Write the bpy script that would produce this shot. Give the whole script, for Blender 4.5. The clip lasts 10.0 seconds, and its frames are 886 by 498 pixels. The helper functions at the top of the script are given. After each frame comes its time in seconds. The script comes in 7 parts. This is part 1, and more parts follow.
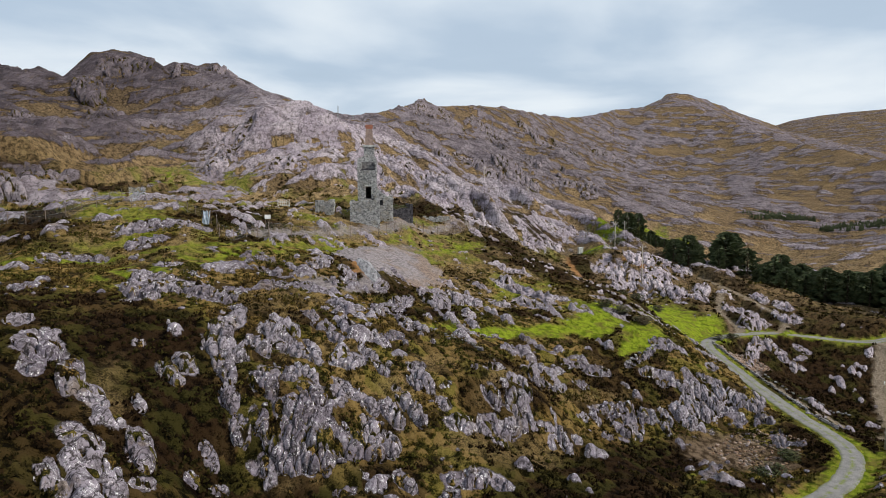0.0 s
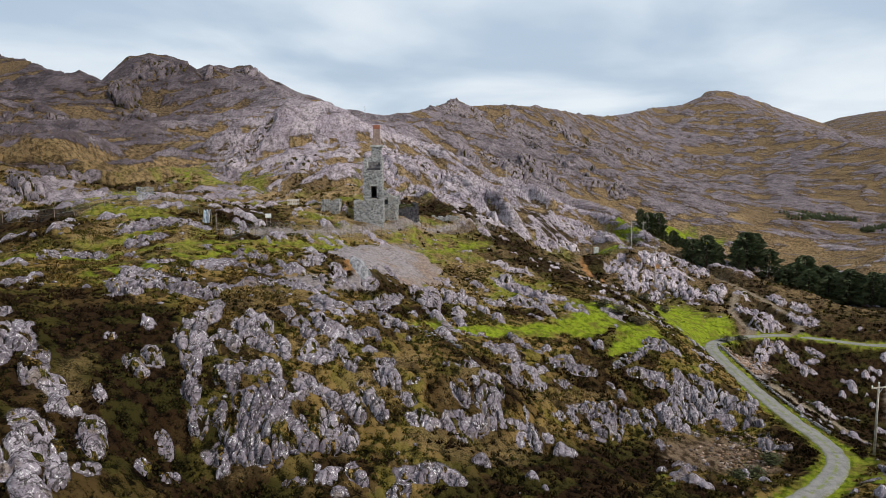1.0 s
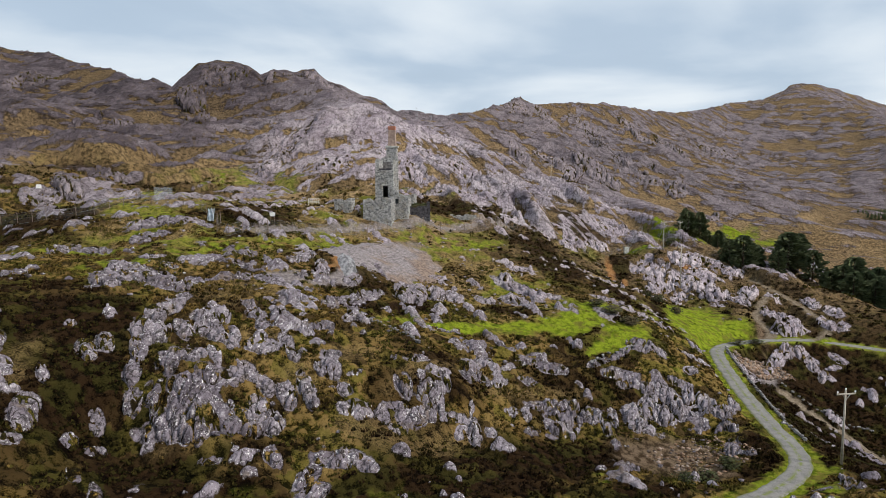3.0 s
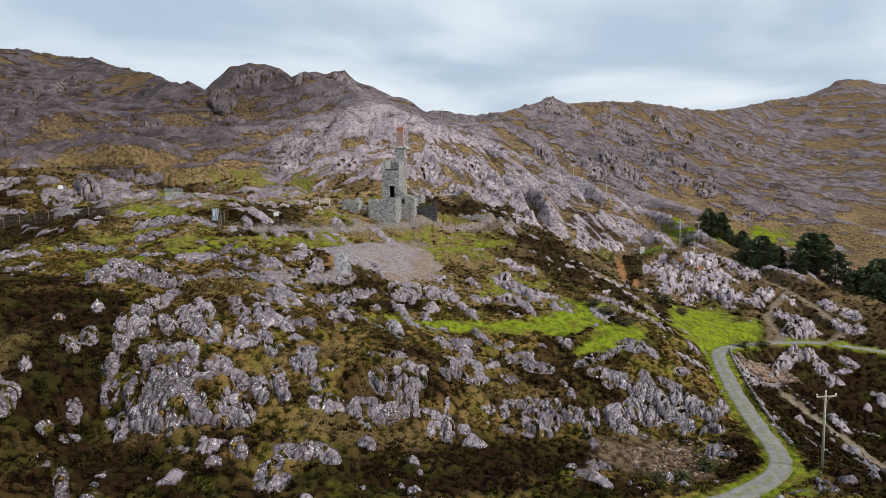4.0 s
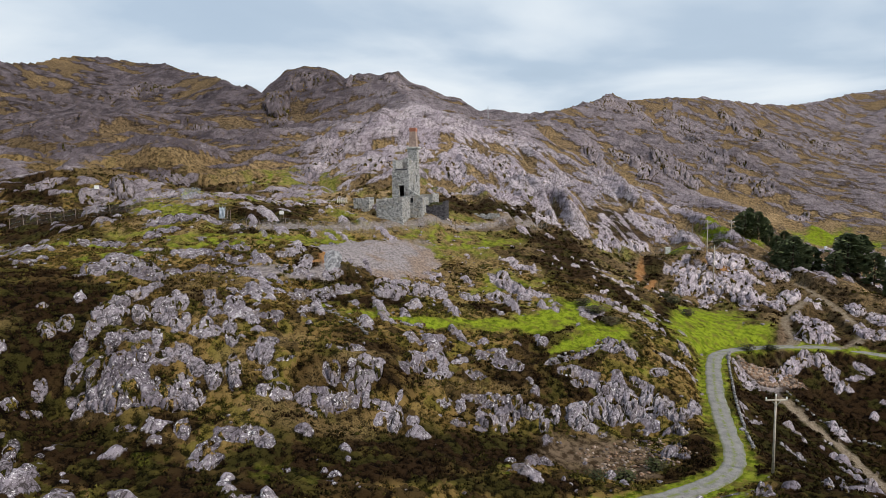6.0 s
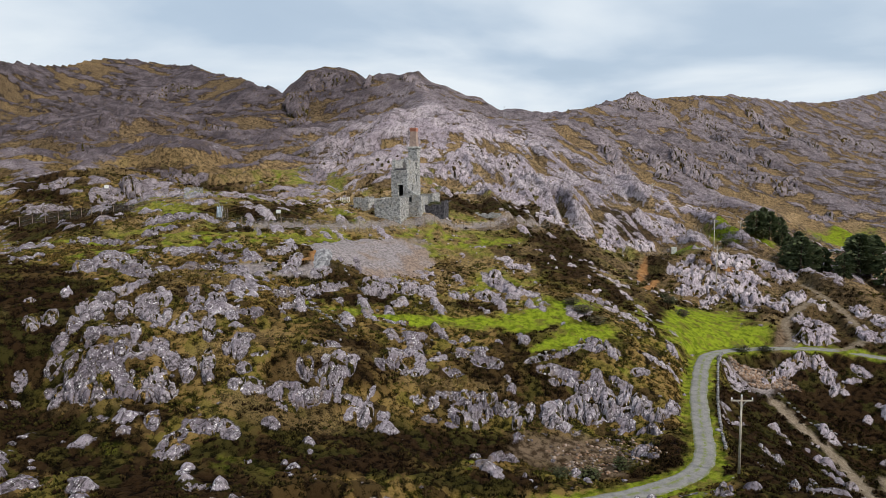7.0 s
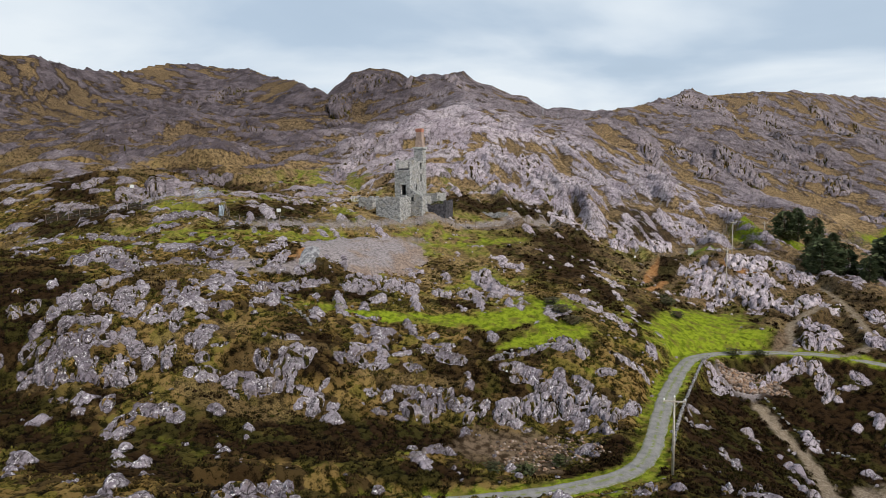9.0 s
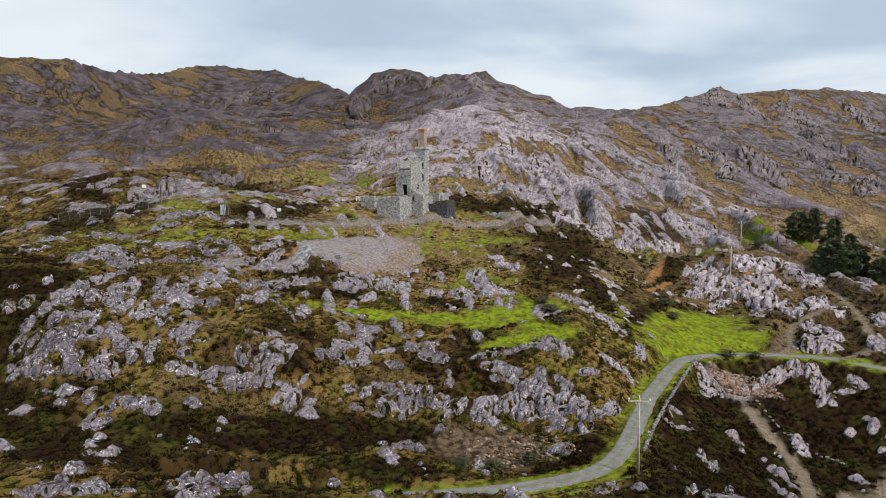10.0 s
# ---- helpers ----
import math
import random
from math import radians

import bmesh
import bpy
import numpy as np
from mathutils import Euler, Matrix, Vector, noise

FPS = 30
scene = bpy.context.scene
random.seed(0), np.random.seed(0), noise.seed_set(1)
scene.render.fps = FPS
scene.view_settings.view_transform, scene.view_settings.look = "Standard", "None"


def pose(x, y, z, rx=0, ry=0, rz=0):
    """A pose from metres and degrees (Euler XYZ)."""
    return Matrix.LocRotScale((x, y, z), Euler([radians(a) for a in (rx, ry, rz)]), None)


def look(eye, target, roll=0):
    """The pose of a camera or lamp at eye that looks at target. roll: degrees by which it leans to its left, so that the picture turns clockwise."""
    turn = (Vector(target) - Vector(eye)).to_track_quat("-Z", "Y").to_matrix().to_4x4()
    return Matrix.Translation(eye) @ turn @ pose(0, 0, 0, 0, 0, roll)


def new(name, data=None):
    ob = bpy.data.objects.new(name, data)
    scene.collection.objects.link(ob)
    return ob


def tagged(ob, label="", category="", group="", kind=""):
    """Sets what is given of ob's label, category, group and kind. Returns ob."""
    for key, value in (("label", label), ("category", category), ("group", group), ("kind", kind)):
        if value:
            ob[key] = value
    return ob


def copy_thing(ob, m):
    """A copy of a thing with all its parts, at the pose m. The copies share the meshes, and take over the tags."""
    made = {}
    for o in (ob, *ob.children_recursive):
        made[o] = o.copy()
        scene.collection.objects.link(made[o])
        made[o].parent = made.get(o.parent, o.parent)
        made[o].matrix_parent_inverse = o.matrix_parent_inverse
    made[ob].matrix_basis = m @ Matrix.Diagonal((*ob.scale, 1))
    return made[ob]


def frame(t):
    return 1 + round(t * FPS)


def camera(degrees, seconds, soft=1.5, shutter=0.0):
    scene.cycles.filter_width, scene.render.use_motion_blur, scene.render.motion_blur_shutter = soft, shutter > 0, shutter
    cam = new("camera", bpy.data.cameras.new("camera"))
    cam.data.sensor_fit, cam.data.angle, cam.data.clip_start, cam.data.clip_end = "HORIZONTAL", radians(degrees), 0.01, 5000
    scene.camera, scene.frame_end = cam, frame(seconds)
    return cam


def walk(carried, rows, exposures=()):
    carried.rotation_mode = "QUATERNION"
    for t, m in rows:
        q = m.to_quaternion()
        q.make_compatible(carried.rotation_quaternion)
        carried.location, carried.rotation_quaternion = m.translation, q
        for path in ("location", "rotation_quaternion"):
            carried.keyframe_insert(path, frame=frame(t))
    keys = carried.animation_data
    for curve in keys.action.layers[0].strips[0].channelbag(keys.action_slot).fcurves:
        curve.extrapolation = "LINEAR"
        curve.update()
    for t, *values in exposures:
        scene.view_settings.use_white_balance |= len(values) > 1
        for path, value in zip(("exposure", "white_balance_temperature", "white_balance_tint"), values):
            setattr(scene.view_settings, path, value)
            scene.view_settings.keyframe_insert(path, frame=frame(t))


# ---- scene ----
cam = camera(67.8, 10.0, soft=0.5)
METRES, EYE, TILT, LEAN, TURN = 75.0, 60.0, -6.0, 0.0, 0.0
ROWS = [
    (0.0, 0.0, 0.0, 0.0, 0.0, 0.0, -0.0),
    (0.5, 0.0506, -0.0056, -0.0009, 1.64, -0.01, -0.12),
    (1.0, 0.1016, -0.0105, -0.0016, 3.26, -0.04, -0.25),
    (1.5, 0.1531, -0.0145, -0.0022, 4.89, -0.07, -0.35),
    (2.0, 0.2047, -0.0179, -0.0026, 6.53, -0.1, -0.45),
    (2.5, 0.2561, -0.0202, -0.0028, 8.15, -0.13, -0.55),
    (4.0, 0.4089, -0.0187, -0.0031, 12.99, -0.19, -0.8),
    (4.5, 0.4586, -0.0163, -0.003, 14.59, -0.23, -0.9),
    (5.0, 0.5075, -0.0124, -0.0025, 16.14, -0.28, -1.02),
    (5.5, 0.5558, -0.0072, -0.002, 17.58, -0.33, -1.13),
    (7.0, 0.7004, 0.0172, 0.0001, 21.28, -0.51, -1.45),
    (7.5, 0.7485, 0.0277, 0.0008, 22.56, -0.55, -1.56),
    (8.0, 0.7967, 0.0395, 0.0016, 23.88, -0.6, -1.67),
    (8.5, 0.8442, 0.0522, 0.0026, 25.21, -0.66, -1.78),
    (9.0, 0.8916, 0.0659, 0.0039, 26.49, -0.71, -1.89),
    (9.5, 0.9386, 0.0811, 0.0051, 27.76, -0.76, -1.99),
    (10.0, 0.9852, 0.0973, 0.0064, 29.05, -0.82, -2.1),
]
walk(cam, [(t, pose(0, 0, EYE, TILT, LEAN, TURN) @ pose(METRES * x, METRES * y, METRES * z, 90 + pitch, roll, yaw)) for t, x, y, z, yaw, pitch, roll in ROWS])

# ---- sky and sun: a bright overcast day with thin blue gaps ----
SUN_HIGH, SUN_FROM = 40.0, 105.0      # degrees up; compass bearing it shines from, clockwise from +y
world = bpy.data.worlds.new("sky")
scene.world = world
world.use_nodes = True
wt = world.node_tree
wt.nodes.clear()


def wnode(kind, **sets):
    n = wt.nodes.new(kind)
    for key, value in sets.items():
        n.inputs[key.replace("_", " ")].default_value = value
    return n


w_out = wnode("ShaderNodeOutputWorld")
w_sky = wnode("ShaderNodeTexSky")
w_sky.sky_type, w_sky.sun_disc = "NISHITA", False
w_sky.sun_elevation, w_sky.sun_rotation = radians(SUN_HIGH), radians(SUN_FROM)
w_sky.air_density, w_sky.dust_density = 1.0, 2.0
w_blue = wnode("ShaderNodeBackground", Strength=0.10)
w_cloud = wnode("ShaderNodeBackground", Strength=1.0)
w_coord = wnode("ShaderNodeTexCoord")
w_split = wnode("ShaderNodeSeparateXYZ")
w_lift = wnode("ShaderNodeMath"); w_lift.operation = "MAXIMUM"; w_lift.inputs[1].default_value = 0.0
w_add = wnode("ShaderNodeMath"); w_add.operation = "ADD"; w_add.inputs[1].default_value = 0.16
w_scale = wnode("ShaderNodeVectorMath"); w_scale.operation = "DIVIDE"
w_join = wnode("ShaderNodeCombineXYZ")
w_noise = wnode("ShaderNodeTexNoise", Scale=0.75, Detail=6.0, Roughness=0.46, Distortion=0.3)
w_ramp = wnode("ShaderNodeValToRGB")
w_ramp.color_ramp.elements[0].position, w_ramp.color_ramp.elements[0].color = 0.40, (0.52, 0.635, 0.77, 1)
w_ramp.color_ramp.elements[1].position, w_ramp.color_ramp.elements[1].color = 0.60, (0.80, 0.87, 0.93, 1)
w_mask = wnode("ShaderNodeMapRange"); w_mask.inputs[1].default_value = 0.30; w_mask.inputs[2].default_value = 0.50; w_mask.inputs[3].default_value = 0.75
w_mix = wnode("ShaderNodeMixShader")
for a, b in ((w_coord.outputs["Generated"], w_split.inputs[0]), (w_split.outputs[2], w_lift.inputs[0]), (w_lift.outputs[0], w_add.inputs[0]),
             (w_add.outputs[0], w_join.inputs[0]), (w_add.outputs[0], w_join.inputs[1]), (w_coord.outputs["Generated"], w_scale.inputs[0]),
             (w_join.outputs[0], w_scale.inputs[1]), (w_scale.outputs[0], w_noise.inputs["Vector"]), (w_noise.outputs[0], w_ramp.inputs[0]),
             (w_noise.outputs[0], w_mask.inputs[0]), (w_ramp.outputs[0], w_cloud.inputs[0]), (w_sky.outputs[0], w_blue.inputs[0]),
             (w_mask.outputs[0], w_mix.inputs[0]), (w_blue.outputs[0], w_mix.inputs[1]), (w_cloud.outputs[0], w_mix.inputs[2]),
             (w_mix.outputs[0], w_out.inputs[0])):
    wt.links.new(a, b)
w_join.inputs[2].default_value = 1.0

sun = new("sun", bpy.data.lights.new("sun", "SUN"))
sun.data.energy, sun.data.angle, sun.data.color = 3.9, radians(6), (1.0, 0.94, 0.85)
a, e = radians(SUN_FROM), radians(SUN_HIGH)
sun.matrix_world = look((300 * math.sin(a) * math.cos(e), 300 * math.cos(a) * math.cos(e), 300 * math.sin(e)), (0, 0, 0))
scene.view_settings.exposure = 0.0

# ---- materials ----
class Mat:
    """A small hand for building a node material."""

    def __init__(self, name, rough=0.9):
        self.m = bpy.data.materials.new(name)
        self.m.use_nodes = True
        self.t = self.m.node_tree
        self.b = self.t.nodes["Principled BSDF"]
        self.b.inputs["Roughness"].default_value = rough
        self.b.inputs["Specular IOR Level"].default_value = 0.25
        self.place = self.t.nodes.new("ShaderNodeNewGeometry").outputs["Position"]

    def put(self, socket, value):
        if isinstance(value, bpy.types.NodeSocket):
            self.t.links.new(value, socket)
        elif isinstance(value, tuple) and len(value) == 3 and socket.type == "RGBA":
            socket.default_value = (*value, 1)
        else:
            socket.default_value = value

    def noise(self, scale, detail=5.0, rough=0.55, vector=None, stretch=None, bend=0.0):
        n = self.t.nodes.new("ShaderNodeTexNoise")
        v = vector or self.place
        if stretch:
            mp = self.t.nodes.new("ShaderNodeMapping")
            self.put(mp.inputs["Vector"], v)
            mp.vector_type = "TEXTURE"
            mp.inputs["Rotation"].default_value = [radians(q) for q in stretch[1]]
            mp.inputs["Scale"].default_value = [1 / q for q in stretch[0]]
            v = mp.outputs[0]
        self.put(n.inputs["Vector"], v)
        for key, value in (("Scale", scale), ("Detail", detail), ("Roughness", rough), ("Distortion", bend)):
            n.inputs[key].default_value = value
        return n.outputs[0]

    def fit(self, v, a, b, c=0.0, d=1.0):
        n = self.t.nodes.new("ShaderNodeMapRange")
        n.interpolation_type = "SMOOTHSTEP"
        for i, q in enumerate((v, a, b, c, d)):
            self.put(n.inputs[i], q)
        return n.outputs[0]

    def calc(self, op, a, b=0.0):
        n = self.t.nodes.new("ShaderNodeMath")
        n.operation = op
        self.put(n.inputs[0], a)
        self.put(n.inputs[1], b)
        return n.outputs[0]

    def mix(self, f, a, b, kind="MIX"):
        n = self.t.nodes.new("ShaderNodeMix")
        n.data_type, n.blend_type = "RGBA", kind
        self.put(n.inputs[0], f)
        self.put(n.inputs[6], a)
        self.put(n.inputs[7], b)
        return n.outputs[2]

    def attr(self, name):
        n = self.t.nodes.new("ShaderNodeAttribute")
        n.attribute_name = name
        s = self.t.nodes.new("ShaderNodeSeparateColor")
        self.t.links.new(n.outputs["Color"], s.inputs[0])
        return s.outputs[0], s.outputs[1], s.outputs[2], n.outputs["Alpha"]

    def place_x(self):
        n = self.t.nodes.new("ShaderNodeSeparateXYZ")
        self.put(n.inputs[0], self.place)
        return n.outputs[0]

    def place_y(self):
        n = self.t.nodes.new("ShaderNodeSeparateXYZ")
        self.put(n.inputs[0], self.place)
        return n.outputs[1]

    def island(self):
        return self.t.nodes.new("ShaderNodeNewGeometry").outputs["Random Per Island"]

    def done(self, colour, height=None, strength=0.4, reach=0.1, gloss=None):
        if gloss is not None:
            self.b.inputs["Specular IOR Level"].default_value = gloss
        self.put(self.b.inputs["Base Color"], colour)
        if height is not None:
            n = self.t.nodes.new("ShaderNodeBump")
            n.inputs["Strength"].default_value, n.inputs["Distance"].default_value = strength, reach
            self.put(n.inputs["Height"], height)
            self.t.links.new(n.outputs[0], self.b.inputs["Normal"])
        return self.m


DIP = ((1.0, 0.26, 0.34), (0, 0, -13))      # the ribs of the bedrock: how its grain is drawn out, and its turn
WEST_GRAIN, EAST_GRAIN = (0, 0, 38), (0, 0, -30)      # the run of the beds on the hill, west and east of the mine


def seams(k, scale, stretch, wide):
    """Thin wandering joints: 1 in the joint, 0 beside it."""
    n = k.noise(scale, 4, 0.55, stretch=stretch, bend=0.4)
    return k.fit(k.calc("ABSOLUTE", k.calc("SUBTRACT", n, 0.5)), 0.0, wide, 1.0, 0.0)


def rock_colour(k):
    """Lilac-grey sandstone with pale lichen, dark joints, brown stain, and shade painted into its clefts."""
    sep = k.t.nodes.new("ShaderNodeSeparateXYZ"); k.put(sep.inputs[0], k.place)
    upland = k.fit(sep.outputs[1], 85.0, 165.0)      # on the hill the rock is barer, with less lichen
    lowland = k.calc("SUBTRACT", 1.0, upland)
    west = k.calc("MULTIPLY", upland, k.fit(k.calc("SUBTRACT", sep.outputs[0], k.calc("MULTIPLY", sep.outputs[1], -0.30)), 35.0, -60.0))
    broad = k.noise(0.10, 5, 0.6)
    rib = k.noise(1.0, 9, 0.68, stretch=DIP)
    vein = k.noise(3.6, 7, 0.72, stretch=DIP)
    fine = k.noise(3.4, 8, 0.72)
    c = k.mix(k.fit(broad, 0.40, 0.60), (0.150, 0.127, 0.152), (0.255, 0.223, 0.254))
    c = k.mix(upland, c, k.mix(k.fit(broad, 0.40, 0.60), (0.390, 0.330, 0.375), (0.540, 0.470, 0.505)))
    c = k.mix(k.fit(sep.outputs[1], 240.0, 480.0), c, k.mix(k.fit(broad, 0.40, 0.60), (0.205, 0.170, 0.188), (0.310, 0.262, 0.282)))
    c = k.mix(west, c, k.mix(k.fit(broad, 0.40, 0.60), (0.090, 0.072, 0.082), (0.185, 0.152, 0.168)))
    # hollows of the rib and vein relief darkened: crease shade put into colour
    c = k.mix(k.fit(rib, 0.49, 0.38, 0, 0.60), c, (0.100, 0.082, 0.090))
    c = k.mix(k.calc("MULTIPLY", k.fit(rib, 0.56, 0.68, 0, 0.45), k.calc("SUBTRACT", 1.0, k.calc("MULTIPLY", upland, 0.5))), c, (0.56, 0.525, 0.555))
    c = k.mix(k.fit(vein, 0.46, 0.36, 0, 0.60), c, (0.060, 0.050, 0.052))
    c = k.mix(k.calc("MULTIPLY", lowland, k.calc("MULTIPLY", k.fit(k.noise(3.6, 9, 0.78), 0.535, 0.60, 0, 0.92), k.fit(k.noise(0.55, 6, 0.65), 0.42, 0.56, 0.08, 1.0))), c, (0.82, 0.80, 0.80))
    c = k.mix(k.fit(k.noise(0.42, 6, 0.65), 0.56, 0.68, 0, 0.55), c, (0.165, 0.120, 0.072))
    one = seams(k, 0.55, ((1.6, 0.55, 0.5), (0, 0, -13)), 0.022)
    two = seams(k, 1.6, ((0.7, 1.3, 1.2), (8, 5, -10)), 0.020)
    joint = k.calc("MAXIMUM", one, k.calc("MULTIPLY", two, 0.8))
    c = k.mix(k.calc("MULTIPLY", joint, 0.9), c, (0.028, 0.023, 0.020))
    # pits of the fine relief painted dark in the same way
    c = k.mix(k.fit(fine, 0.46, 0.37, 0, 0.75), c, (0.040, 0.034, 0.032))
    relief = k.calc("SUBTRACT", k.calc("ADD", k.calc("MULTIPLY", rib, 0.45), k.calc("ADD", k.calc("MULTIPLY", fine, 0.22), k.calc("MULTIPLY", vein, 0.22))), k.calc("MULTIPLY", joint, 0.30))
    return c, relief


def plant_colour(k, tuft, leaf, wide, lift=0.0):
    """Heather, moss and bleached grass in tufts, paler where lift is higher."""
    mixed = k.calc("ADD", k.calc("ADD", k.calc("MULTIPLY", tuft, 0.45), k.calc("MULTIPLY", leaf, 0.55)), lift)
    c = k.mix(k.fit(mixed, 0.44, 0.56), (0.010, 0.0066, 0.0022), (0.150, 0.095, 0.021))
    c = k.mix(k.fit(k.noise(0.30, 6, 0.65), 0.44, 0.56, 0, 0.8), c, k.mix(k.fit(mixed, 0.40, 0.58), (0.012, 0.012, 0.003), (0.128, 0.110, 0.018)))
    c = k.mix(k.fit(k.calc("ADD", mixed, k.calc("MULTIPLY", wide, 0.30)), 0.635, 0.73, 0, 0.9), c, (0.25, 0.160, 0.058))
    return c, mixed


k = Mat("bedrock", 0.88)
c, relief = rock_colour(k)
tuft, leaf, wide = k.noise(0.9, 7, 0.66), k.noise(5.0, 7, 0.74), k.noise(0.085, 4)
# plant cover on the rock; in the cracks it also stands for shade
soil_shade, _, _, _ = k.attr("soil_shade")
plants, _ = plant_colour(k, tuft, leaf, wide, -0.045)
f = k.fit(k.calc("ADD", soil_shade, k.calc("MULTIPLY", k.calc("SUBTRACT", leaf, 0.5), 0.9)), 0.36, 0.62)
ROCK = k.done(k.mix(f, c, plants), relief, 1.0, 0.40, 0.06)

k = Mat("moorland", 0.95)
rock, green, straw, heath = k.attr("cover")
scree, ochre, dirt, gravel = k.attr("cover_loose")
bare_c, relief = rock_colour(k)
wide, tuft, leaf = k.noise(0.085, 4), k.noise(0.9, 7, 0.66), k.noise(5.0, 7, 0.74)
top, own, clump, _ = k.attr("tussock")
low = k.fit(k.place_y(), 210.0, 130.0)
# lit tussock tops and shaded bases, put into the plant colour
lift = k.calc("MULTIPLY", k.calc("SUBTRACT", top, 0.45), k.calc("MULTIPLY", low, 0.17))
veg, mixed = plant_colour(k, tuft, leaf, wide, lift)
veg = k.mix(k.calc("MULTIPLY", low, k.fit(own, 0.60, 0.72, 0, 0.75)), veg, k.mix(k.fit(mixed, 0.42, 0.58), (0.030, 0.020, 0.007), (0.270, 0.180, 0.064)))
veg = k.mix(k.calc("MULTIPLY", low, k.fit(clump, 0.42, 0.26, 0, 0.85)), veg, k.mix(k.fit(mixed, 0.42, 0.58), (0.007, 0.0050, 0.003), (0.052, 0.034, 0.015)))
veg = k.mix(k.calc("MULTIPLY", low, k.fit(clump, 0.74, 0.86, 0, 0.6)), veg, k.mix(k.fit(mixed, 0.42, 0.58), (0.015, 0.016, 0.004), (0.150, 0.138, 0.021)))
hea = k.mix(k.fit(mixed, 0.42, 0.58), (0.0050, 0.0030, 0.0020), (0.034, 0.019, 0.009))
hea = k.mix(k.calc("MULTIPLY", k.fit(clump, 0.55, 0.75), 0.8), hea, k.mix(k.fit(mixed, 0.42, 0.58), (0.006, 0.006, 0.002), (0.046, 0.042, 0.011)))
hea = k.mix(k.fit(leaf, 0.58, 0.70, 0, 0.5), hea, (0.050, 0.040, 0.014))
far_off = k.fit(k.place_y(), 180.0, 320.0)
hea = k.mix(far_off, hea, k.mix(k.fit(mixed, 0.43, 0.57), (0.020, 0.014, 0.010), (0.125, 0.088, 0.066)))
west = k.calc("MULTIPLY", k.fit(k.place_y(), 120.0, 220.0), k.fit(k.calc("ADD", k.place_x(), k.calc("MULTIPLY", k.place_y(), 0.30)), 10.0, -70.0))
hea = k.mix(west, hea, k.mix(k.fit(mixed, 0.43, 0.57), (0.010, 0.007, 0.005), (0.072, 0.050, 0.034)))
sep = k.t.nodes.new("ShaderNodeSeparateXYZ"); k.put(sep.inputs[0], k.place)
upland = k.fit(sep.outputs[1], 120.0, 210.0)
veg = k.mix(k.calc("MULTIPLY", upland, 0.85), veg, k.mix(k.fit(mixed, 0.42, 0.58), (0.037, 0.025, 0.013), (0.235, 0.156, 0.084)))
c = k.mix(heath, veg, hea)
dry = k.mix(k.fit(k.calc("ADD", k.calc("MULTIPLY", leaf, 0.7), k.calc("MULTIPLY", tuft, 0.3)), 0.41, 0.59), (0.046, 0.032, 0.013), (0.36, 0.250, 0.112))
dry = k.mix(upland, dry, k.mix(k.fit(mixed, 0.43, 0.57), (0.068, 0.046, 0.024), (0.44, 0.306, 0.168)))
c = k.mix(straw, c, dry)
lawn = k.mix(k.fit(mixed, 0.38, 0.62), (0.100, 0.136, 0.010), (0.275, 0.340, 0.024))
lawn = k.mix(k.fit(k.noise(0.45, 7, 0.66), 0.50, 0.62, 0, 0.75), lawn, (0.130, 0.098, 0.030))
lawn = k.mix(k.fit(k.noise(0.75, 7, 0.68), 0.46, 0.36, 0, 0.7), lawn, (0.040, 0.044, 0.008))
c = k.mix(green, c, lawn)
chips = k.fit(k.noise(2.6, 8, 0.75), 0.38, 0.64)
c = k.mix(scree, c, k.mix(chips, (0.14, 0.12, 0.12), (0.40, 0.345, 0.335)))
c = k.mix(ochre, c, k.mix(k.fit(mixed, 0.42, 0.58), (0.20, 0.085, 0.028), (0.36, 0.195, 0.085)))
c = k.mix(dirt, c, k.mix(k.fit(mixed, 0.42, 0.60), (0.050, 0.032, 0.018), (0.190, 0.135, 0.090)))
c = k.mix(gravel, c, k.mix(chips, (0.150, 0.112, 0.076), (0.38, 0.310, 0.235)))
turned = k.fit(k.calc("SUBTRACT", sep.outputs[0], k.calc("MULTIPLY", sep.outputs[1], 0.12)), -72.0, -36.0)
bed = k.t.nodes.new("ShaderNodeMix")
k.put(bed.inputs[0], turned)
k.put(bed.inputs[2], k.noise(0.38, 9, 0.68, stretch=((0.17, 1.0, 0.6), WEST_GRAIN), bend=0.25))
k.put(bed.inputs[3], k.noise(0.38, 9, 0.68, stretch=((0.17, 1.0, 0.6), EAST_GRAIN), bend=0.25))
wide_bed = k.t.nodes.new("ShaderNodeMix")
k.put(wide_bed.inputs[0], turned)
k.put(wide_bed.inputs[2], k.noise(0.075, 8, 0.64, stretch=((0.22, 1.0, 0.8), (0, 0, 25)), bend=0.3))
k.put(wide_bed.inputs[3], k.noise(0.075, 8, 0.64, stretch=((0.22, 1.0, 0.8), (0, 0, -22)), bend=0.3))
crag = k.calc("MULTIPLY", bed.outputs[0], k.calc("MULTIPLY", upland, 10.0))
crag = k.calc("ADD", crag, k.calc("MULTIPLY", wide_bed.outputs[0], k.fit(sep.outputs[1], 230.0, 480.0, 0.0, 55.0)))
# hollows between the beds darkened: rib shade put into the rock colour
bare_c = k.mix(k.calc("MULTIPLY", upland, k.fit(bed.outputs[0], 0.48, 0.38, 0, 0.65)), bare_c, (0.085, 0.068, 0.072))
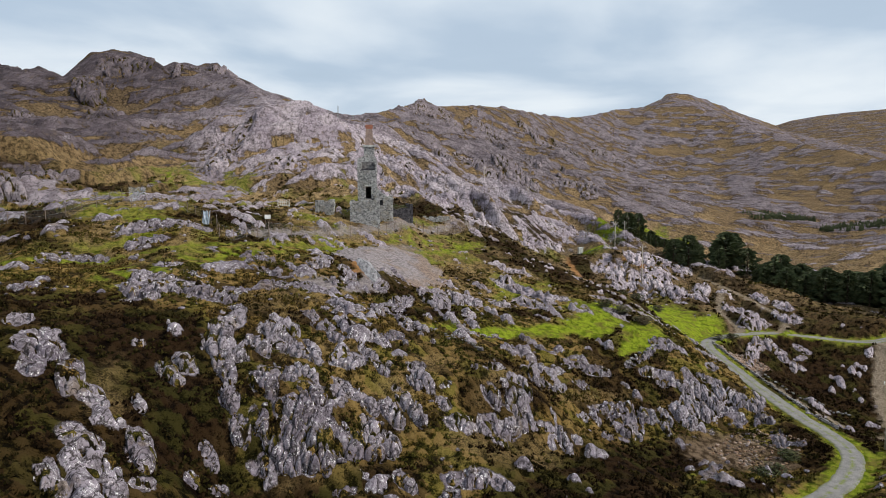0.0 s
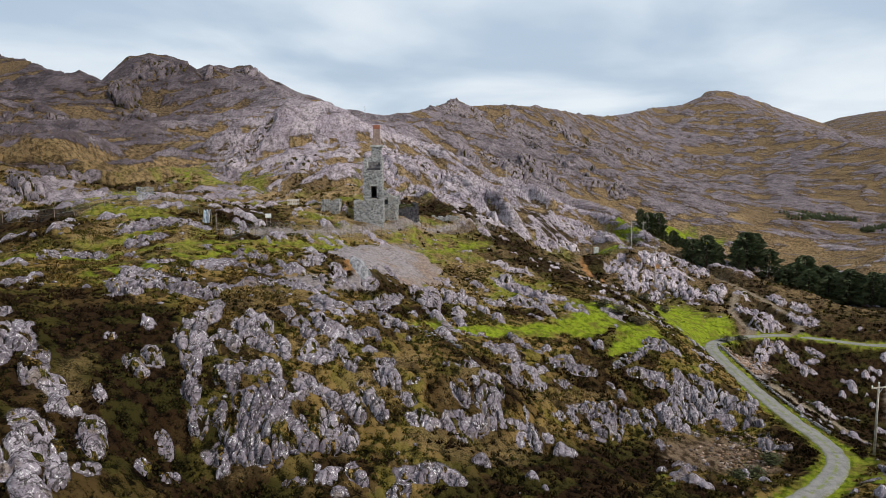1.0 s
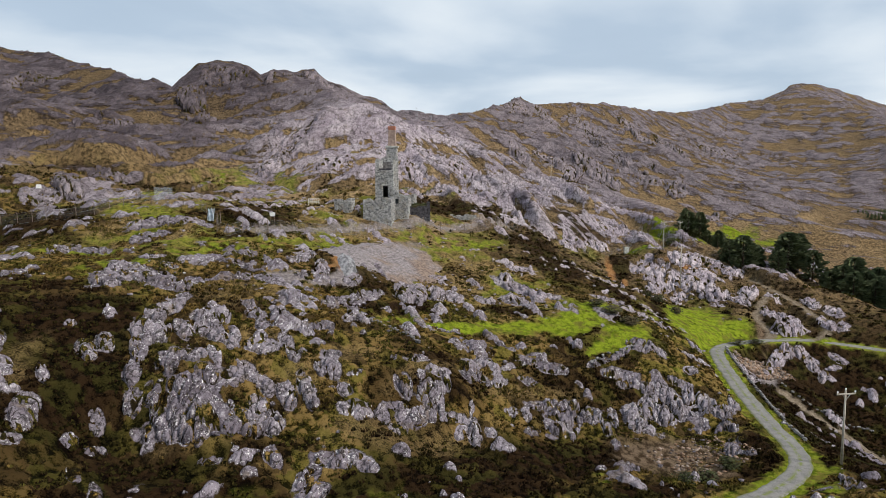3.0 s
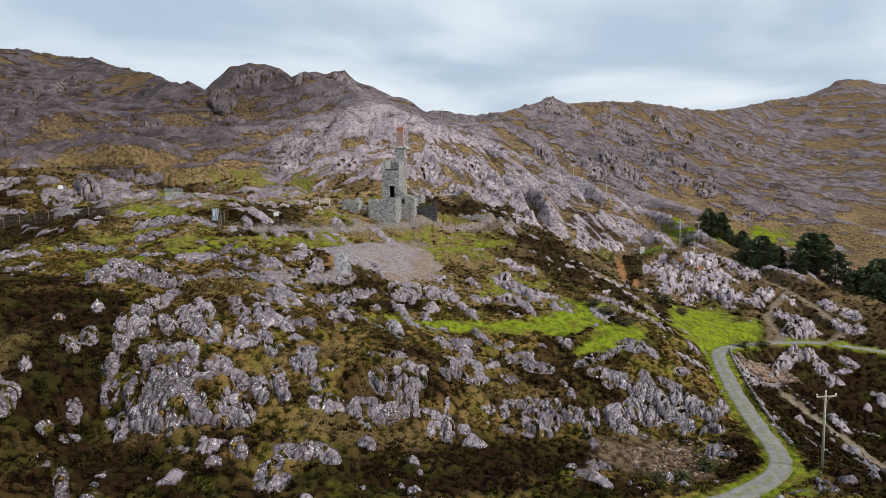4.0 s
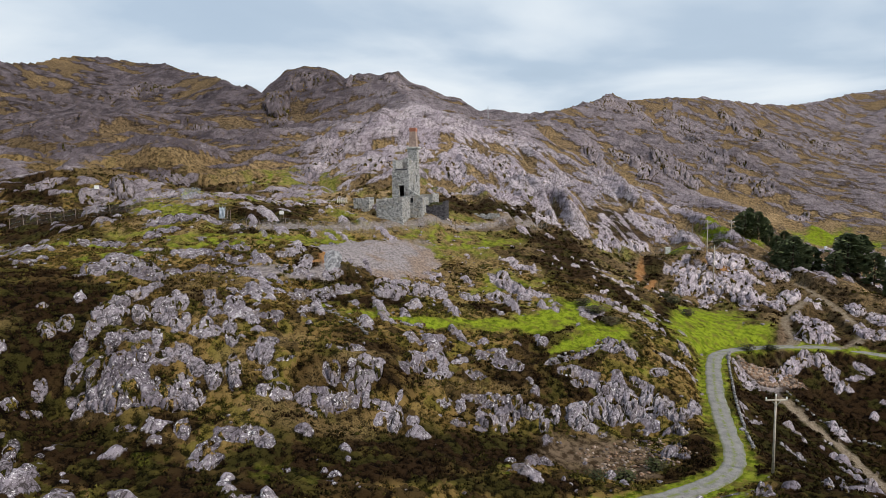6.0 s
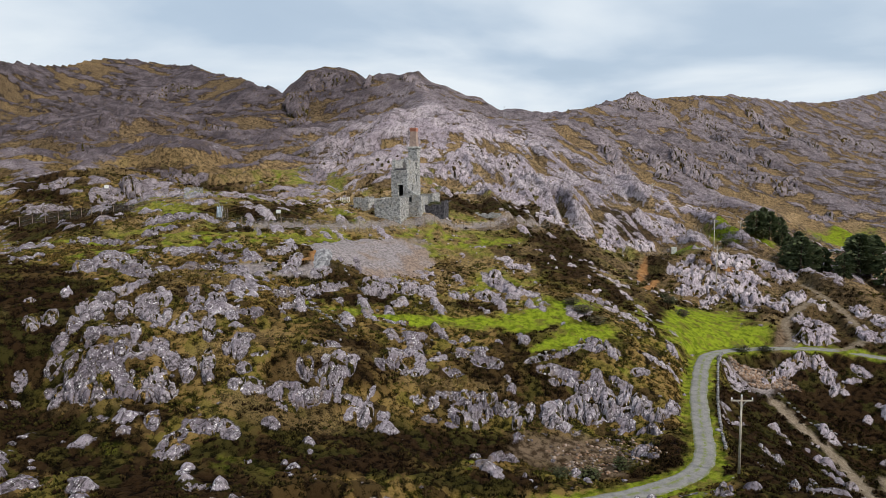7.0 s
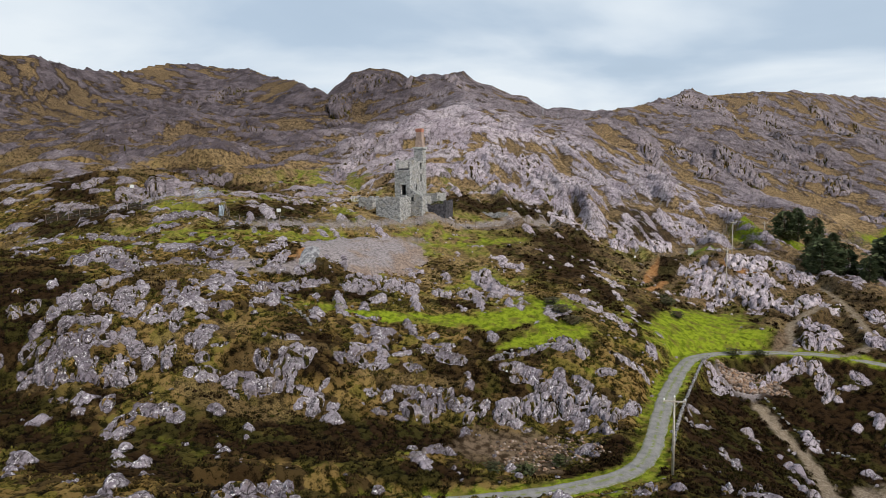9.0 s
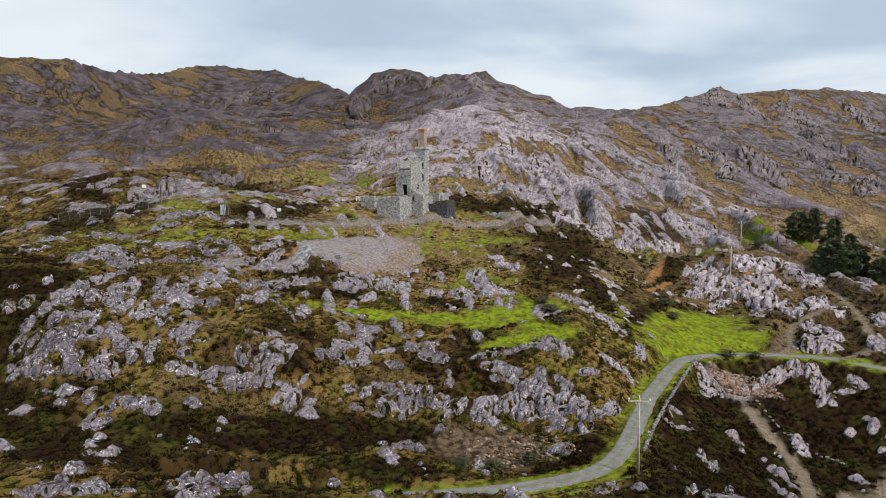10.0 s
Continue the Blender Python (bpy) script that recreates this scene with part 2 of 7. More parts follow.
bed_lift = k.calc("ADD", k.calc("MULTIPLY", k.calc("SUBTRACT", bed.outputs[0], 0.5), k.fit(sep.outputs[1], 260.0, 420.0, 3.0, 1.6)), k.calc("MULTIPLY", k.calc("SUBTRACT", wide_bed.outputs[0], 0.5), k.fit(sep.outputs[1], 260.0, 420.0, 1.5, 3.6)))
f = k.fit(k.calc("ADD", k.calc("ADD", rock, k.calc("MULTIPLY", bed_lift, upland)), k.calc("MULTIPLY", k.calc("SUBTRACT", leaf, 0.5), 0.9)), 0.36, 0.62)
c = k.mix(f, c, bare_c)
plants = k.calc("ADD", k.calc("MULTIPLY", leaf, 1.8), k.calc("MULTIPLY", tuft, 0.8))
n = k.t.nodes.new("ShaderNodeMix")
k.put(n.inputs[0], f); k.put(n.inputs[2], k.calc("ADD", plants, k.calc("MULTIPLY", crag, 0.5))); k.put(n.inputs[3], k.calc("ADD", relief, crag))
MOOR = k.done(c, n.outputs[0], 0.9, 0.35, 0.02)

k = Mat("worn_tarmac", 0.85)
wear, edge, _, _ = k.attr("lane")
fine, blot = k.noise(14, 5, 0.7), k.noise(0.8, 5)
c = k.mix(k.fit(blot, 0.35, 0.65), (0.115, 0.108, 0.104), (0.185, 0.174, 0.165))
c = k.mix(k.fit(fine, 0.45, 0.65, 0, 0.5), c, (0.34, 0.33, 0.31))
c = k.mix(k.calc("MULTIPLY", wear, k.fit(k.noise(1.3, 5, 0.65), 0.42, 0.56)), c, (0.13, 0.15, 0.03))
c = k.mix(k.calc("MULTIPLY", edge, k.fit(k.noise(1.8, 5, 0.65), 0.40, 0.55)), c, (0.11, 0.12, 0.03))
TARMAC = k.done(c, fine, 0.4, 0.03)

k = Mat("rubble_masonry", 0.92)
v = k.island()
c = k.mix(k.calc("ADD", k.calc("MULTIPLY", v, 0.40), k.calc("MULTIPLY", k.fit(k.noise(2.4, 8, 0.74), 0.40, 0.60), 0.55)), (0.070, 0.070, 0.074), (0.62, 0.61, 0.60))
c = k.mix(k.fit(k.noise(0.6, 6, 0.65), 0.50, 0.64, 0, 0.55), c, (0.27, 0.235, 0.175))
c = k.mix(k.fit(k.noise(2.2, 7, 0.72), 0.55, 0.63, 0, 0.8), c, (0.60, 0.59, 0.55))
c = k.mix(k.fit(k.noise(1.8, 7, 0.72), 0.46, 0.37, 0, 0.85), c, (0.034, 0.034, 0.036))
MASONRY = k.done(c, k.noise(5, 6, 0.7), 0.7, 0.12)


def plain(name, dark, light, scale=3.0, rough=0.85, metal=0.0, bump=0.3):
    k = Mat(name, rough)
    k.b.inputs["Metallic"].default_value = metal
    f = k.noise(scale, 6, 0.62)
    c = k.mix(k.fit(f, 0.36, 0.64), dark, light)
    c = k.mix(k.fit(k.noise(scale * 0.17, 4), 0.5, 0.7, 0, 0.5), c, tuple(q * 0.6 for q in dark))
    return k.done(c, f, bump, 0.05)


BRICK = plain("weathered_red_brick", (0.27, 0.195, 0.165), (0.40, 0.30, 0.255), 1.6)
CAPBRICK = plain("bright_red_brick", (0.37, 0.145, 0.095), (0.50, 0.22, 0.15), 2.0)
ASHLAR = plain("pale_ashlar", (0.30, 0.31, 0.30), (0.55, 0.55, 0.52), 1.2)
SLATE = plain("dark_slate_rubble", (0.022, 0.021, 0.026), (0.105, 0.098, 0.11), 2.0)
RENDER_WALL = plain("whitewash", (0.62, 0.64, 0.66), (0.80, 0.81, 0.82), 0.8)
ROOF = plain("grey_slates", (0.11, 0.11, 0.14), (0.20, 0.20, 0.235), 1.5, 0.6)
PANE = plain("dark_window", (0.02, 0.025, 0.03), (0.04, 0.045, 0.05), 1.0, 0.2)
TIMBER = plain("grey_pole_timber", (0.32, 0.28, 0.23), (0.52, 0.47, 0.40), 2.5)
STEEL = plain("galvanised_steel", (0.30, 0.32, 0.33), (0.46, 0.47, 0.48), 5, 0.5, 0.6)
RUST = plain("rusted_steel", (0.13, 0.09, 0.07), (0.26, 0.20, 0.16), 5)
PALE = plain("white_painted_sheet", (0.66, 0.66, 0.64), (0.80, 0.80, 0.78), 4, 0.6)
BLUE_SHEET = plain("pale_blue_sheeting", (0.42, 0.50, 0.58), (0.66, 0.72, 0.78), 3, 0.6)
GLAZE = plain("white_porcelain", (0.70, 0.70, 0.70), (0.82, 0.82, 0.80), 4, 0.25)
BARK = plain("conifer_bark", (0.05, 0.035, 0.025), (0.12, 0.09, 0.065), 6)
DRYSTONE = plain("lichened_wall_stone", (0.10, 0.092, 0.095), (0.30, 0.285, 0.28), 1.6)

k = Mat("mine_spoil", 0.95)
grit, lump = k.noise(2.2, 9, 0.78), k.noise(0.16, 5, 0.6)
c = k.mix(k.fit(grit, 0.40, 0.62), (0.110, 0.095, 0.096), (0.310, 0.272, 0.275))
SPOIL = k.done(k.mix(k.fit(k.calc("SUBTRACT", lump, k.calc("MULTIPLY", k.calc("ADD", k.place_x(), 8.0), -0.016)), 0.46, 0.66, 0, 0.75), c, k.mix(k.fit(grit, 0.40, 0.62), (0.095, 0.064, 0.045), (0.265, 0.188, 0.138))), grit, 0.6, 0.25, 0.05)
k = Mat("washed_spoil", 0.95)
grit = k.noise(1.6, 9, 0.76, stretch=((1.0, 0.35, 0.5), (0, 0, 20)))
SPUR = k.done(k.mix(k.fit(grit, 0.40, 0.60), (0.085, 0.083, 0.090), (0.300, 0.295, 0.305)), grit, 0.7, 0.3, 0.05)

k = Mat("brown_rubble", 0.9)
v = k.island()
RUBBLE = k.done(k.mix(k.fit(k.noise(2.0, 5), 0.40, 0.60), k.mix(v, (0.045, 0.028, 0.018), (0.26, 0.155, 0.095)), k.mix(v, (0.06, 0.050, 0.045), (0.34, 0.275, 0.235))), gloss=0.05)
k = Mat("conifer_needles", 0.8)
v = k.island()
c = k.mix(v, (0.030, 0.046, 0.022), (0.120, 0.145, 0.062))
NEEDLES = k.done(k.mix(k.fit(k.noise(0.5, 4), 0.45, 0.65, 0, 0.6), c, (0.105, 0.110, 0.055)))
k = Mat("heather_tuft", 0.95)
v = k.island()
c = k.mix(v, (0.014, 0.010, 0.004), (0.200, 0.132, 0.040))
c = k.mix(k.fit(k.noise(0.11, 5), 0.42, 0.54, 0, 0.85), c, k.mix(v, (0.016, 0.018, 0.005), (0.135, 0.128, 0.029)))
TUFT = k.done(k.mix(k.fit(k.noise(0.16, 5), 0.56, 0.66, 0, 0.7), c, k.mix(v, (0.08, 0.05, 0.02), (0.28, 0.19, 0.08))), gloss=0.02)
k = Mat("old_heather", 0.95)
v = k.island()
c = k.mix(v, (0.008, 0.0050, 0.0030), (0.044, 0.026, 0.013))
HEATHER = k.done(k.mix(k.fit(k.noise(0.13, 5), 0.44, 0.58, 0, 0.8), c, k.mix(v, (0.010, 0.010, 0.004), (0.058, 0.050, 0.014))), gloss=0.02)
k = Mat("gorse_leaf", 0.85)
v = k.island()
c = k.mix(v, (0.022, 0.026, 0.010), (0.065, 0.072, 0.022))
GORSE = k.done(k.mix(k.fit(k.noise(0.35, 4), 0.48, 0.62, 0, 0.75), c, (0.075, 0.052, 0.028)))
k = Mat("bare_twigs", 0.9)
TWIGS = k.done(k.mix(k.island(), (0.10, 0.085, 0.075), (0.20, 0.165, 0.14)))

k = Mat("chain_link", 0.5)
mesh_gap = k.t.nodes.new("ShaderNodeBsdfTransparent")
mesh_mix = k.t.nodes.new("ShaderNodeMixShader")
mesh_mix.inputs[0].default_value = 0.035
k.put(k.b.inputs["Base Color"], (0.42, 0.45, 0.47))
k.t.links.new(mesh_gap.outputs[0], mesh_mix.inputs[1])
k.t.links.new(k.b.outputs[0], mesh_mix.inputs[2])
k.t.links.new(mesh_mix.outputs[0], k.t.nodes["Material Output"].inputs[0])
CHAINLINK = k.m
k = Mat("hanging_netting", 0.5)
net_gap = k.t.nodes.new("ShaderNodeBsdfTransparent")
net_mix = k.t.nodes.new("ShaderNodeMixShader")
net_mix.inputs[0].default_value = 0.13
k.put(k.b.inputs["Base Color"], (0.42, 0.47, 0.50))
k.t.links.new(net_gap.outputs[0], net_mix.inputs[1])
k.t.links.new(k.b.outputs[0], net_mix.inputs[2])
k.t.links.new(net_mix.outputs[0], k.t.nodes["Material Output"].inputs[0])
NETTING = k.m
# ---- the lie of the land: smooth landforms, then the crests that close the view ----
HUB = (35.0, -10.0)
NEAR_SLOPE = [
    (58, 32, -1.1, 15), (10, 31, 2.9, 15), (21, 36, 3.0, 15), (46, 37, -1.2, 15),
    (44, 55, 4.2, 19), (-23, 21, 3.6, 19), (74, 43, -2.1, 19), (-14, 34, 1.7, 19),
    (60, 51, -1.7, 19), (12, 52, -0.5, 19), (-2, 45, -2.7, 19), (-15, 51, -3.8, 6),
    (-6, 59, -1.2, 6), (-13, 57, 2.9, 6), (8, 68, -3.2, 6), (32, 73, 1.9, 6),
    (13, 72, -1.7, 6), (1, 71, 5.1, 23), (-31, 48, 2.3, 23), (-43, 31, 8.0, 23),
    (40, 78, -9.3, 23), (78, 67, -2.1, 23),
]
ROAD_HOLLOW = [
    (20, 77, -3.7, 23), (59, 75, 2.4, 23), (8, 75, 2.4, 6), (41, 93, -2.6, 7),
    (-5, 88, -1.1, 7), (15, 103, -3.2, 29), (-52, 65, 5.4, 29), (41, 105, 3.4, 29),
    (-10, 96, 2.0, 29), (-33, 83, 2.3, 29), (-67, 44, 5.2, 29), (91, 91, -8.1, 29),
    (67, 101, -7.9, 29), (-13, 107, 2.0, 9), (-51, 93, -3.0, 9), (-57, 93, 2.7, 10),
    (-97, 60, 3.2, 36), (-27, 126, 5.8, 36), (127, 108, -5.2, 36), (-79, 87, -3.8, 36),
    (100, 125, -8.8, 36), (69, 136, -12.6, 36),
]
MINE_TERRACE = [
    (-55, 110, 10.1, 36), (36, 140, 7.2, 36), (4, 137, -2.9, 36), (-15, 140, 1.2, 11),
    (-26, 149, 3.4, 12), (74, 160, 3.0, 12), (84, 168, -2.8, 13), (-87, 129, -5.1, 13),
    (52, 175, -2.2, 13), (110, 175, 5.1, 46), (-13, 184, 14.0, 46), (70, 187, -5.9, 46),
    (28, 190, -8.2, 46), (-118, 119, 8.1, 46), (-88, 148, 12.6, 46), (147, 156, -7.7, 46),
    (-53, 170, -4.2, 46), (-94, 144, 3.8, 14), (-22, 183, 2.4, 14), (-57, 176, -2.2, 15),
    (-95, 157, -4.9, 15), (-21, 196, -7.8, 15),
]
LOWER_HILL = [
    (59, 205, 5.1, 15), (40, 222, -2.4, 16), (-17, 224, -4.0, 17), (-117, 176, 5.7, 17),
    (6, 252, -5.7, 18), (136, 240, -25.9, 61), (-203, 117, 3.3, 61), (-30, 252, 16.0, 61),
    (-131, 203, -0.5, 61), (82, 256, 1.5, 61), (-83, 233, 11.6, 61), (186, 214, -9.3, 61),
    (26, 260, -4.0, 61), (-172, 164, 8.1, 61), (54, 267, -5.2, 19), (-98, 234, -3.4, 19),
    (-26, 262, -5.1, 20), (131, 347, -25.7, 77), (-203, 273, 25.5, 77), (258, 285, -7.3, 77),
    (61, 359, -12.6, 77), (-79, 342, 25.9, 77),
]
UPPER_HILL = [
    (-144, 314, -8.2, 77), (197, 323, -15.9, 77), (-292, 164, 1.6, 77), (-253, 223, 6.5, 77),
    (88, 382, 10.8, 28), (-204, 337, 4.7, 29), (-138, 393, -7.1, 31), (174, 414, 10.9, 31),
    (48, 437, 3.9, 31), (-275, 334, 8.8, 32), (-299, 388, 9.8, 107), (263, 457, -35.3, 107),
    (-369, 317, 15.9, 107), (348, 405, -8.0, 107), (-28, 506, 6.9, 107), (170, 492, -13.6, 107),
    (-217, 445, 25.1, 107), (71, 509, 2.5, 107), (-126, 485, 65.0, 107), (-39, 549, -12.5, 39),
    (155, 550, -3.6, 40), (1, 597, 12.4, 43),
]
MOUNTAIN = [
    (-335, 524, 7.8, 45), (-618, 337, 9.8, 165), (449, 603, -66.5, 165), (-289, 655, 57.5, 165),
    (312, 676, -19.0, 165), (-144, 708, -19.5, 165), (-421, 573, -3.3, 165), (163, 719, -29.1, 165),
    (-532, 466, -12.0, 165), (9, 730, -2.6, 165), (53, 838, -20.4, 59), (264, 859, -8.6, 63),
    (-552, 860, 12.4, 271), (-75, 1034, 86.3, 271), (-892, 483, 57.7, 271), (-745, 693, 67.2, 271),
    (181, 1030, -59.8, 271), (-324, 977, -8.0, 271), (428, 964, -71.8, 271), (-1289, 694, 29.1, 442),
    (-328, 1445, 52.0, 442), (87, 1489, 25.7, 442),
]
FAR_MOUNTAIN = [
    (-715, 1289, 12.6, 442), (-1044, 1032, 23.5, 442), (874, 1234, 26.7, 442), (499, 1417, 26.0, 442),
]
PROFILE = [(20, 30.5), (45, 31.0), (70, 30.7), (100, 36.2), (140, 35.8), (200, 40.1), (300, 58.5), (450, 60.1), (700, 103.8), (1100, 175.6), (2000, 208.5)]

WEST_RIDGE = [
    (-623, 374, 184), (-592, 423, 185), (-590, 471, 178), (-592, 535, 186), (-590, 573, 200), (-567, 613, 202),
    (-549, 639, 200), (-502, 630, 194), (-465, 619, 182), (-412, 599, 170), (-378, 584, 157),
]
CRAG_RIDGE = [
    (-268, 446, 133), (-252, 444, 127), (-244, 447, 135), (-236, 452, 144), (-223, 458, 148), (-215, 472, 147),
    (-212, 485, 147), (-208, 497, 142), (-203, 512, 148), (-196, 532, 149), (-190, 547, 154), (-186, 556, 154),
    (-180, 568, 148), (-171, 583, 145), (-159, 604, 138), (-148, 621, 134), (-134, 642, 125),
]
MAIN_RIDGE = [
    (-116, 671, 126), (-91, 706, 128), (-76, 732, 132), (-61, 772, 140), (-42, 816, 150), (-34, 832, 156),
    (-25, 850, 162), (-15, 861, 158), (-7, 871, 155), (11, 890, 158), (51, 928, 162), (113, 979, 161),
    (197, 1090, 161), (250, 1150, 169),
]
EAST_PEAK = [
    (290, 1191, 179), (414, 1385, 209), (520, 1528, 252), (594, 1612, 258), (715, 1715, 241), (915, 1966, 237),
    (1039, 2022, 207), (1168, 1953, 165), (1367, 1824, 96), (1600, 1600, 80),
]
FAR_HILL = np.array([(700, 2917, 60), (1277, 2715, 257), (1340, 2684, 280), (1384, 2661, 296), (1470, 2615, 311), (1551, 2568, 319), (1654, 2503, 325), (2300, 1900, 300), (2800, 800, 160)], dtype=float)
TOWER_BANK = [(-26.5, 145.5, -1.7, 5), (-10, 151, 2.2, 5), (-11, 156, 1.2, 5)]
VALLEY = [(122, 178, -7.0, 17), (108, 205, -3.5, 16), (128, 212, -3.0, 20), (112, 250, -2.5, 18), (140, 165, -4, 20)]
LANDFORMS = np.array(TOWER_BANK + VALLEY + NEAR_SLOPE + ROAD_HOLLOW + MINE_TERRACE + LOWER_HILL + UPPER_HILL + MOUNTAIN + FAR_MOUNTAIN)
CREST = np.array(WEST_RIDGE + CRAG_RIDGE + MAIN_RIDGE + EAST_PEAK, dtype=float)


def bearing(x, y):
    return np.arctan2(x - HUB[0], y - HUB[1]), np.hypot(x - HUB[0], y - HUB[1])


def swell(x, y):
    """The smooth landforms: a rise with distance, and broad knolls and hollows on it."""
    _, r = bearing(x, y)
    z = np.interp(np.log(np.maximum(r, 20)), np.log([p[0] for p in PROFILE]), [p[1] for p in PROFILE])
    for cx, cy, tall, wide in LANDFORMS:
        near = (np.abs(x - cx) < 3.2 * wide) & (np.abs(y - cy) < 3.2 * wide)
        if near.any():
            z[near] += tall * np.exp(-((x[near] - cx) ** 2 + (y[near] - cy) ** 2) / wide ** 2)
    return z


CREST_AT, CREST_FAR = bearing(CREST[:, 0], CREST[:, 1])
CREST_LIFT = CREST[:, 2] - swell(CREST[:, 0].copy(), CREST[:, 1].copy())


def lay(x, y):
    """The smooth ground with its crests, which fall away behind."""
    z = swell(x, y)
    at, r = bearing(x, y)
    far = np.interp(at, CREST_AT, CREST_FAR)
    lift = np.interp(at, CREST_AT, CREST_LIFT)
    high = np.interp(at, CREST_AT, CREST[:, 2])
    # slopes hollow out below the crests
    q = np.clip(r / far, 0, 1)
    cap = 60 + (high - 60) * q * (1 - 0.55 * (1 - q))
    z = np.where(r > 220, np.minimum(z, cap), z)
    z += np.where(lift > 0, lift, 0) * np.exp(-((r - far) / (0.05 * far + 8)) ** 2)
    back = np.maximum(0, r - far - 4)
    z = np.where(back > 0, np.minimum(z, high) - 0.42 * back, z)
    # a bare far hill closes the valley in the east
    far_at, far_r = bearing(FAR_HILL[:, 0], FAR_HILL[:, 1])
    z = np.maximum(z, np.interp(at, far_at, FAR_HILL[:, 2]) * np.exp(-((r - 3000) / 650) ** 2))
    return np.maximum(z, 8)


# ---- value noise ----
def scramble(ix, iy, seed):
    h = (ix.astype(np.int64) * 374761393 + iy.astype(np.int64) * 668265263 + seed * 974711) & 0xFFFFFFFF
    h = ((h ^ (h >> 13)) * 1274126177) & 0xFFFFFFFF
    return ((h ^ (h >> 16)) & 0xFFFF) / 65535.0


def grain(x, y, seed=0):
    """Smooth noise, about -1 to 1, one bump a unit."""
    ix, iy = np.floor(x), np.floor(y)
    fx, fy = x - ix, y - iy
    ux, uy = fx * fx * fx * (fx * (fx * 6 - 15) + 10), fy * fy * fy * (fy * (fy * 6 - 15) + 10)
    total = 0
    for dx in (0, 1):
        for dy in (0, 1):
            a = scramble(ix + dx, iy + dy, seed) * 6.2832
            g = np.cos(a) * (fx - dx) + np.sin(a) * (fy - dy)
            total = total + g * (ux if dx else 1 - ux) * (uy if dy else 1 - uy)
    return total * 1.6


def billow(x, y, octaves, seed=0, rough=0.5):
    z, k, f = 0, 1.0, 1.0
    for i in range(octaves):
        z = z + k * grain(x * f, y * f, seed + i)
        k, f = k * rough, f * 2.03
    return z


def cells(x, y, seed=0):
    """Cellular noise: the distances to the nearest and second seed, and the nearest one's own number."""
    ix, iy = np.floor(x), np.floor(y)
    f1, f2, own = np.full(x.shape, 9.0), np.full(x.shape, 9.0), np.zeros(x.shape)
    for dx in (-1, 0, 1):
        for dy in (-1, 0, 1):
            cx, cy = ix + dx, iy + dy
            d = np.hypot(cx + scramble(cx, cy, seed) - x, cy + scramble(cx, cy, seed + 7) - y)
            closer = d < f1
            f2 = np.where(closer, f1, np.minimum(f2, d))
            own = np.where(closer, scramble(cx, cy, seed + 13), own)
            f1 = np.where(closer, d, f1)
    return f1, f2, own


def ease(a, b, v):
    t = np.clip((v - a) / (b - a), 0, 1)
    return t * t * (3 - 2 * t)

# ---- patches of cover: middle, and two half-axes ----
GREEN_1 = [
    (-4, 90, 1.8, 2.1, 0.6, -1.5),
    (2, 93, 4.2, 3.5, 0.6, -2.1),
    (9, 100, 5.1, 5.8, 0.5, -2.2),
    (17, 106, 5.2, 2.8, 0.4, -2.7),
    (26, 112, 5.6, 2.7, 0.3, -4.3),
    (30, 120, 4.0, 6.1, 0.6, -6.6),
    (35, 112, 4.7, 3.9, 0.0, -5.4),
    (31, 106, 3.1, 4.6, 0.4, -1.4),
    (54, 150, 7.6, 6.9, -3.0, -19.2),
    (60, 151, 7.9, 7.1, -1.0, -6.4),
    (50, 150, 4.4, 8.5, -1.4, -14.5),
    (-25, 109, 8.7, 17.3, 1.1, -2.0),
    (-32, 98, 3.5, 3.1, 1.4, -2.2),
    (-49, 109, 2.6, 3.3, 2.5, -3.1),
    (-34, 93, 4.7, 2.5, 1.6, -2.2),
    (-37, 87, 2.0, 5.2, 1.5, -1.8),
]
GREEN_2 = [
    (-41, 82, -0.5, 5.0, 3.4, -3.6),
    (3, 153, 6.7, 8.2, 0.9, -4.6),
    (-6, 146, 4.7, 7.4, 0.7, -2.5),
    (-74, 180, 1.5, 1.4, 4.2, -7.3),
    (-75, 173, 2.7, 3.2, 2.6, -4.2),
    (57, 268, 6.2, -3, -1.4, -10.1),
    (62, 243, 6.4, 1.1, -1.5, -12),
    (49, 211, 4.8, -1.5, -0.2, -5.4),
    (71, 243, 4.8, 2.7, -1.2, -7.5),
    (121, 391, 15.9, 15.7, -2.5, -12.0),
    (141, 391, 9.9, 1.5, -1.9, -7.4),
    (8, 54, 1.5, 0.7, 0.5, -1.0),
    (-4, 50, 1.3, 0.7, 0.3, -0.5),
    (29, 71, 1.2, 0.3, 0.1, -0.9),
    (41, 107, 1.4, -2.1, -0.4, -0.9),
    (42, 134, 4.6, -1.7, -0.5, -3.1),
]
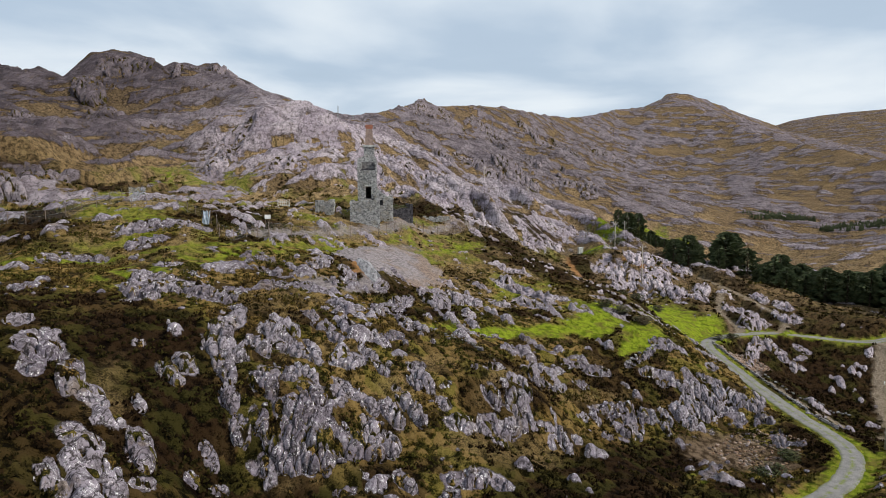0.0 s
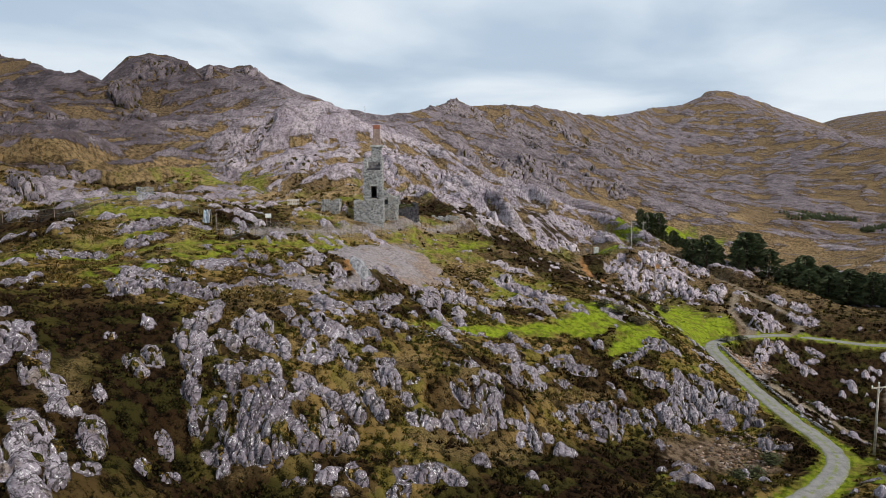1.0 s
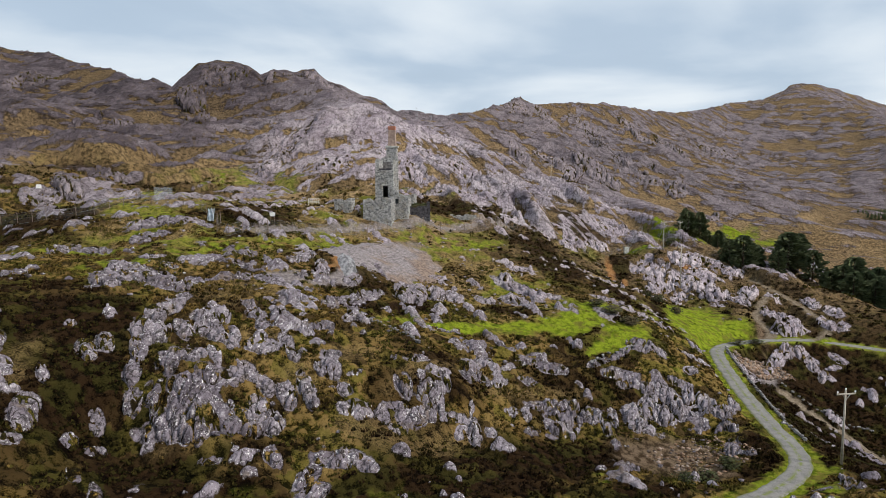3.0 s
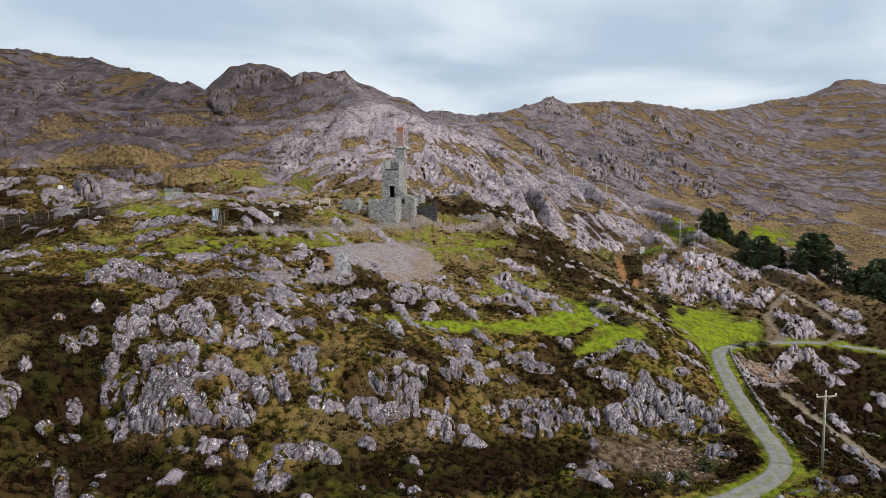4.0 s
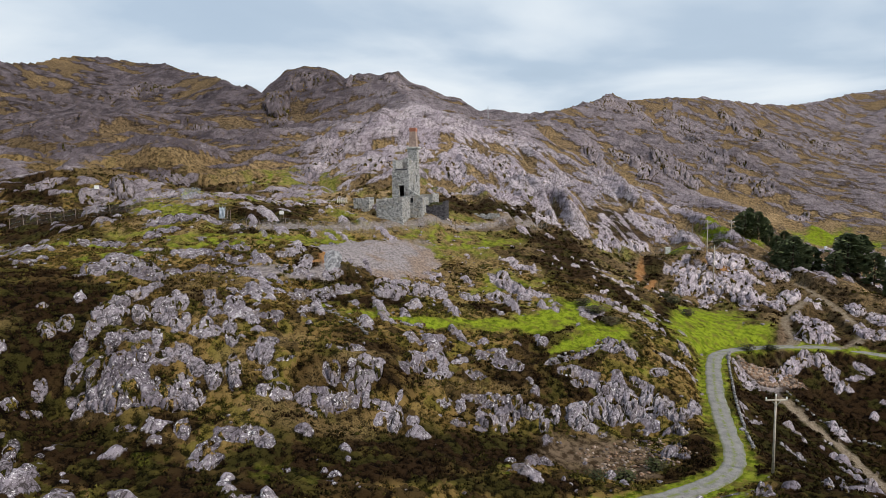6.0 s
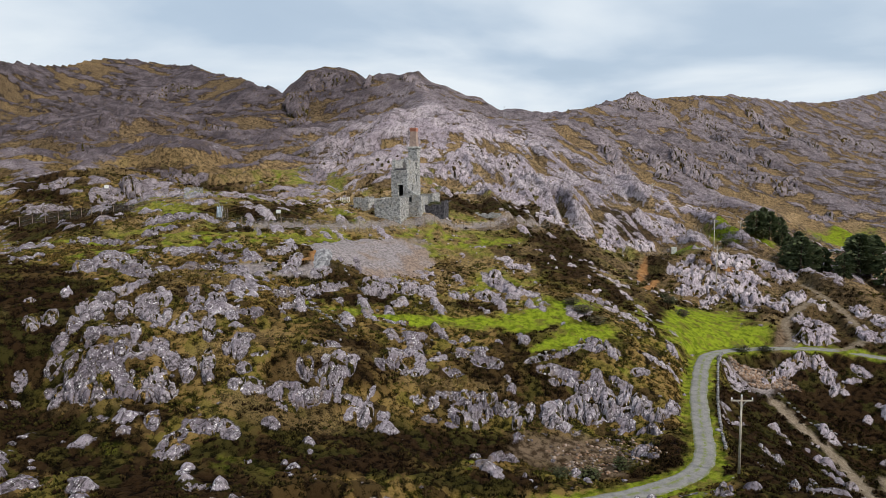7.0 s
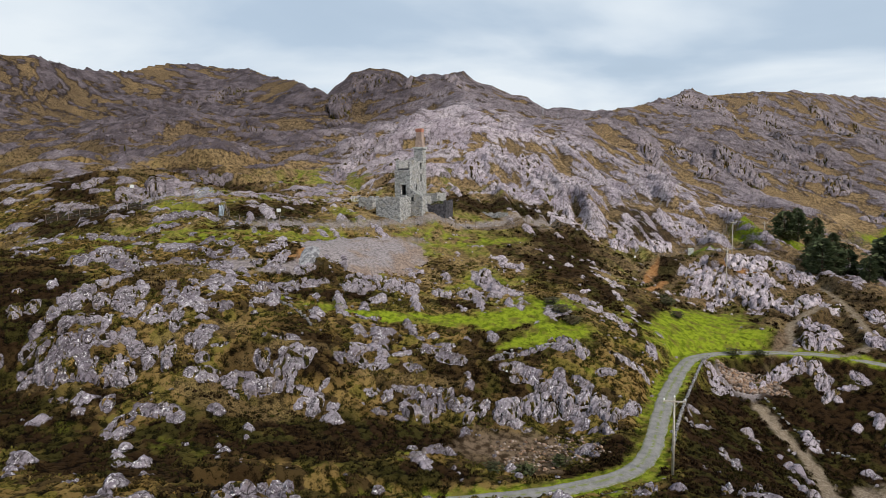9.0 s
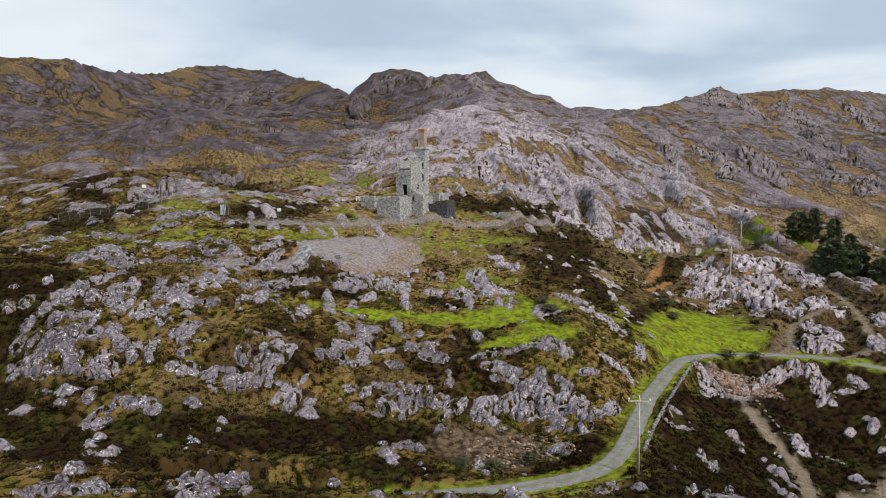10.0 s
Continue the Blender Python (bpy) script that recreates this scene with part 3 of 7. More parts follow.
STRAW_1 = [
    (3, 63, 2.6, 3.1, 0.8, -1.8),
    (7, 69, 3.3, 3.8, 0.3, -0.8),
    (11, 70, 3.4, 2.5, 0.4, -1.1),
    (19, 86, 4.7, 4.6, 0.2, -1.1),
    (-11, 70, 2.0, 1.3, 1.0, -1.7),
    (-1, 73, 2.8, 2.2, 0.6, -1.3),
    (-4, 67, 2.7, 1.7, 0.8, -1.6),
    (-21, 81, 3.4, 3.3, 2.5, -3.8),
    (3, 140, 6.4, 5.7, 1.6, -7.5),
    (68, 164, 2.6, 0.7, -1.5, -7.9),
    (-6, 55, 1.3, 0.9, 0.4, -0.6),
    (-28, 54, 0.9, 1.1, 1.6, -3.3),
    (-26, 50, 1.2, 1.9, 0.8, -1.7),
    (146, 435, 25.1, 23.6, -3.4, -13.8),
    (94, 382, 12.5, 23.8, -3.2, -21.4),
    (192, 494, 25.7, 40.7, -10.3, -32.6),
]
STRAW_2 = [
    (-17, 209, 3.4, 1.5, 2.1, -8.5),
]
HEATH_1 = [
    (-29, 60, 3.1, 4.0, 4.9, -5.1),
    (-21, 56, 2.2, 1.5, 2.6, -2.9),
    (23, 73, 16.4, 12.9, 0.9, -5.9),
    (10, 57, 8.8, 5.6, 1.1, -2.8),
    (16, 169, 14.6, 15.5, 1.3, -18.3),
    (25, 149, 7.3, -6.9, -0.0, -18.2),
    (-3, 186, 19.4, 21.3, 1.6, -8.6),
    (71, 118, 11.5, 14.3, -8.2, -27.7),
    (81, 141, 7.3, 1.5, -1.6, -5.4),
    (68, 137, 5.8, 0.4, -2.4, -6.7),
    (-71, 99, 14.8, -2.9, 6.9, -6.6),
    (-75, 110, 15.0, -2.4, 9.1, -9.3),
    (-39, 128, 5.9, 11.2, 7.6, -13.5),
    (-41, 190, 6.5, 2.5, 3.8, -9.8),
    (-26, 64, 2.5, 2.0, 2.3, -5.8),
    (-24, 55, 1.8, 1.6, 1.1, -2.8),
]
HEATH_2 = [
    (-41, 120, 7.0, 6.0, 2.6, -5.0),
    (-33, 127, 5.0, 5.0, 2.0, -3.0),
    (-78, 160, 16.0, 6.0, 6.0, -14.0),
    (86, 196, 3.2, -16.9, -3.3, -9.1),
    (-0, 100, 5.1, 8.0, 0.8, -2.5),
    (71, 120, 9.5, 12.6, -0.2, -13.1),
    (62, 125, 4.9, 8.5, 0.4, -6.9),
]
SCREE_1 = [
    (62.5, 134.0, 3.6, 2.2, 1.6, -3.0),
    (-10, 126, 4.8, 10.9, 2.2, -6.3),
    (-15, 126, 3.1, 4.8, 1.1, -2.9),
    (-5, 127, 3.5, 4.4, 0.9, -2.9),
    (-11, 102, 1.0, 1.4, 1.9, -4.5),
    (-12, 98, 2.3, 5.8, 0.8, -1.4),
    (-18, 92, 2.3, 3.0, 1.3, -2.5),
]
ORANGE_1 = [
    (-14, 108, 0.5, 2.6, 2.0, -4.6),
    (-14, 102, 1.0, 1.1, 0.4, -1.0),
    (38, 189, 1.1, 2.8, 0.3, -10.2),
    (60, 198, 4.7, -0.1, -0.2, -1.4),
    (41, 176, 1.4, 7.5, -0.3, -8.6),
    (-5, 129, 2.5, 1.3, 0.4, -1.9),
]
DIRT_1 = [
    (37, 83, 6.6, 3.2, -0.1, -4.8),
    (70, 159, 1.3, 0.3, -2.7, -12.8),
    (42, 80, 2.6, 0.4, -0.2, -2.0),
    (5, 174, 7.0, 14.0, 0.4, -2.3),
]
GRAVEL_1 = [
    (81, 112, 2.5, 1.0, 0.5, -5.0),
]
BARE_1 = [
    (15, 202, 6.9, 3.6, -0.1, -6.5), (10, 198, 3.5, 6.1, 0.3, -2.8),
    (2, 203, 6.2, 5.8, 0.4, -3.2),
    (-75, 133, 12.5, -3.9, 9.6, -11.9),
]
PEAT_1 = [
    (-30, 62, 4.2, 3.5, 4.7, -4.6), (-23, 54, 2.2, 2.5, 3.6, -3.4), (-21, 50, 1.2, 2.8, 2.5, -2.2), (-16, 54, 1, 0.4, 1.4, -1.5),
    (-12, 48, 4.3, 4.2, 2.7, -2.6), (-5, 55, 2.8, 1.8, 0.9, -1.2), (17, 60, 11.9, 8.6, 0.9, -2.4), (-1, 47, 6.7, 3.7, 1, -1.2),
    (32, 68, 6.2, 4.5, 0.3, -2.1), (50, 87, 1.6, -3.7, -2.1, -5.5), (55, 108, 1.6, 0.8, -4.5, -20.3), (64, 114, 4.4, 0.2, -6.6, -23.1),
    (77, 134, 5.7, -1.6, -4.8, -12.6), (63, 84, 5.4, 3.9, -2.3, -9.6), (21, 165, 10.1, -15.6, 0.4, -26.6), (34, 144, 6.6, -9.7, -0.4, -7.8),
]
PEAT_2 = [
    (12, 176, 5.4, 2.1, 0.8, -8.7), (-4, 183, 12.9, 15.5, 1.8, -8), (-38, 124, 3.9, 9.4, 4, -6.4), (-32, 109, 3.2, 5.5, 1.3, -2),
    (-82, 105, 10.5, 2.9, 15.9, -13.3), (-69, 111, 4.8, 2, 9.1, -8.9), (41, 194, 3.2, -1.1, -1.2, -13.2), (45, 145, 2.2, 5, -0.2, -12.5),
    (33, 119, 3.4, -0.8, -0.1, -4.2), (0, 99, 4.7, 5.8, 0.7, -2), (16, 113, 5.8, 1.6, 0.4, -1.9), (30, 220, 9.9, 6.2, -0.2, -9),
    (28, 230, 8.7, 7.4, 0, -6.7), (-112, 128, 9.1, 2, 14.9, -12.8), (-89, 162, 18.4, -4.6, 6.2, -8.8), (-107, 164, 5.4, 8, 2.7, -3.2),
]
PEAT_3 = [
    (-24, 59, 2, 1.5, 2.3, -5.2), (-22, 51, 1.6, 1, 1.3, -5.5), (-31, 59, 1.9, 2.2, 2.2, -4.1), (-30, 66, 3.7, 3.2, 1.9, -3.8),
    (-18, 49, 2, 3.5, 0.8, -1.8), (-31, 55, 1.1, 1.5, 2.2, -3.7), (8, 47, 6.7, 5.1, 7, -4.4), (18, 62, 5.9, 7.7, 2.1, -2.1),
    (68, 126, 4.5, -0.3, -2, -15.3), (79, 135, 5, -3.2, -3.5, -12.7), (60, 100, 3.4, 7.6, 2.4, -16.1), (61, 123, 3, 0.9, -0.5, -10.1),
    (-5, 49, 3.8, 3, 3.1, -1.8),
]
STRAW_MORE_1 = [
    (6, 64, 2.8, 2.5, 0.9, -2.4), (10, 68, 3.9, 3.7, 0.7, -1.8), (3, 62, 1.7, 1.9, 0.8, -1.4), (23, 89, 4.3, 2.9, 0.2, -1.1),
    (17, 84, 2, 2.4, 0.2, -0.8), (-10, 70, 2.3, 1.5, 0.6, -0.8), (-16, 84, 1.4, 2.3, 2, -3), (4, 142, 2.7, 2.5, 4.4, -16.6),
    (7, 76, 2.8, 4.7, 0.4, -1), (-18, 75, 2.3, 1.8, 1.1, -1.4), (-12, 52, 1.9, 0.4, 0.4, -0.4), (15, 160, 5.4, -1.2, 0.7, -6.7),
    (28, 235, 15.7, 34.2, 0.3, -5),
]
MOSS_1 = [
    (9, 53, 1.3, 0.7, 0.5, -0.8), (12, 58, 0.9, 0.6, 0.2, -0.3), (13, 55, 1, 0.7, 0.3, -0.5), (29, 70, 1.4, 1.1, 0.2, -0.9),
    (-4, 49, 1.6, 0.9, 0.4, -0.5), (54, 77, 2.7, 3.3, -0.1, -2.7), (9, 54, 0.9, 2.3, 1.1, -0.7), (13, 54, 0.7, 0.8, 0.5, -0.4),
    (29, 71, 1, 1.2, 0.5, -0.7), (54, 76, 3.3, 7.5, 0.7, -2), (-3, 50, 1.2, 0.9, 0.5, -0.3),
]


HILL_SLABS_1 = [
    (-69, 217, 2.6, 24.8, 7.4, -11.1), (-65, 197, 5.5, 11.5, 3.5, -4.9), (-51, 202, 9.1, 6.7, 2.8, -5.2), (-56, 184, 9, 4.8, 2.1, -3.6),
    (-46, 221, 4, 10.6, 3.9, -7.4), (-39, 229, 5.7, -10, -0.3, -12.8), (-25, 213, 5.7, -3.6, -0.2, -4.5), (-25, 234, 6.4, -3.9, 0.6, -6.6),
    (-7, 229, 10.2, -7.3, 2.5, -24), (-7, 204, 7.4, -0.5, 1.1, -6.1), (4, 226, 6.3, 0.9, 2.6, -23.5), (43, 456, 10, -3.3, -2.2, -35.8),
    (33, 418, 6.4, 6.8, 0.4, -16.7), (-1, 424, 8.1, -13, -0.8, -24.3), (10, 374, 8.2, 25.9, 2.9, -32.9), (81, 711, 23, -49.1, -7.1, -53),
]
HILL_SLABS_2 = [
    (79, 476, 16.1, -7.2, -2.2, -16.9), (-197, 413, 23.9, 14.8, 11.4, -15), (-198, 385, 18.8, -12.9, 2, -7.5), (-148, 314, -0.5, 22.8, 23.7, -37.7),
    (-143, 434, 10.5, 19.8, 13.4, -36.5), (-170, 395, 15, 15.9, 3.9, -4.9), (-140, 400, 13.3, 31.1, 4.4, -6.2), (-112, 453, 17.3, -7.1, 22.6, -72.4),
    (-104, 368, 14.1, 2.8, 10, -25.5), (-488, 554, 17.2, 54.5, 13, -12.2), (-193, 214, -5.4, 21.2, 15.7, -13.8), (-219, 226, -10.1, 25.6, 18.8, -15.8),
    (-161, 181, -5.4, 10.3, 7.3, -5.7), (-162, 205, 3.7, 4.5, 4.2, -4.3), (-144, 221, 6.5, 5.3, 3.8, -4.6), (-22, 823, 15.2, 18.4, -5, -30),
]
HILL_SLABS_3 = [
    (4, 835, 10.6, -7.7, -4.8, -30.4), (56, 888, 12, -12, -3.5, -20), (117, 899, 15.8, -38.1, -4.9, -15.9), (225, 931, 27, -15.5, -9.3, -37.6),
    (298, 1055, 20, -69.2, -9.3, -25.2), (-91, 140, 2.5, 2.2, 5.2, -5.9), (-98, 161, 2.5, 3.9, 6.1, -7.4),
]
# outcrops of bedrock: middle, two half-axes of the footprint, height
BEDROCK_1 = [
    (20.4, 36.2, 0.5, 1.4, 1.2, -0.6, 0.6), (22.1, 38.4, 0.7, 1.5, 1.2, -0.7, 0.6), (-23.4, 38.5, 0.3, 0.4, 0.4, -0.6, 0.5),
    (13.9, 38.8, 0.6, 0.4, 0.5, -0.3, 0.4), (-24.7, 39.2, 0.6, 0.1, 0.5, -1.3, 0.7), (-9.5, 40.2, 0.2, 0.3, 1.1, -0.9, 0.5),
    (24.1, 40.3, 0.7, 0.6, 0.7, -0.5, 0.4), (-21.2, 40.8, 0.6, 0.2, 0.5, -1.4, 0.8), (-22.8, 42.3, 1.2, -0.3, 0.2, -1.3, 0.8),
    (-12.3, 42.4, 0.5, 0.2, 1.8, -2.1, 0.7), (-20.5, 43, 0.5, 0.9, 0.4, -0.8, 0.5), (-24.8, 43.4, 1.4, -0, 0.5, -1.6, 1),
    (-16, 44.5, 0.1, 0.6, 1, -0.9, 0.6), (28.2, 45.2, 0.7, 1, 1.2, -1, 0.5),
]
BEDROCK_2 = [
    (24.6, 46.4, -0.7, 2.5, 1.4, -0.9, 0.7), (-22.3, 46.8, 0.3, 1.2, 1.2, -1.8, 1), (10, 47.1, 1, 0.7, 0.7, -0.4, 0.4),
    (-19, 48, 0.2, 0.7, 0.6, -0.5, 0.6), (30.3, 48, 0.4, 0.5, 1, -0.9, 0.5), (-24.6, 48.3, 0.3, 0.5, 0.3, -0.6, 0.6),
    (-17.5, 49.2, 0.4, 0.9, 0.4, -0.3, 0.5), (-27.2, 49.6, 1.1, 0.3, 0.5, -1.4, 0.6), (-31.9, 50, 0.5, 0.8, 0.8, -1.3, 0.7),
    (26.5, 50, 2, 0.1, 1.9, -2, 1), (-29.7, 51.1, 1.1, -0.2, 1, -2.8, 1), (-19.1, 51.5, 0.4, 0.6, 0.8, -0.8, 0.7),
    (-24.7, 51.8, 0.2, 0.5, 0.7, -0.6, 0.6), (-8.1, 52.1, 0.9, 0.7, 0.4, -0.3, 0.4),
]
BEDROCK_3 = [
    (1.6, 52.5, 0.8, 1.1, 0.7, -0.6, 0.6), (-14.9, 52.9, 1, 0.4, 0.6, -0.4, 0.6), (-14.8, 53.1, 0.6, 0.2, 0.5, -0.6, 0.7),
    (-13, 53.3, 1.1, 0.2, 0.5, -0.5, 0.9), (-33.6, 53.6, 1.4, 0.8, 1.4, -2.5, 1.1), (0.4, 53.9, 0.6, 1.4, 0.7, -0.5, 0.5),
    (-10.9, 54.1, 1.4, 0.6, 0.7, -0.9, 1.3), (-14.5, 54.5, 0.9, 0.2, 0.9, -1, 0.9), (-17.4, 54.8, 0, 1.1, 0.9, -0.1, 1),
    (9.3, 55.1, 0.4, 0.2, 0.2, -0.3, 0.4), (-13.1, 55.2, 1.1, 0.2, 0.8, -1.5, 1.1), (-3.4, 55.3, 0.6, 0.4, 0.8, -1, 0.8),
    (-16.2, 55.9, 1, -0, 0.3, -1, 0.9), (-11, 56, 1.3, 1, 0.9, -1.1, 1.5),
]
BEDROCK_4 = [
    (-8.6, 56.2, 1, 0.8, 0.8, -1, 1.4), (-19, 57.1, -0.4, 1.3, 0.9, -0.1, 0.9), (2.5, 57.2, 2.2, 1.1, 0.5, -0.9, 0.7),
    (-13.2, 57.3, 1.6, 0.6, 0.5, -0.8, 1), (-37.5, 57.3, 0.3, 1.5, 0.8, -1.1, 0.5), (5.3, 57.4, 1, 0.3, 0.3, -0.7, 0.5),
    (-6.8, 57.5, 0.9, 0.9, 0.9, -1.1, 1.4), (-24.6, 57.7, 0.6, 0.7, 1.4, -1.3, 1), (-5.3, 59, 0.6, 1.1, 1.1, -0.8, 1.3),
    (-12.2, 59.4, 1.3, -0.1, 0.2, -1.2, 1), (-16.7, 59.5, 0.3, 1.1, 1.5, -1, 0.9), (-7, 59.7, 0.8, 0.8, 0.6, -0.9, 1),
    (-24.2, 60, 0.6, 0.6, 1.2, -1.2, 1), (-28.6, 60.5, 0.4, 0.5, 0.5, -0.5, 0.5),
]
BEDROCK_5 = [
    (-20.7, 60.7, -0.9, 2, 1.2, -0.3, 0.9), (-10.4, 61, 0.9, 0.9, 0.6, -1, 0.9), (-15.7, 61.2, 1.6, -0.1, 0.8, -1.2, 0.7),
    (-7.3, 62.7, 0.6, 0.6, 0.7, -1, 0.9), (-15.2, 62.9, 1, 0.4, 1, -1.3, 0.7), (-5.1, 62.9, 0.8, 0.5, 0.9, -1.3, 0.9),
    (-9.4, 63.1, 0.5, 0.6, 0.9, -1.2, 0.8), (-13.5, 63.2, 0.4, 0.5, 1.3, -1.5, 0.7), (-22.4, 63.9, -1, 2.4, 1.7, -0.6, 1.1),
    (-3.4, 64.4, 0.7, 0.5, 1.5, -1.9, 1.1), (-21.1, 64.9, -0.1, 1.9, 1.8, -1.2, 1), (2, 65.1, 1.5, 1.3, 0.5, -1, 0.9),
    (-19, 66.6, 0.6, 1, 1.3, -1.3, 0.9), (0, 66.6, 0.7, 0.6, 0.3, -0.6, 0.5),
]
BEDROCK_6 = [
    (4.2, 67, 0.5, 0.7, 0.5, -0.9, 0.8), (6, 67.1, 0.8, 1.1, 0.3, -0.6, 0.7), (-14.1, 67.4, 1.2, 0, 0.5, -1, 0.7),
    (-11.1, 67.5, 0.6, 0.4, 0.5, -0.7, 0.6), (-3.2, 67.9, 0.5, 0.4, 0.6, -1, 0.6), (-9.9, 68, 1.2, 0.8, 0.7, -1, 0.7),
    (-23.4, 68.1, -0.2, 2.4, 1.4, -0.9, 0.9), (-16.7, 68.1, 1.9, -0, 0.9, -1.6, 0.9), (-6.6, 68.4, 0.7, 0.4, 0.6, -0.8, 0.7),
    (-2.3, 68.8, -0.7, 1.7, 1, 0.4, 1.3), (-14, 69.1, 0.5, 0.3, 0.9, -1.2, 0.7), (5.1, 69.6, 1, 0.8, 0.1, -0.3, 0.4),
    (0.3, 69.7, 0.6, 0.9, 0.2, -0.3, 0.4), (7.2, 69.9, 1.5, 1.3, 0.4, -0.7, 0.9),
]
BEDROCK_7 = [
    (-8.2, 70.4, 0.8, 0.3, 0.7, -1.3, 0.8), (-18.7, 70.6, 0.6, 1.4, 1.1, -1.1, 0.9), (12.2, 71, 0.5, 0.3, 0.2, -0.5, 0.5),
    (-2.9, 71.2, 0.9, 0.7, 0.3, -0.5, 0.4), (8.8, 71.6, 0.6, 0.4, 0.3, -0.8, 0.9), (-17.1, 72.1, 0.3, 1, 1.3, -1.2, 1),
    (-11.9, 72.1, 0.8, 0.5, 0.6, -0.9, 0.6), (-23.4, 72.2, -0, 3.2, 1.5, -1.2, 0.6), (5.5, 72.2, 0.6, 0.7, 0.8, -0.6, 1),
    (11.3, 72.6, 1.4, 1, 0.2, -0.4, 0.5), (13.8, 72.7, 0.8, 0.5, 0.4, -1.6, 1), (9.8, 72.8, 0.4, 0.2, 0.2, -1, 0.7),
    (-46.9, 73.2, 0.7, 1.4, 1.6, -1.4, 0.6), (8.3, 73.4, 1.4, 1.3, 0.5, -0.7, 1.1),
]
BEDROCK_8 = [
    (-13.7, 74, 1.2, 0.3, 0.6, -1, 0.7), (15.5, 74, 0.6, 0.5, 0.2, -0.7, 0.5), (32, 74.2, 0.8, 0.8, 0.1, -1, 0.6),
    (-7.4, 74.5, 0.5, 0.2, 0.8, -1.5, 0.8), (7.1, 74.5, 0.5, 0.4, 0.2, -0.5, 0.5), (3.6, 74.7, 0.4, 0.3, 0.2, -0.4, 0.4),
    (32, 74.9, 0.4, 0.9, 0.6, -0.9, 0.7), (55.4, 75.2, 0.6, 0.1, -0.4, -2.2, 0.8), (13.1, 75.7, 0.3, 0.2, 0.1, -1.3, 0.6),
    (-10.9, 75.8, 1.1, -0.3, 0.4, -1.2, 0.7), (-6.6, 75.9, 0.5, 0.5, 0.5, -0.8, 0.5), (-15.7, 76, 1.1, -0.1, 0.6, -1.1, 0.7),
    (9.8, 76.5, 0.3, 0.5, 0.5, -1.2, 0.8), (6.1, 76.6, 1.4, 1.3, 0.3, -0.6, 0.4),
]
BEDROCK_9 = [
    (8.6, 76.6, 0.9, 1.1, 0.3, -0.7, 0.7), (56.1, 76.6, 0.1, 1.9, 0.6, -1.1, 0.6), (-5.5, 77.1, 0.6, 0.7, 0.6, -1, 0.6),
    (-35.4, 77.5, -0, 4.9, 2.8, -2.6, 0.7), (20.4, 78.7, 0.9, 1, 0.2, -0.7, 0.4), (-26.1, 79, -0.1, 2.4, 1.4, -1.4, 0.6),
    (-31.3, 79.2, 3.3, 0.4, 2.5, -3.1, 0.8), (-12.9, 80.2, 0.4, 0.6, 1, -1.5, 0.6), (17.6, 80.5, 0.9, 0.8, 0.2, -0.9, 0.5),
    (19.4, 81.5, 0.6, 0.7, 0.3, -1.2, 0.7), (63.3, 82.5, 0.6, 0.8, 0.2, -1.7, 0.6), (64.9, 82.7, 0.4, 0.7, 0.1, -1.2, 0.5),
    (23.9, 83.1, 2.5, 1.9, 0.5, -2.3, 1.5), (12.1, 83.4, 0.8, 2.1, 0.7, -1.5, 0.8),
]
BEDROCK_10 = [
    (13.7, 83.4, 1, 0.2, 0.1, -1.2, 0.5), (-5, 83.7, 0, 1.8, 0.8, -1.4, 0.7), (15.6, 85.3, 1, 1.6, 0.3, -0.7, 0.5),
    (21.8, 85.7, 2.3, 1.8, 0.2, -1, 0.8), (-32.8, 85.8, 1.7, -0.4, 0.5, -0.8, 0.4), (-5.3, 86.9, 0.3, 1.1, 1.3, -2.6, 1.3),
    (29.8, 86.9, 0.6, 0.4, 0.3, -2.3, 0.7), (-22, 87, 1, 1.1, 0.9, -1.3, 0.5), (12.2, 87.2, 1.9, 3.2, 0.4, -1.3, 0.6),
    (27.8, 87.5, 1.4, 0.8, 0.2, -1.5, 1.2), (46.3, 87.6, 1.2, 2.1, 0.4, -1.4, 0.6), (24.9, 87.8, 1.4, 0.9, 0.2, -1, 0.8),
    (-9.1, 88.5, 0.3, 2.6, 1.2, -1.7, 0.6), (-37.6, 88.8, 1.3, 1.1, 0.8, -0.9, 0.5),
]
BEDROCK_11 = [
    (37.5, 88.9, 0.6, 0.5, 0, -0.7, 0.4), (30.8, 89.2, 0.7, 0.4, 0.3, -2, 0.7), (-19.1, 89.8, 1.9, 0.8, 0.9, -1.5, 0.6),
    (19.3, 89.8, 1.2, 0.2, 0.1, -1.2, 0.5), (-54.4, 90.1, 0.7, 1.9, 1.2, -1.1, 0.5), (60.4, 90.2, 0.3, -1.1, -0.2, -0.8, 0.4),
    (-70.8, 90.4, 6, -1.9, 0.7, -0.6, 0.4), (33.9, 90.6, 1.5, 1.1, 0.3, -2.8, 1.7), (66.5, 90.9, 0.4, 1.6, 0.2, -2.2, 0.7),
    (16.6, 91.8, 1, 1.1, 0.2, -0.8, 0.4), (-7.3, 92.5, 1.1, 1.7, 1, -1.9, 0.7), (-24.7, 92.7, 1.7, -0.2, 0.7, -1.2, 0.5),
    (-51.2, 93.2, 3.2, 0.8, 1, -1.2, 0.5), (4.4, 93.3, 0.4, 0.7, 0.3, -0.8, 0.6),
]
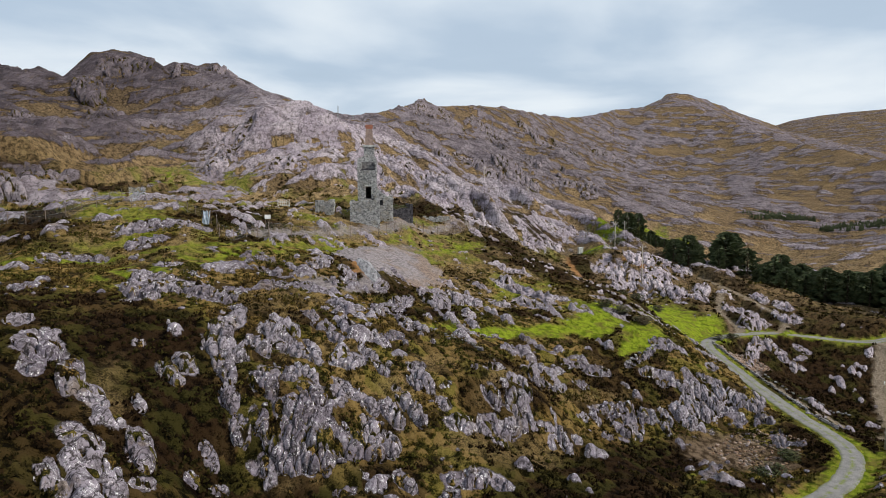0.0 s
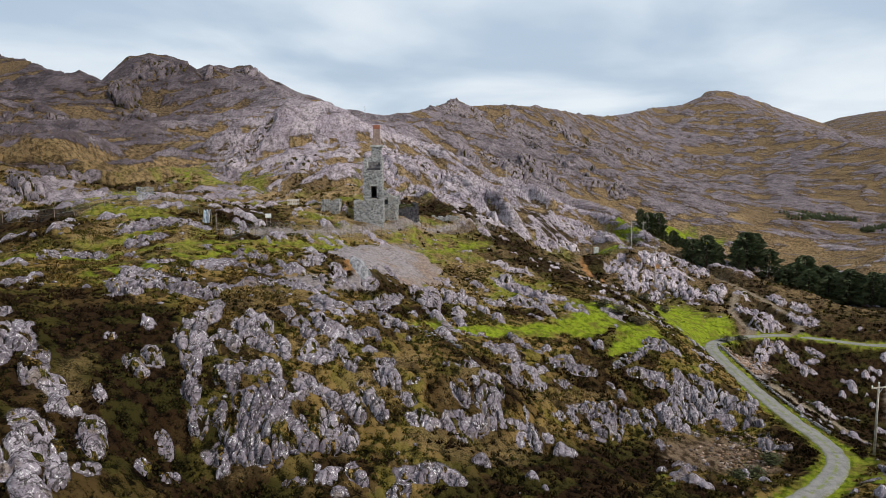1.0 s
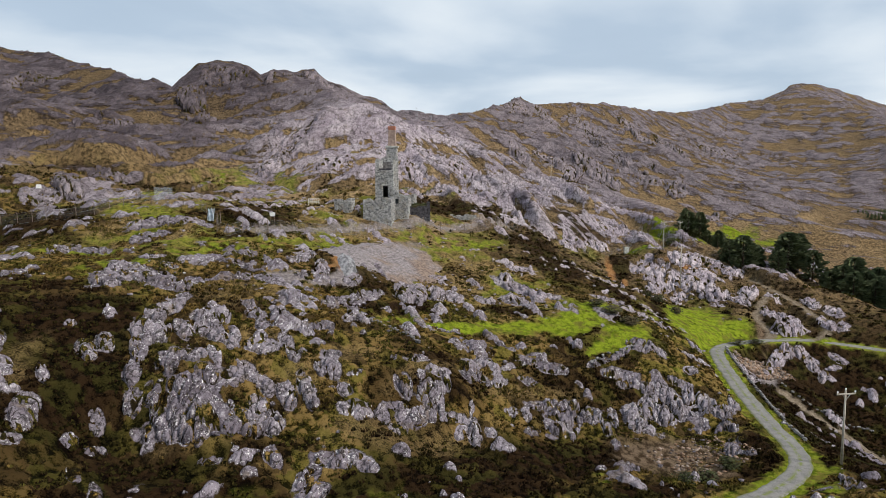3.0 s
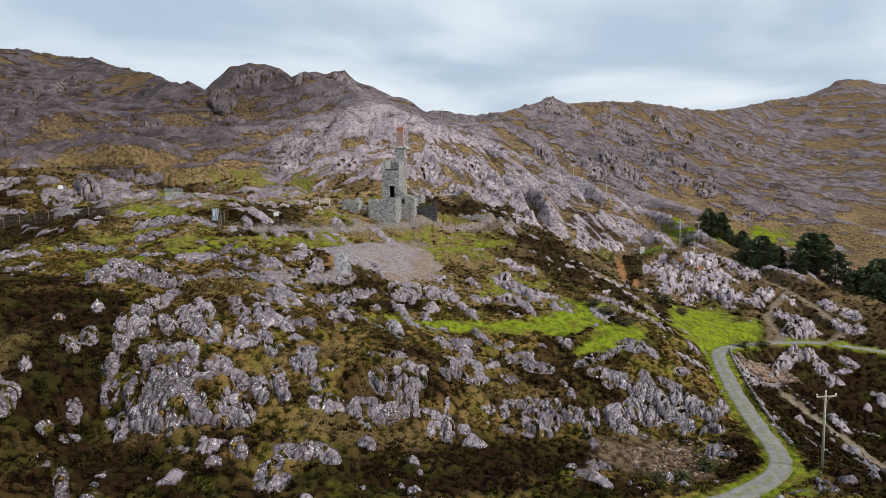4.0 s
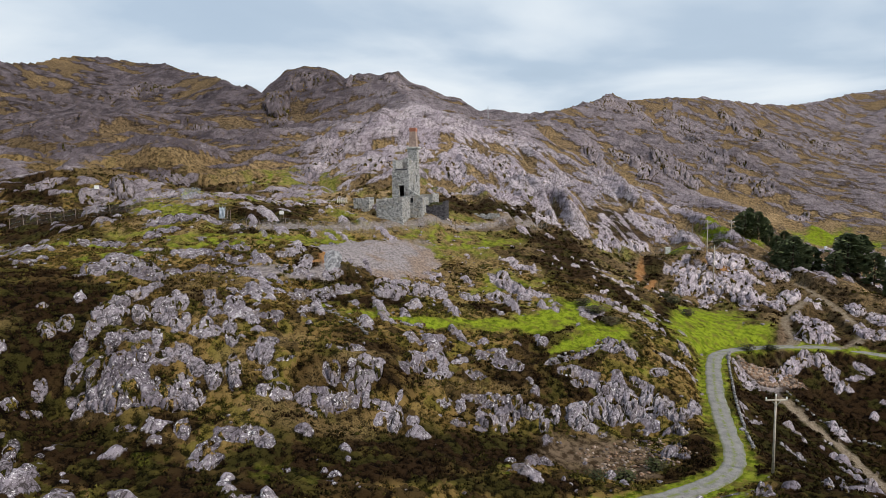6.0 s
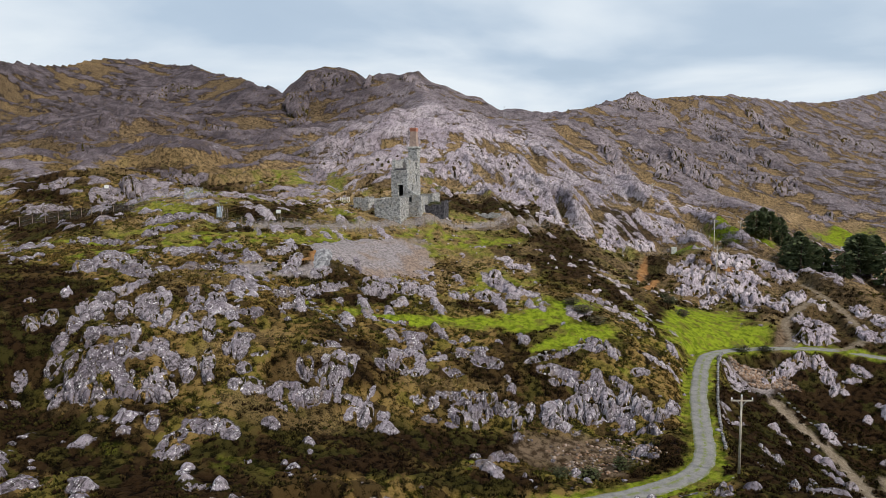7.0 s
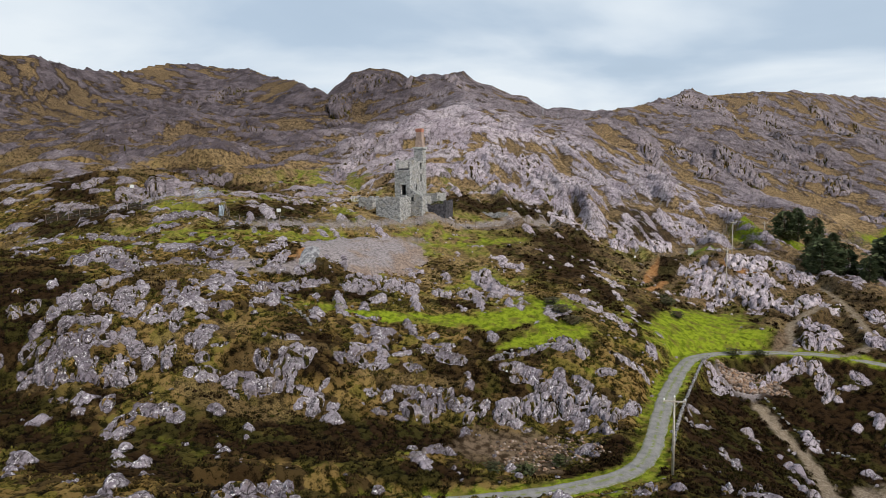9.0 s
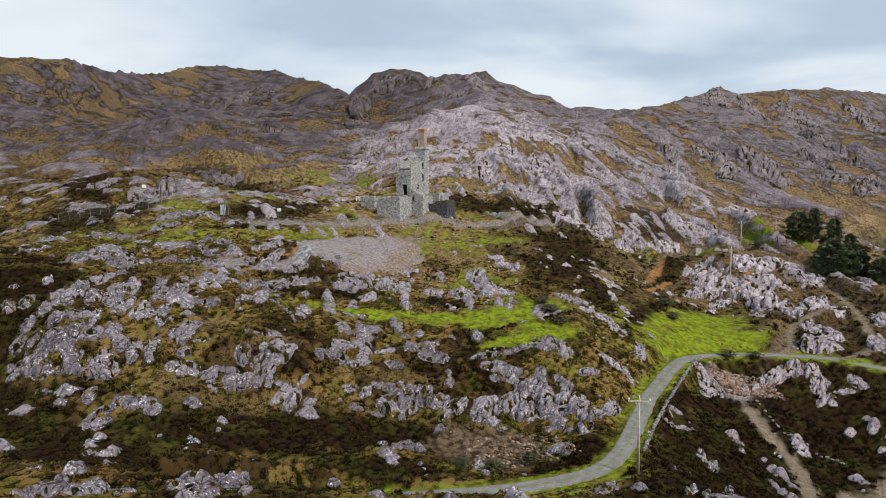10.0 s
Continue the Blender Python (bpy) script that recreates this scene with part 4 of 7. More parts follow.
BEDROCK_12 = [
    (43.8, 93.9, 0.9, 0, -0, -0.6, 0.4), (47.6, 94.2, 1.1, 0, -0.1, -1.8, 1.1), (36.1, 94.3, 1.1, 0.8, 0.1, -1.9, 1.1),
    (38.4, 94.4, 1.5, 0.8, 0.1, -1.7, 1.3), (19.3, 95.2, 1.5, 1.1, 0.2, -0.8, 0.4), (6.4, 95.7, 1.9, 2.1, 0.3, -0.8, 0.4),
    (22.6, 95.8, 2.3, 0.6, 0.1, -1.3, 0.6), (-14.4, 96.2, 2.8, 1.3, 0.7, -1.4, 0.5), (43.3, 96.4, 1.2, 0.2, 0, -0.9, 0.6),
    (40.8, 97, 1, 0.3, 0.1, -1.9, 1.2), (47.1, 97.1, 1.7, 0.3, -0.1, -1.4, 0.9), (34.2, 97.6, 1.9, 1.1, 0.1, -0.8, 0.7),
    (-5.9, 98.3, 1.1, 3.1, 0.8, -1.3, 0.6), (20.3, 98.3, 1.4, 0.9, 0.1, -0.5, 0.4),
]
BEDROCK_13 = [
    (44.9, 98.3, 1.7, 0.4, -0, -1.8, 1.2), (37.4, 98.4, 1.9, 0.9, 0.1, -1.2, 1), (39.6, 98.5, 1.3, -0.7, -0.7, -1.4, 1.1),
    (31.5, 98.7, 1.4, 0.7, 0.1, -1.2, 0.6), (-27, 98.9, 1.1, 1.3, 1, -1.4, 0.6), (42.7, 99.3, 1, 0.4, 0, -1.7, 1),
    (34.4, 99.4, 1.4, 0.4, -0, -1, 0.6), (-45.3, 100, 2.1, 2.2, 1.5, -1.5, 0.6), (29.6, 100.2, 1.9, 1.8, 0.2, -0.6, 0.4),
    (-9.7, 100.6, 1.1, 1.5, 0.8, -1.6, 0.6), (63.6, 100.7, 0.4, -1.8, -0.4, -1.3, 0.5), (49.6, 100.8, 0.9, 0.7, -0.1, -2.2, 0.7),
    (-14.8, 100.9, 1, 0.4, 1.2, -2.6, 0.7), (61.8, 101.7, 0.6, -1.6, -0.4, -1.3, 0.5),
]
BEDROCK_14 = [
    (41.4, 101.8, 1.2, 0.1, -0.2, -0.9, 0.6), (-19.3, 103, 1.2, 2.6, 1.2, -1.8, 0.6), (33.2, 104.1, 1.9, 2.4, 0.2, -0.6, 0.4),
    (-2.4, 106, 0.9, 2.2, 1.6, -3.9, 1.5), (44.3, 106.1, 1.2, 1, -0, -1.4, 0.6), (-47.4, 106.5, 3.8, 3.3, 1.6, -1.9, 0.7),
    (58, 107, 1.6, 2.2, -0.2, -0.9, 0.4), (-0.7, 108.6, 1.2, 2.5, 1.5, -3.8, 1.6), (36.8, 108.8, 2.3, 0.7, -0.1, -2.3, 0.9),
    (39.5, 109, 1.3, -0.9, -0.4, -1.8, 0.6), (-42.7, 109.7, 3.7, -0.8, 0.8, -1.4, 0.6), (-35, 110.4, 0.8, 2.5, 0.8, -1.1, 0.5),
    (48.4, 112.6, 1.5, -0.1, -0.2, -1, 0.4), (1.5, 112.8, 1.5, 2.1, 1.2, -3.5, 1.5),
]
BEDROCK_15 = [
    (46.2, 112.9, 2.5, -0.1, -0.2, -1.2, 0.5), (-96.3, 114, 3.4, 2.2, 2.7, -2.3, 0.9), (4.3, 114.4, 2.2, -0.3, 0.6, -2.7, 1),
    (-91.7, 117.3, 1.4, 1.4, 1.6, -1.5, 0.6), (10.2, 117.3, 1.9, 0.2, 0.4, -2, 0.6), (15.7, 118.6, 3.2, -0.3, 0.3, -2, 0.6),
    (-0.8, 123.7, 2.5, 1.9, 0.5, -1.5, 0.5), (48.3, 124.5, 1, -2.8, -0.4, -2.1, 0.6), (22.3, 124.6, 2.1, -0.1, 0.2, -1.6, 0.5),
    (43.4, 127.5, 1.7, -0.7, -0.2, -1.9, 0.6), (15.4, 127.7, 4.8, -3.9, 0.1, -3, 0.9), (59.4, 128.3, 0.8, 2.1, 0.7, -1.6, 0.6),
    (-107.6, 129.4, 1.5, 4.4, 3.7, -3, 1.1), (-90.8, 129.6, 1.6, 3.3, 2, -1.6, 1.3),
]
BEDROCK_16 = [
    (40.6, 129.7, 1.7, -0.3, -0.2, -1.6, 0.5), (36.9, 130, 1.6, 0.1, -0.1, -1.4, 0.5), (58.1, 130.2, 0.6, 1.9, 0.9, -2.1, 0.6),
    (60.5, 130.2, 1.2, -1.2, -0.2, -1.1, 0.5), (57.9, 131.2, 1.9, -0.7, -0.2, -1.9, 0.6), (34.1, 131.7, 3.4, 0.2, -0, -1.4, 0.5),
    (-90.7, 137, 5.6, -2.4, 1, -3.4, 2.7), (65.8, 138.8, 1.8, 3.5, 0.5, -1.4, 0.8), (41.5, 139.7, 1.3, -1, -0.1, -0.9, 0.3),
    (15.6, 141.3, 2.8, 0.2, 0.2, -1.8, 0.6), (77.6, 142.2, 1.5, 2.3, 0.4, -0.7, 0.8), (68.9, 144.2, 2, 2.8, 0.5, -1.7, 1.1),
    (38, 144.8, 1.2, -1.4, -0.1, -0.9, 0.3), (80.9, 145.4, 1.6, 0.3, -0.2, -0.9, 0.5),
]
BEDROCK_17 = [
    (76.5, 145.5, 0.5, -2.1, -1.2, -1.4, 0.9), (72, 147.7, 1.8, 1.1, -0.1, -1.9, 1), (75.4, 148.4, 0.9, -1.3, -1.1, -1.7, 1),
    (82.6, 148.8, 1.2, -1.3, -0.6, -1.2, 0.7), (35.4, 151.3, 1.1, -1.3, -0, -0.9, 0.3), (33.3, 155.3, 4.4, -2.5, 0, -1.3, 0.3),
    (75.8, 158.9, 4.1, 0.6, -0.7, -2.9, 1), (-98.4, 160.9, 1.9, 3, 4.8, -5.8, 2.9), (29.4, 164.6, 2.5, 0.4, 0, -1, 0.3),
    (89.8, 166.3, 1.6, -0.4, -0.9, -3.4, 0.9), (-97.7, 166.7, 3.4, 0.5, 1.4, -2.4, 0.9), (86.9, 166.8, 1.8, 0.2, -0.3, -4.7, 1.1),
    (76.8, 168.4, 3.7, -2.4, -1.1, -4.2, 1.1), (53.7, 172.5, 1.1, 1.4, -0.1, -2.2, 1.1),
]
BEDROCK_18 = [
    (64.2, 175.2, 1.9, 0.1, -0.3, -2.2, 0.6), (91.9, 176.4, 1.6, -2.2, -0.9, -2.6, 0.8), (55.4, 180.7, 2.5, 2.8, 0.2, -2.6, 0.8),
    (-160.8, 181.1, -4.6, 9.6, 3.9, -3, 1.5), (70.4, 182.6, 2.8, -3, -0.9, -3.7, 0.9), (88.8, 182.8, 1.8, -2.3, -1, -2.7, 0.8),
    (79.9, 185.1, 2.3, 0.2, -0.7, -3.6, 0.9), (51.8, 186, 4.6, 4.5, 0.6, -3.7, 1.5), (64.1, 186, 3.3, -3.7, -1.9, -5.3, 2.4),
    (59.4, 189.5, 3.4, 0.5, -0.3, -4.2, 2.3), (75.5, 190.2, 2.8, 0.7, -0.6, -3.5, 1), (51.4, 193.2, 3.8, 3.5, 0.7, -2.5, 1.3),
    (64.3, 195.3, 4.3, -0.1, -0.6, -3.4, 0.77), (12.7, 196.9, 4.4, -0.3, -0.1, -2.4, 0.3),
]
BEDROCK_19 = [
    (48.2, 197.1, 3.8, 4.4, 0.8, -2.8, 0.66), (8.4, 197.7, 2.3, 2.2, 0.2, -1.6, 0.2), (18.5, 197.9, 2.9, -1.2, -0.2, -2.4, 0.3),
    (-6.5, 201.3, 7.5, 1.7, 0.5, -2.8, 0.8), (-48.8, 201.9, 6.4, 5.3, 2.1, -3.7, 0.55), (27.2, 202.9, 2.5, 4, 0.4, -5.3, 0.88),
    (-67.2, 203.1, 1.8, 10.3, 2.8, -3.6, 0.61), (58.6, 203.5, 2.7, -0.2, -0.9, -6.3, 1.16), (-161.6, 204.9, 1.9, 5.7, 2.8, -2.8, 1.2),
    (63.3, 205.2, 2.5, -0.6, -1.7, -7.4, 1.16), (74.4, 205.6, 3.3, -1.2, -1.1, -4.6, 0.61), (83.2, 210.1, 1.5, -5.7, -0.9, -3.4, 0.9),
    (69, 210.3, 3.5, -2.9, -1.4, -6.4, 0.94), (-23.6, 212.1, 5.3, -3.1, -0.4, -3.8, 0.83),
]
BEDROCK_20 = [
    (35.3, 212.8, 3.7, 4.8, 0.2, -5.6, 0.88), (-217, 218.5, -10.3, 16, 3.8, -3, 1.1), (-199.5, 219.6, -8, 20.1, 4, -3.5, 1.2),
    (-146.6, 221.5, 4.4, 4.4, 2.2, -2.7, 0.9), (-70.6, 225.5, 1.2, 14.9, 3.9, -5.8, 0.83), 
    (2, 229.6, 6, 0.1, 0.8, -8.4, 0.5), (-11.5, 231.1, 6.5, -10.2, -0.2, -9.6, 0.55), 
    (40.9, 233.7, 7, -0.1, -0.5, -4.1, 0.55), (-24.8, 233.9, 5.1, -2.7, 0.3, -4.8, 0.77), (-180, 261.7, -7.8, 23.1, 3.2, -3.6, 1.3),
    (-166.5, 266.5, 0.5, 7.4, 4.6, -6, 2.4), (49.4, 285.9, 5.4, 9.2, -0.2, -9.2, 1.59),
]
BEDROCK_21 = [
    (-168.6, 335.2, 7.3, 3.8, 6.2, -10.1, 4.3), (9.7, 377.6, 6.1, 4.6, 0.3, -10.8, 3.2), (-206.3, 391.2, 9.6, -0.3, 8.9, -14.5, 7.9),
    (-0.5, 416.1, 6.7, -10.3, -0.2, -10.2, 3.1), (33.1, 416.2, 6.5, 6.4, 0.3, -9.8, 3.1), (-196.7, 420.3, 16.3, 2.6, 6.7, -10.4, 2.7),
    (115.5, 425.6, 7.2, 6.8, -1.1, -6.9, 1.8), (56, 425.7, 6.6, 7.1, -0.3, -10.1, 3.1), (-164.9, 435.6, 0.5, 23.3, 3.3, -7, 2),
    (46.7, 441.1, 9.9, -6.3, -0.5, -10.3, 3.2), (20, 441.3, 12.7, -8.3, -0.3, -9.4, 2.4), (44.6, 455, 10.3, 0.6, -0.9, -14.5, 5.2),
    (-151.4, 457.1, 18.5, -10.8, 5, -12, 3.1), (101.4, 460, 6.8, 2.4, -1.5, -9.1, 2.9),
]
BEDROCK_22 = [
    (83.5, 466.5, 9.3, -3.2, -1.2, -7.4, 1.9), (74.4, 518.6, 10.5, -33.5, -1, -8.5, 2.1), (-477.5, 554.2, 15.4, 30, 8.4, -8, 2.5),
    (95.7, 566.6, 8.6, -22.9, -0.6, -11.5, 2.7), (78.7, 784, 22.7, -64.8, -1.1, -15.8, 3), (-24.5, 810.6, 14.7, 10.7, 1.8, -20.9, 3.5),
    (10.3, 831, 15, -15.7, -3.4, -16, 3.9), (163.6, 860.2, 16.1, -36.9, -3.5, -13.6, 2.8), (56, 867.2, 20.8, -14.5, -3.5, -8.9, 2.8),
    (122.5, 888.8, 19.3, -24.9, -3.3, -11.8, 2.5), (233.5, 940.6, 22.9, -7.3, -4.1, -16.9, 4),
]
OUTCROPS = BEDROCK_1 + BEDROCK_2 + BEDROCK_3 + BEDROCK_4 + BEDROCK_5 + BEDROCK_6 + BEDROCK_7 + BEDROCK_8 + BEDROCK_9 + BEDROCK_10 + BEDROCK_11 + BEDROCK_12 + BEDROCK_13 + BEDROCK_14 + BEDROCK_15 + BEDROCK_16 + BEDROCK_17 + BEDROCK_18 + BEDROCK_19 + BEDROCK_20 + BEDROCK_21 + BEDROCK_22


def patch(x, y, rows, soft=0.35, seed=40):
    """How far each place lies in any of the patches, with ragged edges."""
    f = np.zeros(x.shape)
    for cx, cy, ux, uy, vx, vy in rows:
        reach = 1.6 * (math.hypot(ux, uy) + math.hypot(vx, vy))
        near = np.nonzero((np.abs(x - cx) < reach) & (np.abs(y - cy) < reach))
        if not len(near[0]):
            continue
        px, py = x[near], y[near]
        det = ux * vy - uy * vx
        a = ((px - cx) * vy - (py - cy) * vx) / det
        b = (ux * (py - cy) - uy * (px - cx)) / det
        rag = 0.30 * billow(px / 3.1, py / 3.1, 3, seed)
        f[near] = np.maximum(f[near], 1 - ease(1.0 - soft, 1.0 + soft, np.hypot(a, b) + rag))
    return f


ROAD = [(20, 50, 25.9), (28, 58, 25.5), (37, 65.8, 25.1), (44.3, 71.5, 25.0), (48, 75, 25.0), (51, 78.8, 24.9), (53.1, 83, 24.8), (53.9, 88.4, 24.7), (53.7, 94.5, 24.6), (53.3, 101, 24.9),
        (53.0, 110, 25.4), (53.2, 119, 25.7), (53.6, 127, 25.9), (54.8, 134, 25.8), (58.8, 142, 25.0), (65, 148.6, 24.2), (70.5, 151.6, 24.0), (78.5, 154, 23.7),
        (87, 153.8, 22.9), (96, 150.5, 22.5), (103, 150.5, 22.9), (116, 158, 23.5)]
LANE = [(70, 152, 24.0), (71.5, 158, 24.6), (71, 166, 26.0), (74, 174, 27.6), (78, 182, 28.6)]
TRACK = [(79, 154.2, 23.7), (83.5, 158, 24.0), (86.5, 166, 25.0), (85.3, 176, 26.4), (83.5, 187, 28.0), (79, 200, 30.0)]
FOOTWAY = [(-62, 84, 48.6), (-50, 92, 49.0), (-40, 97, 49.4), (-30, 106, 49.5), (-20, 121, 48.6), (-10, 133, 47.4), (2, 148, 46.6), (10, 168, 46.0)]


def spline(rows, step=1.2):
    """A smooth line through the rows, at even steps."""
    p = np.array(rows, dtype=float)
    out = []
    for i in range(len(p) - 1):
        a, b, c, d = p[max(i - 1, 0)], p[i], p[i + 1], p[min(i + 2, len(p) - 1)]
        n = max(2, int(np.linalg.norm(c - b) / step))
        for t in np.arange(n) / n:
            out.append(0.5 * (2 * b + (c - a) * t + (2 * a - 5 * b + 4 * c - d) * t ** 2 + (3 * b - a - 3 * c + d) * t ** 3))
    out.append(p[-1])
    return np.array(out)


def beside(x, y, line):
    """Distance to a line, and the line's height there."""
    far, high = np.full(x.shape, 1e3), np.zeros(x.shape)
    lo, hi = line[:, :2].min(0) - 9, line[:, :2].max(0) + 9
    near = np.nonzero((x > lo[0]) & (x < hi[0]) & (y > lo[1]) & (y < hi[1]))
    px, py = x[near], y[near]
    best, zz = np.full(px.shape, 1e3), np.zeros(px.shape)
    for p, q in zip(line[:-1], line[1:]):
        d = q - p
        t = np.clip(((px - p[0]) * d[0] + (py - p[1]) * d[1]) / (d[0] ** 2 + d[1] ** 2), 0, 1)
        r = np.hypot(px - p[0] - t * d[0], py - p[1] - t * d[1])
        hit = r < best
        best = np.where(hit, r, best)
        zz = np.where(hit, p[2] + t * d[2], zz)
    far[near], high[near] = best, zz
    return far, high


FIELD = [q for q in GREEN_1 + GREEN_2 if (48 < q[0] < 64 and q[1] < 160) or (5 < q[0] < 40 and 95 < q[1] < 125) or (40 < q[0] and q[1] > 210)]
GREEN, STRAW, BARE = GREEN_1 + GREEN_2 + MOSS_1, STRAW_1 + STRAW_2 + STRAW_MORE_1, BARE_1 + HILL_SLABS_1 + HILL_SLABS_2 + HILL_SLABS_3
KNOBS = [(q[0], q[1], 1.15 * q[2], 1.15 * q[3], 1.15 * q[4], 1.15 * q[5]) for q in OUTCROPS]
PEAT = PEAT_1 + PEAT_2 + PEAT_3
HEATH = HEATH_1 + HEATH_2 + PEAT
SCREE, ORANGE, DIRT, GRAVEL = SCREE_1, ORANGE_1, DIRT_1, GRAVEL_1
WAYS = [(spline(ROAD, 2.5), 1.5, 3.0), (spline(LANE, 3), 0.9, 1.5), (spline(TRACK, 3), 0.8, 1.8)]
FOOT = spline(FOOTWAY, 4)
YARD = [(-32, 115, 0), (-26, 127, 0), (-16, 140.5, 0), (-6.5, 156, 0), (1, 171, 0), (8, 188, 0)]
GULLY = [(spline([(66.2, 130, 0), (69.6, 124.8, 0), (72.3, 121, 0), (74.2, 116.5, 0), (75.5, 110, 0), (76, 102, 0)], 3), 1.5), (spline([(101, 149, 0), (95, 139, 0), (88.5, 128.6, 0), (85, 119, 0), (82, 108, 0)], 3), 1.6)]


def dress(x, y, cover=True):
    """The ground as it lies, with crags, tussocks, roadbeds and, if asked for, its cover."""
    z = lay(x, y)
    at, r = bearing(x, y)
    hill = ease(165, 235, r)
    east = ease(20, 110, x - 0.12 * y)
    u, v = 0.64 * x + 0.77 * y, -0.77 * x + 0.64 * y
    s, t = 0.68 * x - 0.73 * y, 0.73 * x + 0.68 * y
    wx, wy = 5 * grain(x / 31, y / 31, 91), 5 * grain(x / 31, y / 31, 92)
    def strata(p, q, k, seed):
        """Ribs of five sizes, drawn out along p."""
        return [1.6 * np.abs(grain((p + f * wx) / long / k, (q + f * wy) / wide / k, seed + i)) for i, (f, long, wide) in enumerate(((3, 70, 22), (1, 28, 8.5), (.5, 9, 3.8), (1, 40, 7), (.6, 15, 2.6)))]

    # the beds run up to the right in the west, down to the right in the east, and lie flatter far off
    beds, distant = ease(-72, -36, x - 0.12 * y), ease(290, 400, y)
    near_west, far_west = strata(u, v, 1.0, 1), strata(0.90 * x + 0.43 * y, -0.43 * x + 0.90 * y, 1.9, 51)
    near_east, far_east = strata(s, t, 1.0, 11), strata(0.92 * x - 0.39 * y, 0.39 * x + 0.92 * y, 1.9, 56)
    a, b, c, rib, fin = [(1 - beds) * ((1 - distant) * p + distant * q) + beds * ((1 - distant) * m + distant * n) for p, q, m, n in zip(near_west, far_west, near_east, far_east)]
    d = 1.6 * np.abs(grain((u + .2 * wx) / 4.5, (v + .2 * wy) / 1.8, 4))
    knob = patch(x, y, KNOBS, 0.3, 45)
    even = 1 - 0.85 * knob * (1 - ease(300, 380, r))
    quiet = even * (1 - 0.8 * np.exp(-((r - np.interp(at, CREST_AT, CREST_FAR)) / (0.10 * r)) ** 2)) * (1 - ease(1900, 2400, r))
    bold = 1 + 1.2 * ease(330, 700, r)
    z += hill * quiet * (1 - 0.35 * east) * (5.0 * (a - .45) + bold * (2.4 * (b - .45) + 2.4 * (rib - .45)))
    n = hill * (.26 * a + .22 * b + .30 * rib + .22 * fin) + (1 - hill) * (.33 * b + .45 * c + .22 * d)
    frit = 0.13 * grain(u / 6.1, v / 2.0, 31) + 0.10 * grain(x / 1.9, y / 1.5, 32) + 0.06 * grain(x / 0.8, y / 0.8, 33)
    lean = 0.16 * billow(x / 75, y / 75, 3, 20) + frit * (1 - 0.75 * hill)
    amount = n + lean + (-0.055 + 0.07 * ease(420, 600, y) + 0.035 * ease(60, 10, x) * ease(-90, -50, x) * (1 - ease(330, 420, y))) * hill - 0.285 * (1 - hill) - 0.045 * east * hill - 0.07 * hill * ease(65, 110, -x) * (1 - ease(270, 350, y)) + 0.06 * ease(340, 430, y) * ease(40, 100, -x) - 0.20 * ease(48, 70, x) * (1 - ease(300, 400, y)) * ease(142, 160, y) - 0.11 * ease(57, 62, x) * (1 - hill) - 0.10 * ease(-5, -22, x) * (1 - ease(66, 80, y))
    amount = amount - 0.13 * ease(0, 12, x) * (1 - ease(44, 56, x)) * ease(138, 150, y) * (1 - ease(190, 208, y))
    rock = ease(0.42 - 0.13 * hill, 0.50 + 0.09 * hill, amount)
    bare = np.maximum(patch(x, y, BARE), knob)
    calm = np.maximum(patch(x, y, GREEN, 0.25, 50), np.maximum(patch(x, y, SCREE, 0.3, 71), patch(x, y, DIRT + GRAVEL, 0.35, 77)))
    amount = amount - 0.5 * calm
    rock = rock * (1 - 0.75 * hill * patch(x, y, STRAW, 0.4, 53))
    rock = np.maximum(rock, bare * ease(0.20, 0.34, n + 1.3 * frit))
    z += even * ((0.5 - 0.25 * hill) * np.minimum(np.maximum(0, amount - 0.42) * 5, 1.6) + bare * 0.5 * (c - 0.3)) - 0.12 * (1 - even)
    z += even * rock * ((1 - 0.5 * hill) * (0.5 * (c - .4) + 0.40 * (d - .4)) + hill * ((0.3 + 0.7 * quiet) * bold * 1.3 * (fin - .4) + 0.12 * (d - .4)))
    # tussocks and shrubs
    f1, _, own = cells(x / 0.95 + 0.2 * wx, y / 0.95 + 0.2 * wy, 5)
    _, _, clump = cells(x / 2.6 + 0.12 * grain(x / 0.7, y / 0.7, 9), y / 2.6, 15)
    veg = 1 - rock
    z += veg * (1 - 0.75 * calm) * (1 - 0.45 * hill) * (0.55 * (0.55 - f1) * (0.3 + own) + 0.28 * grain(x / 2.7, y / 2.7, 6) + 0.35 * grain(x / 7.3, y / 7.3, 8))
    for line, half, soft in WAYS:
        far, high = beside(x, y, line)
        keep = 1 - ease(half + 0.4, half + soft, far)
        z = z * (1 - keep) + (high - 0.06) * keep
        rock = rock * (1 - keep)
    if not cover:
        return z
    green = np.maximum(patch(x, y, FIELD, 0.25, 50), 0.85 * patch(x, y, GREEN, 0.75, 50) * ease(-0.25, 0.35, billow(x / 2.4, y / 2.4, 4, 51)))
    straw = patch(x, y, STRAW, 0.7, 53) * 0.55
    heath = patch(x, y, HEATH, 0.5, 56)
    # the hillside carries ochre grass, the west darker heath
    straw = np.maximum(straw, hill * ease(-0.05, 0.55, billow(x / 26, y / 16, 4, 60)) * (0.60 + 0.15 * east - 0.25 * ease(450, 650, y)))
    heath = np.maximum(heath, ease(0.05, 0.5, billow(x / 20, y / 20, 4, 63) + 0.5 * ease(60, 220, -x)) * (0.75 - 0.25 * hill * east))
    heath = np.maximum(heath, (1 - hill) * np.maximum(0.95 * ease(56, 62, x), 0.85 * ease(-8, -24, x) * (1 - ease(60, 74, y))))
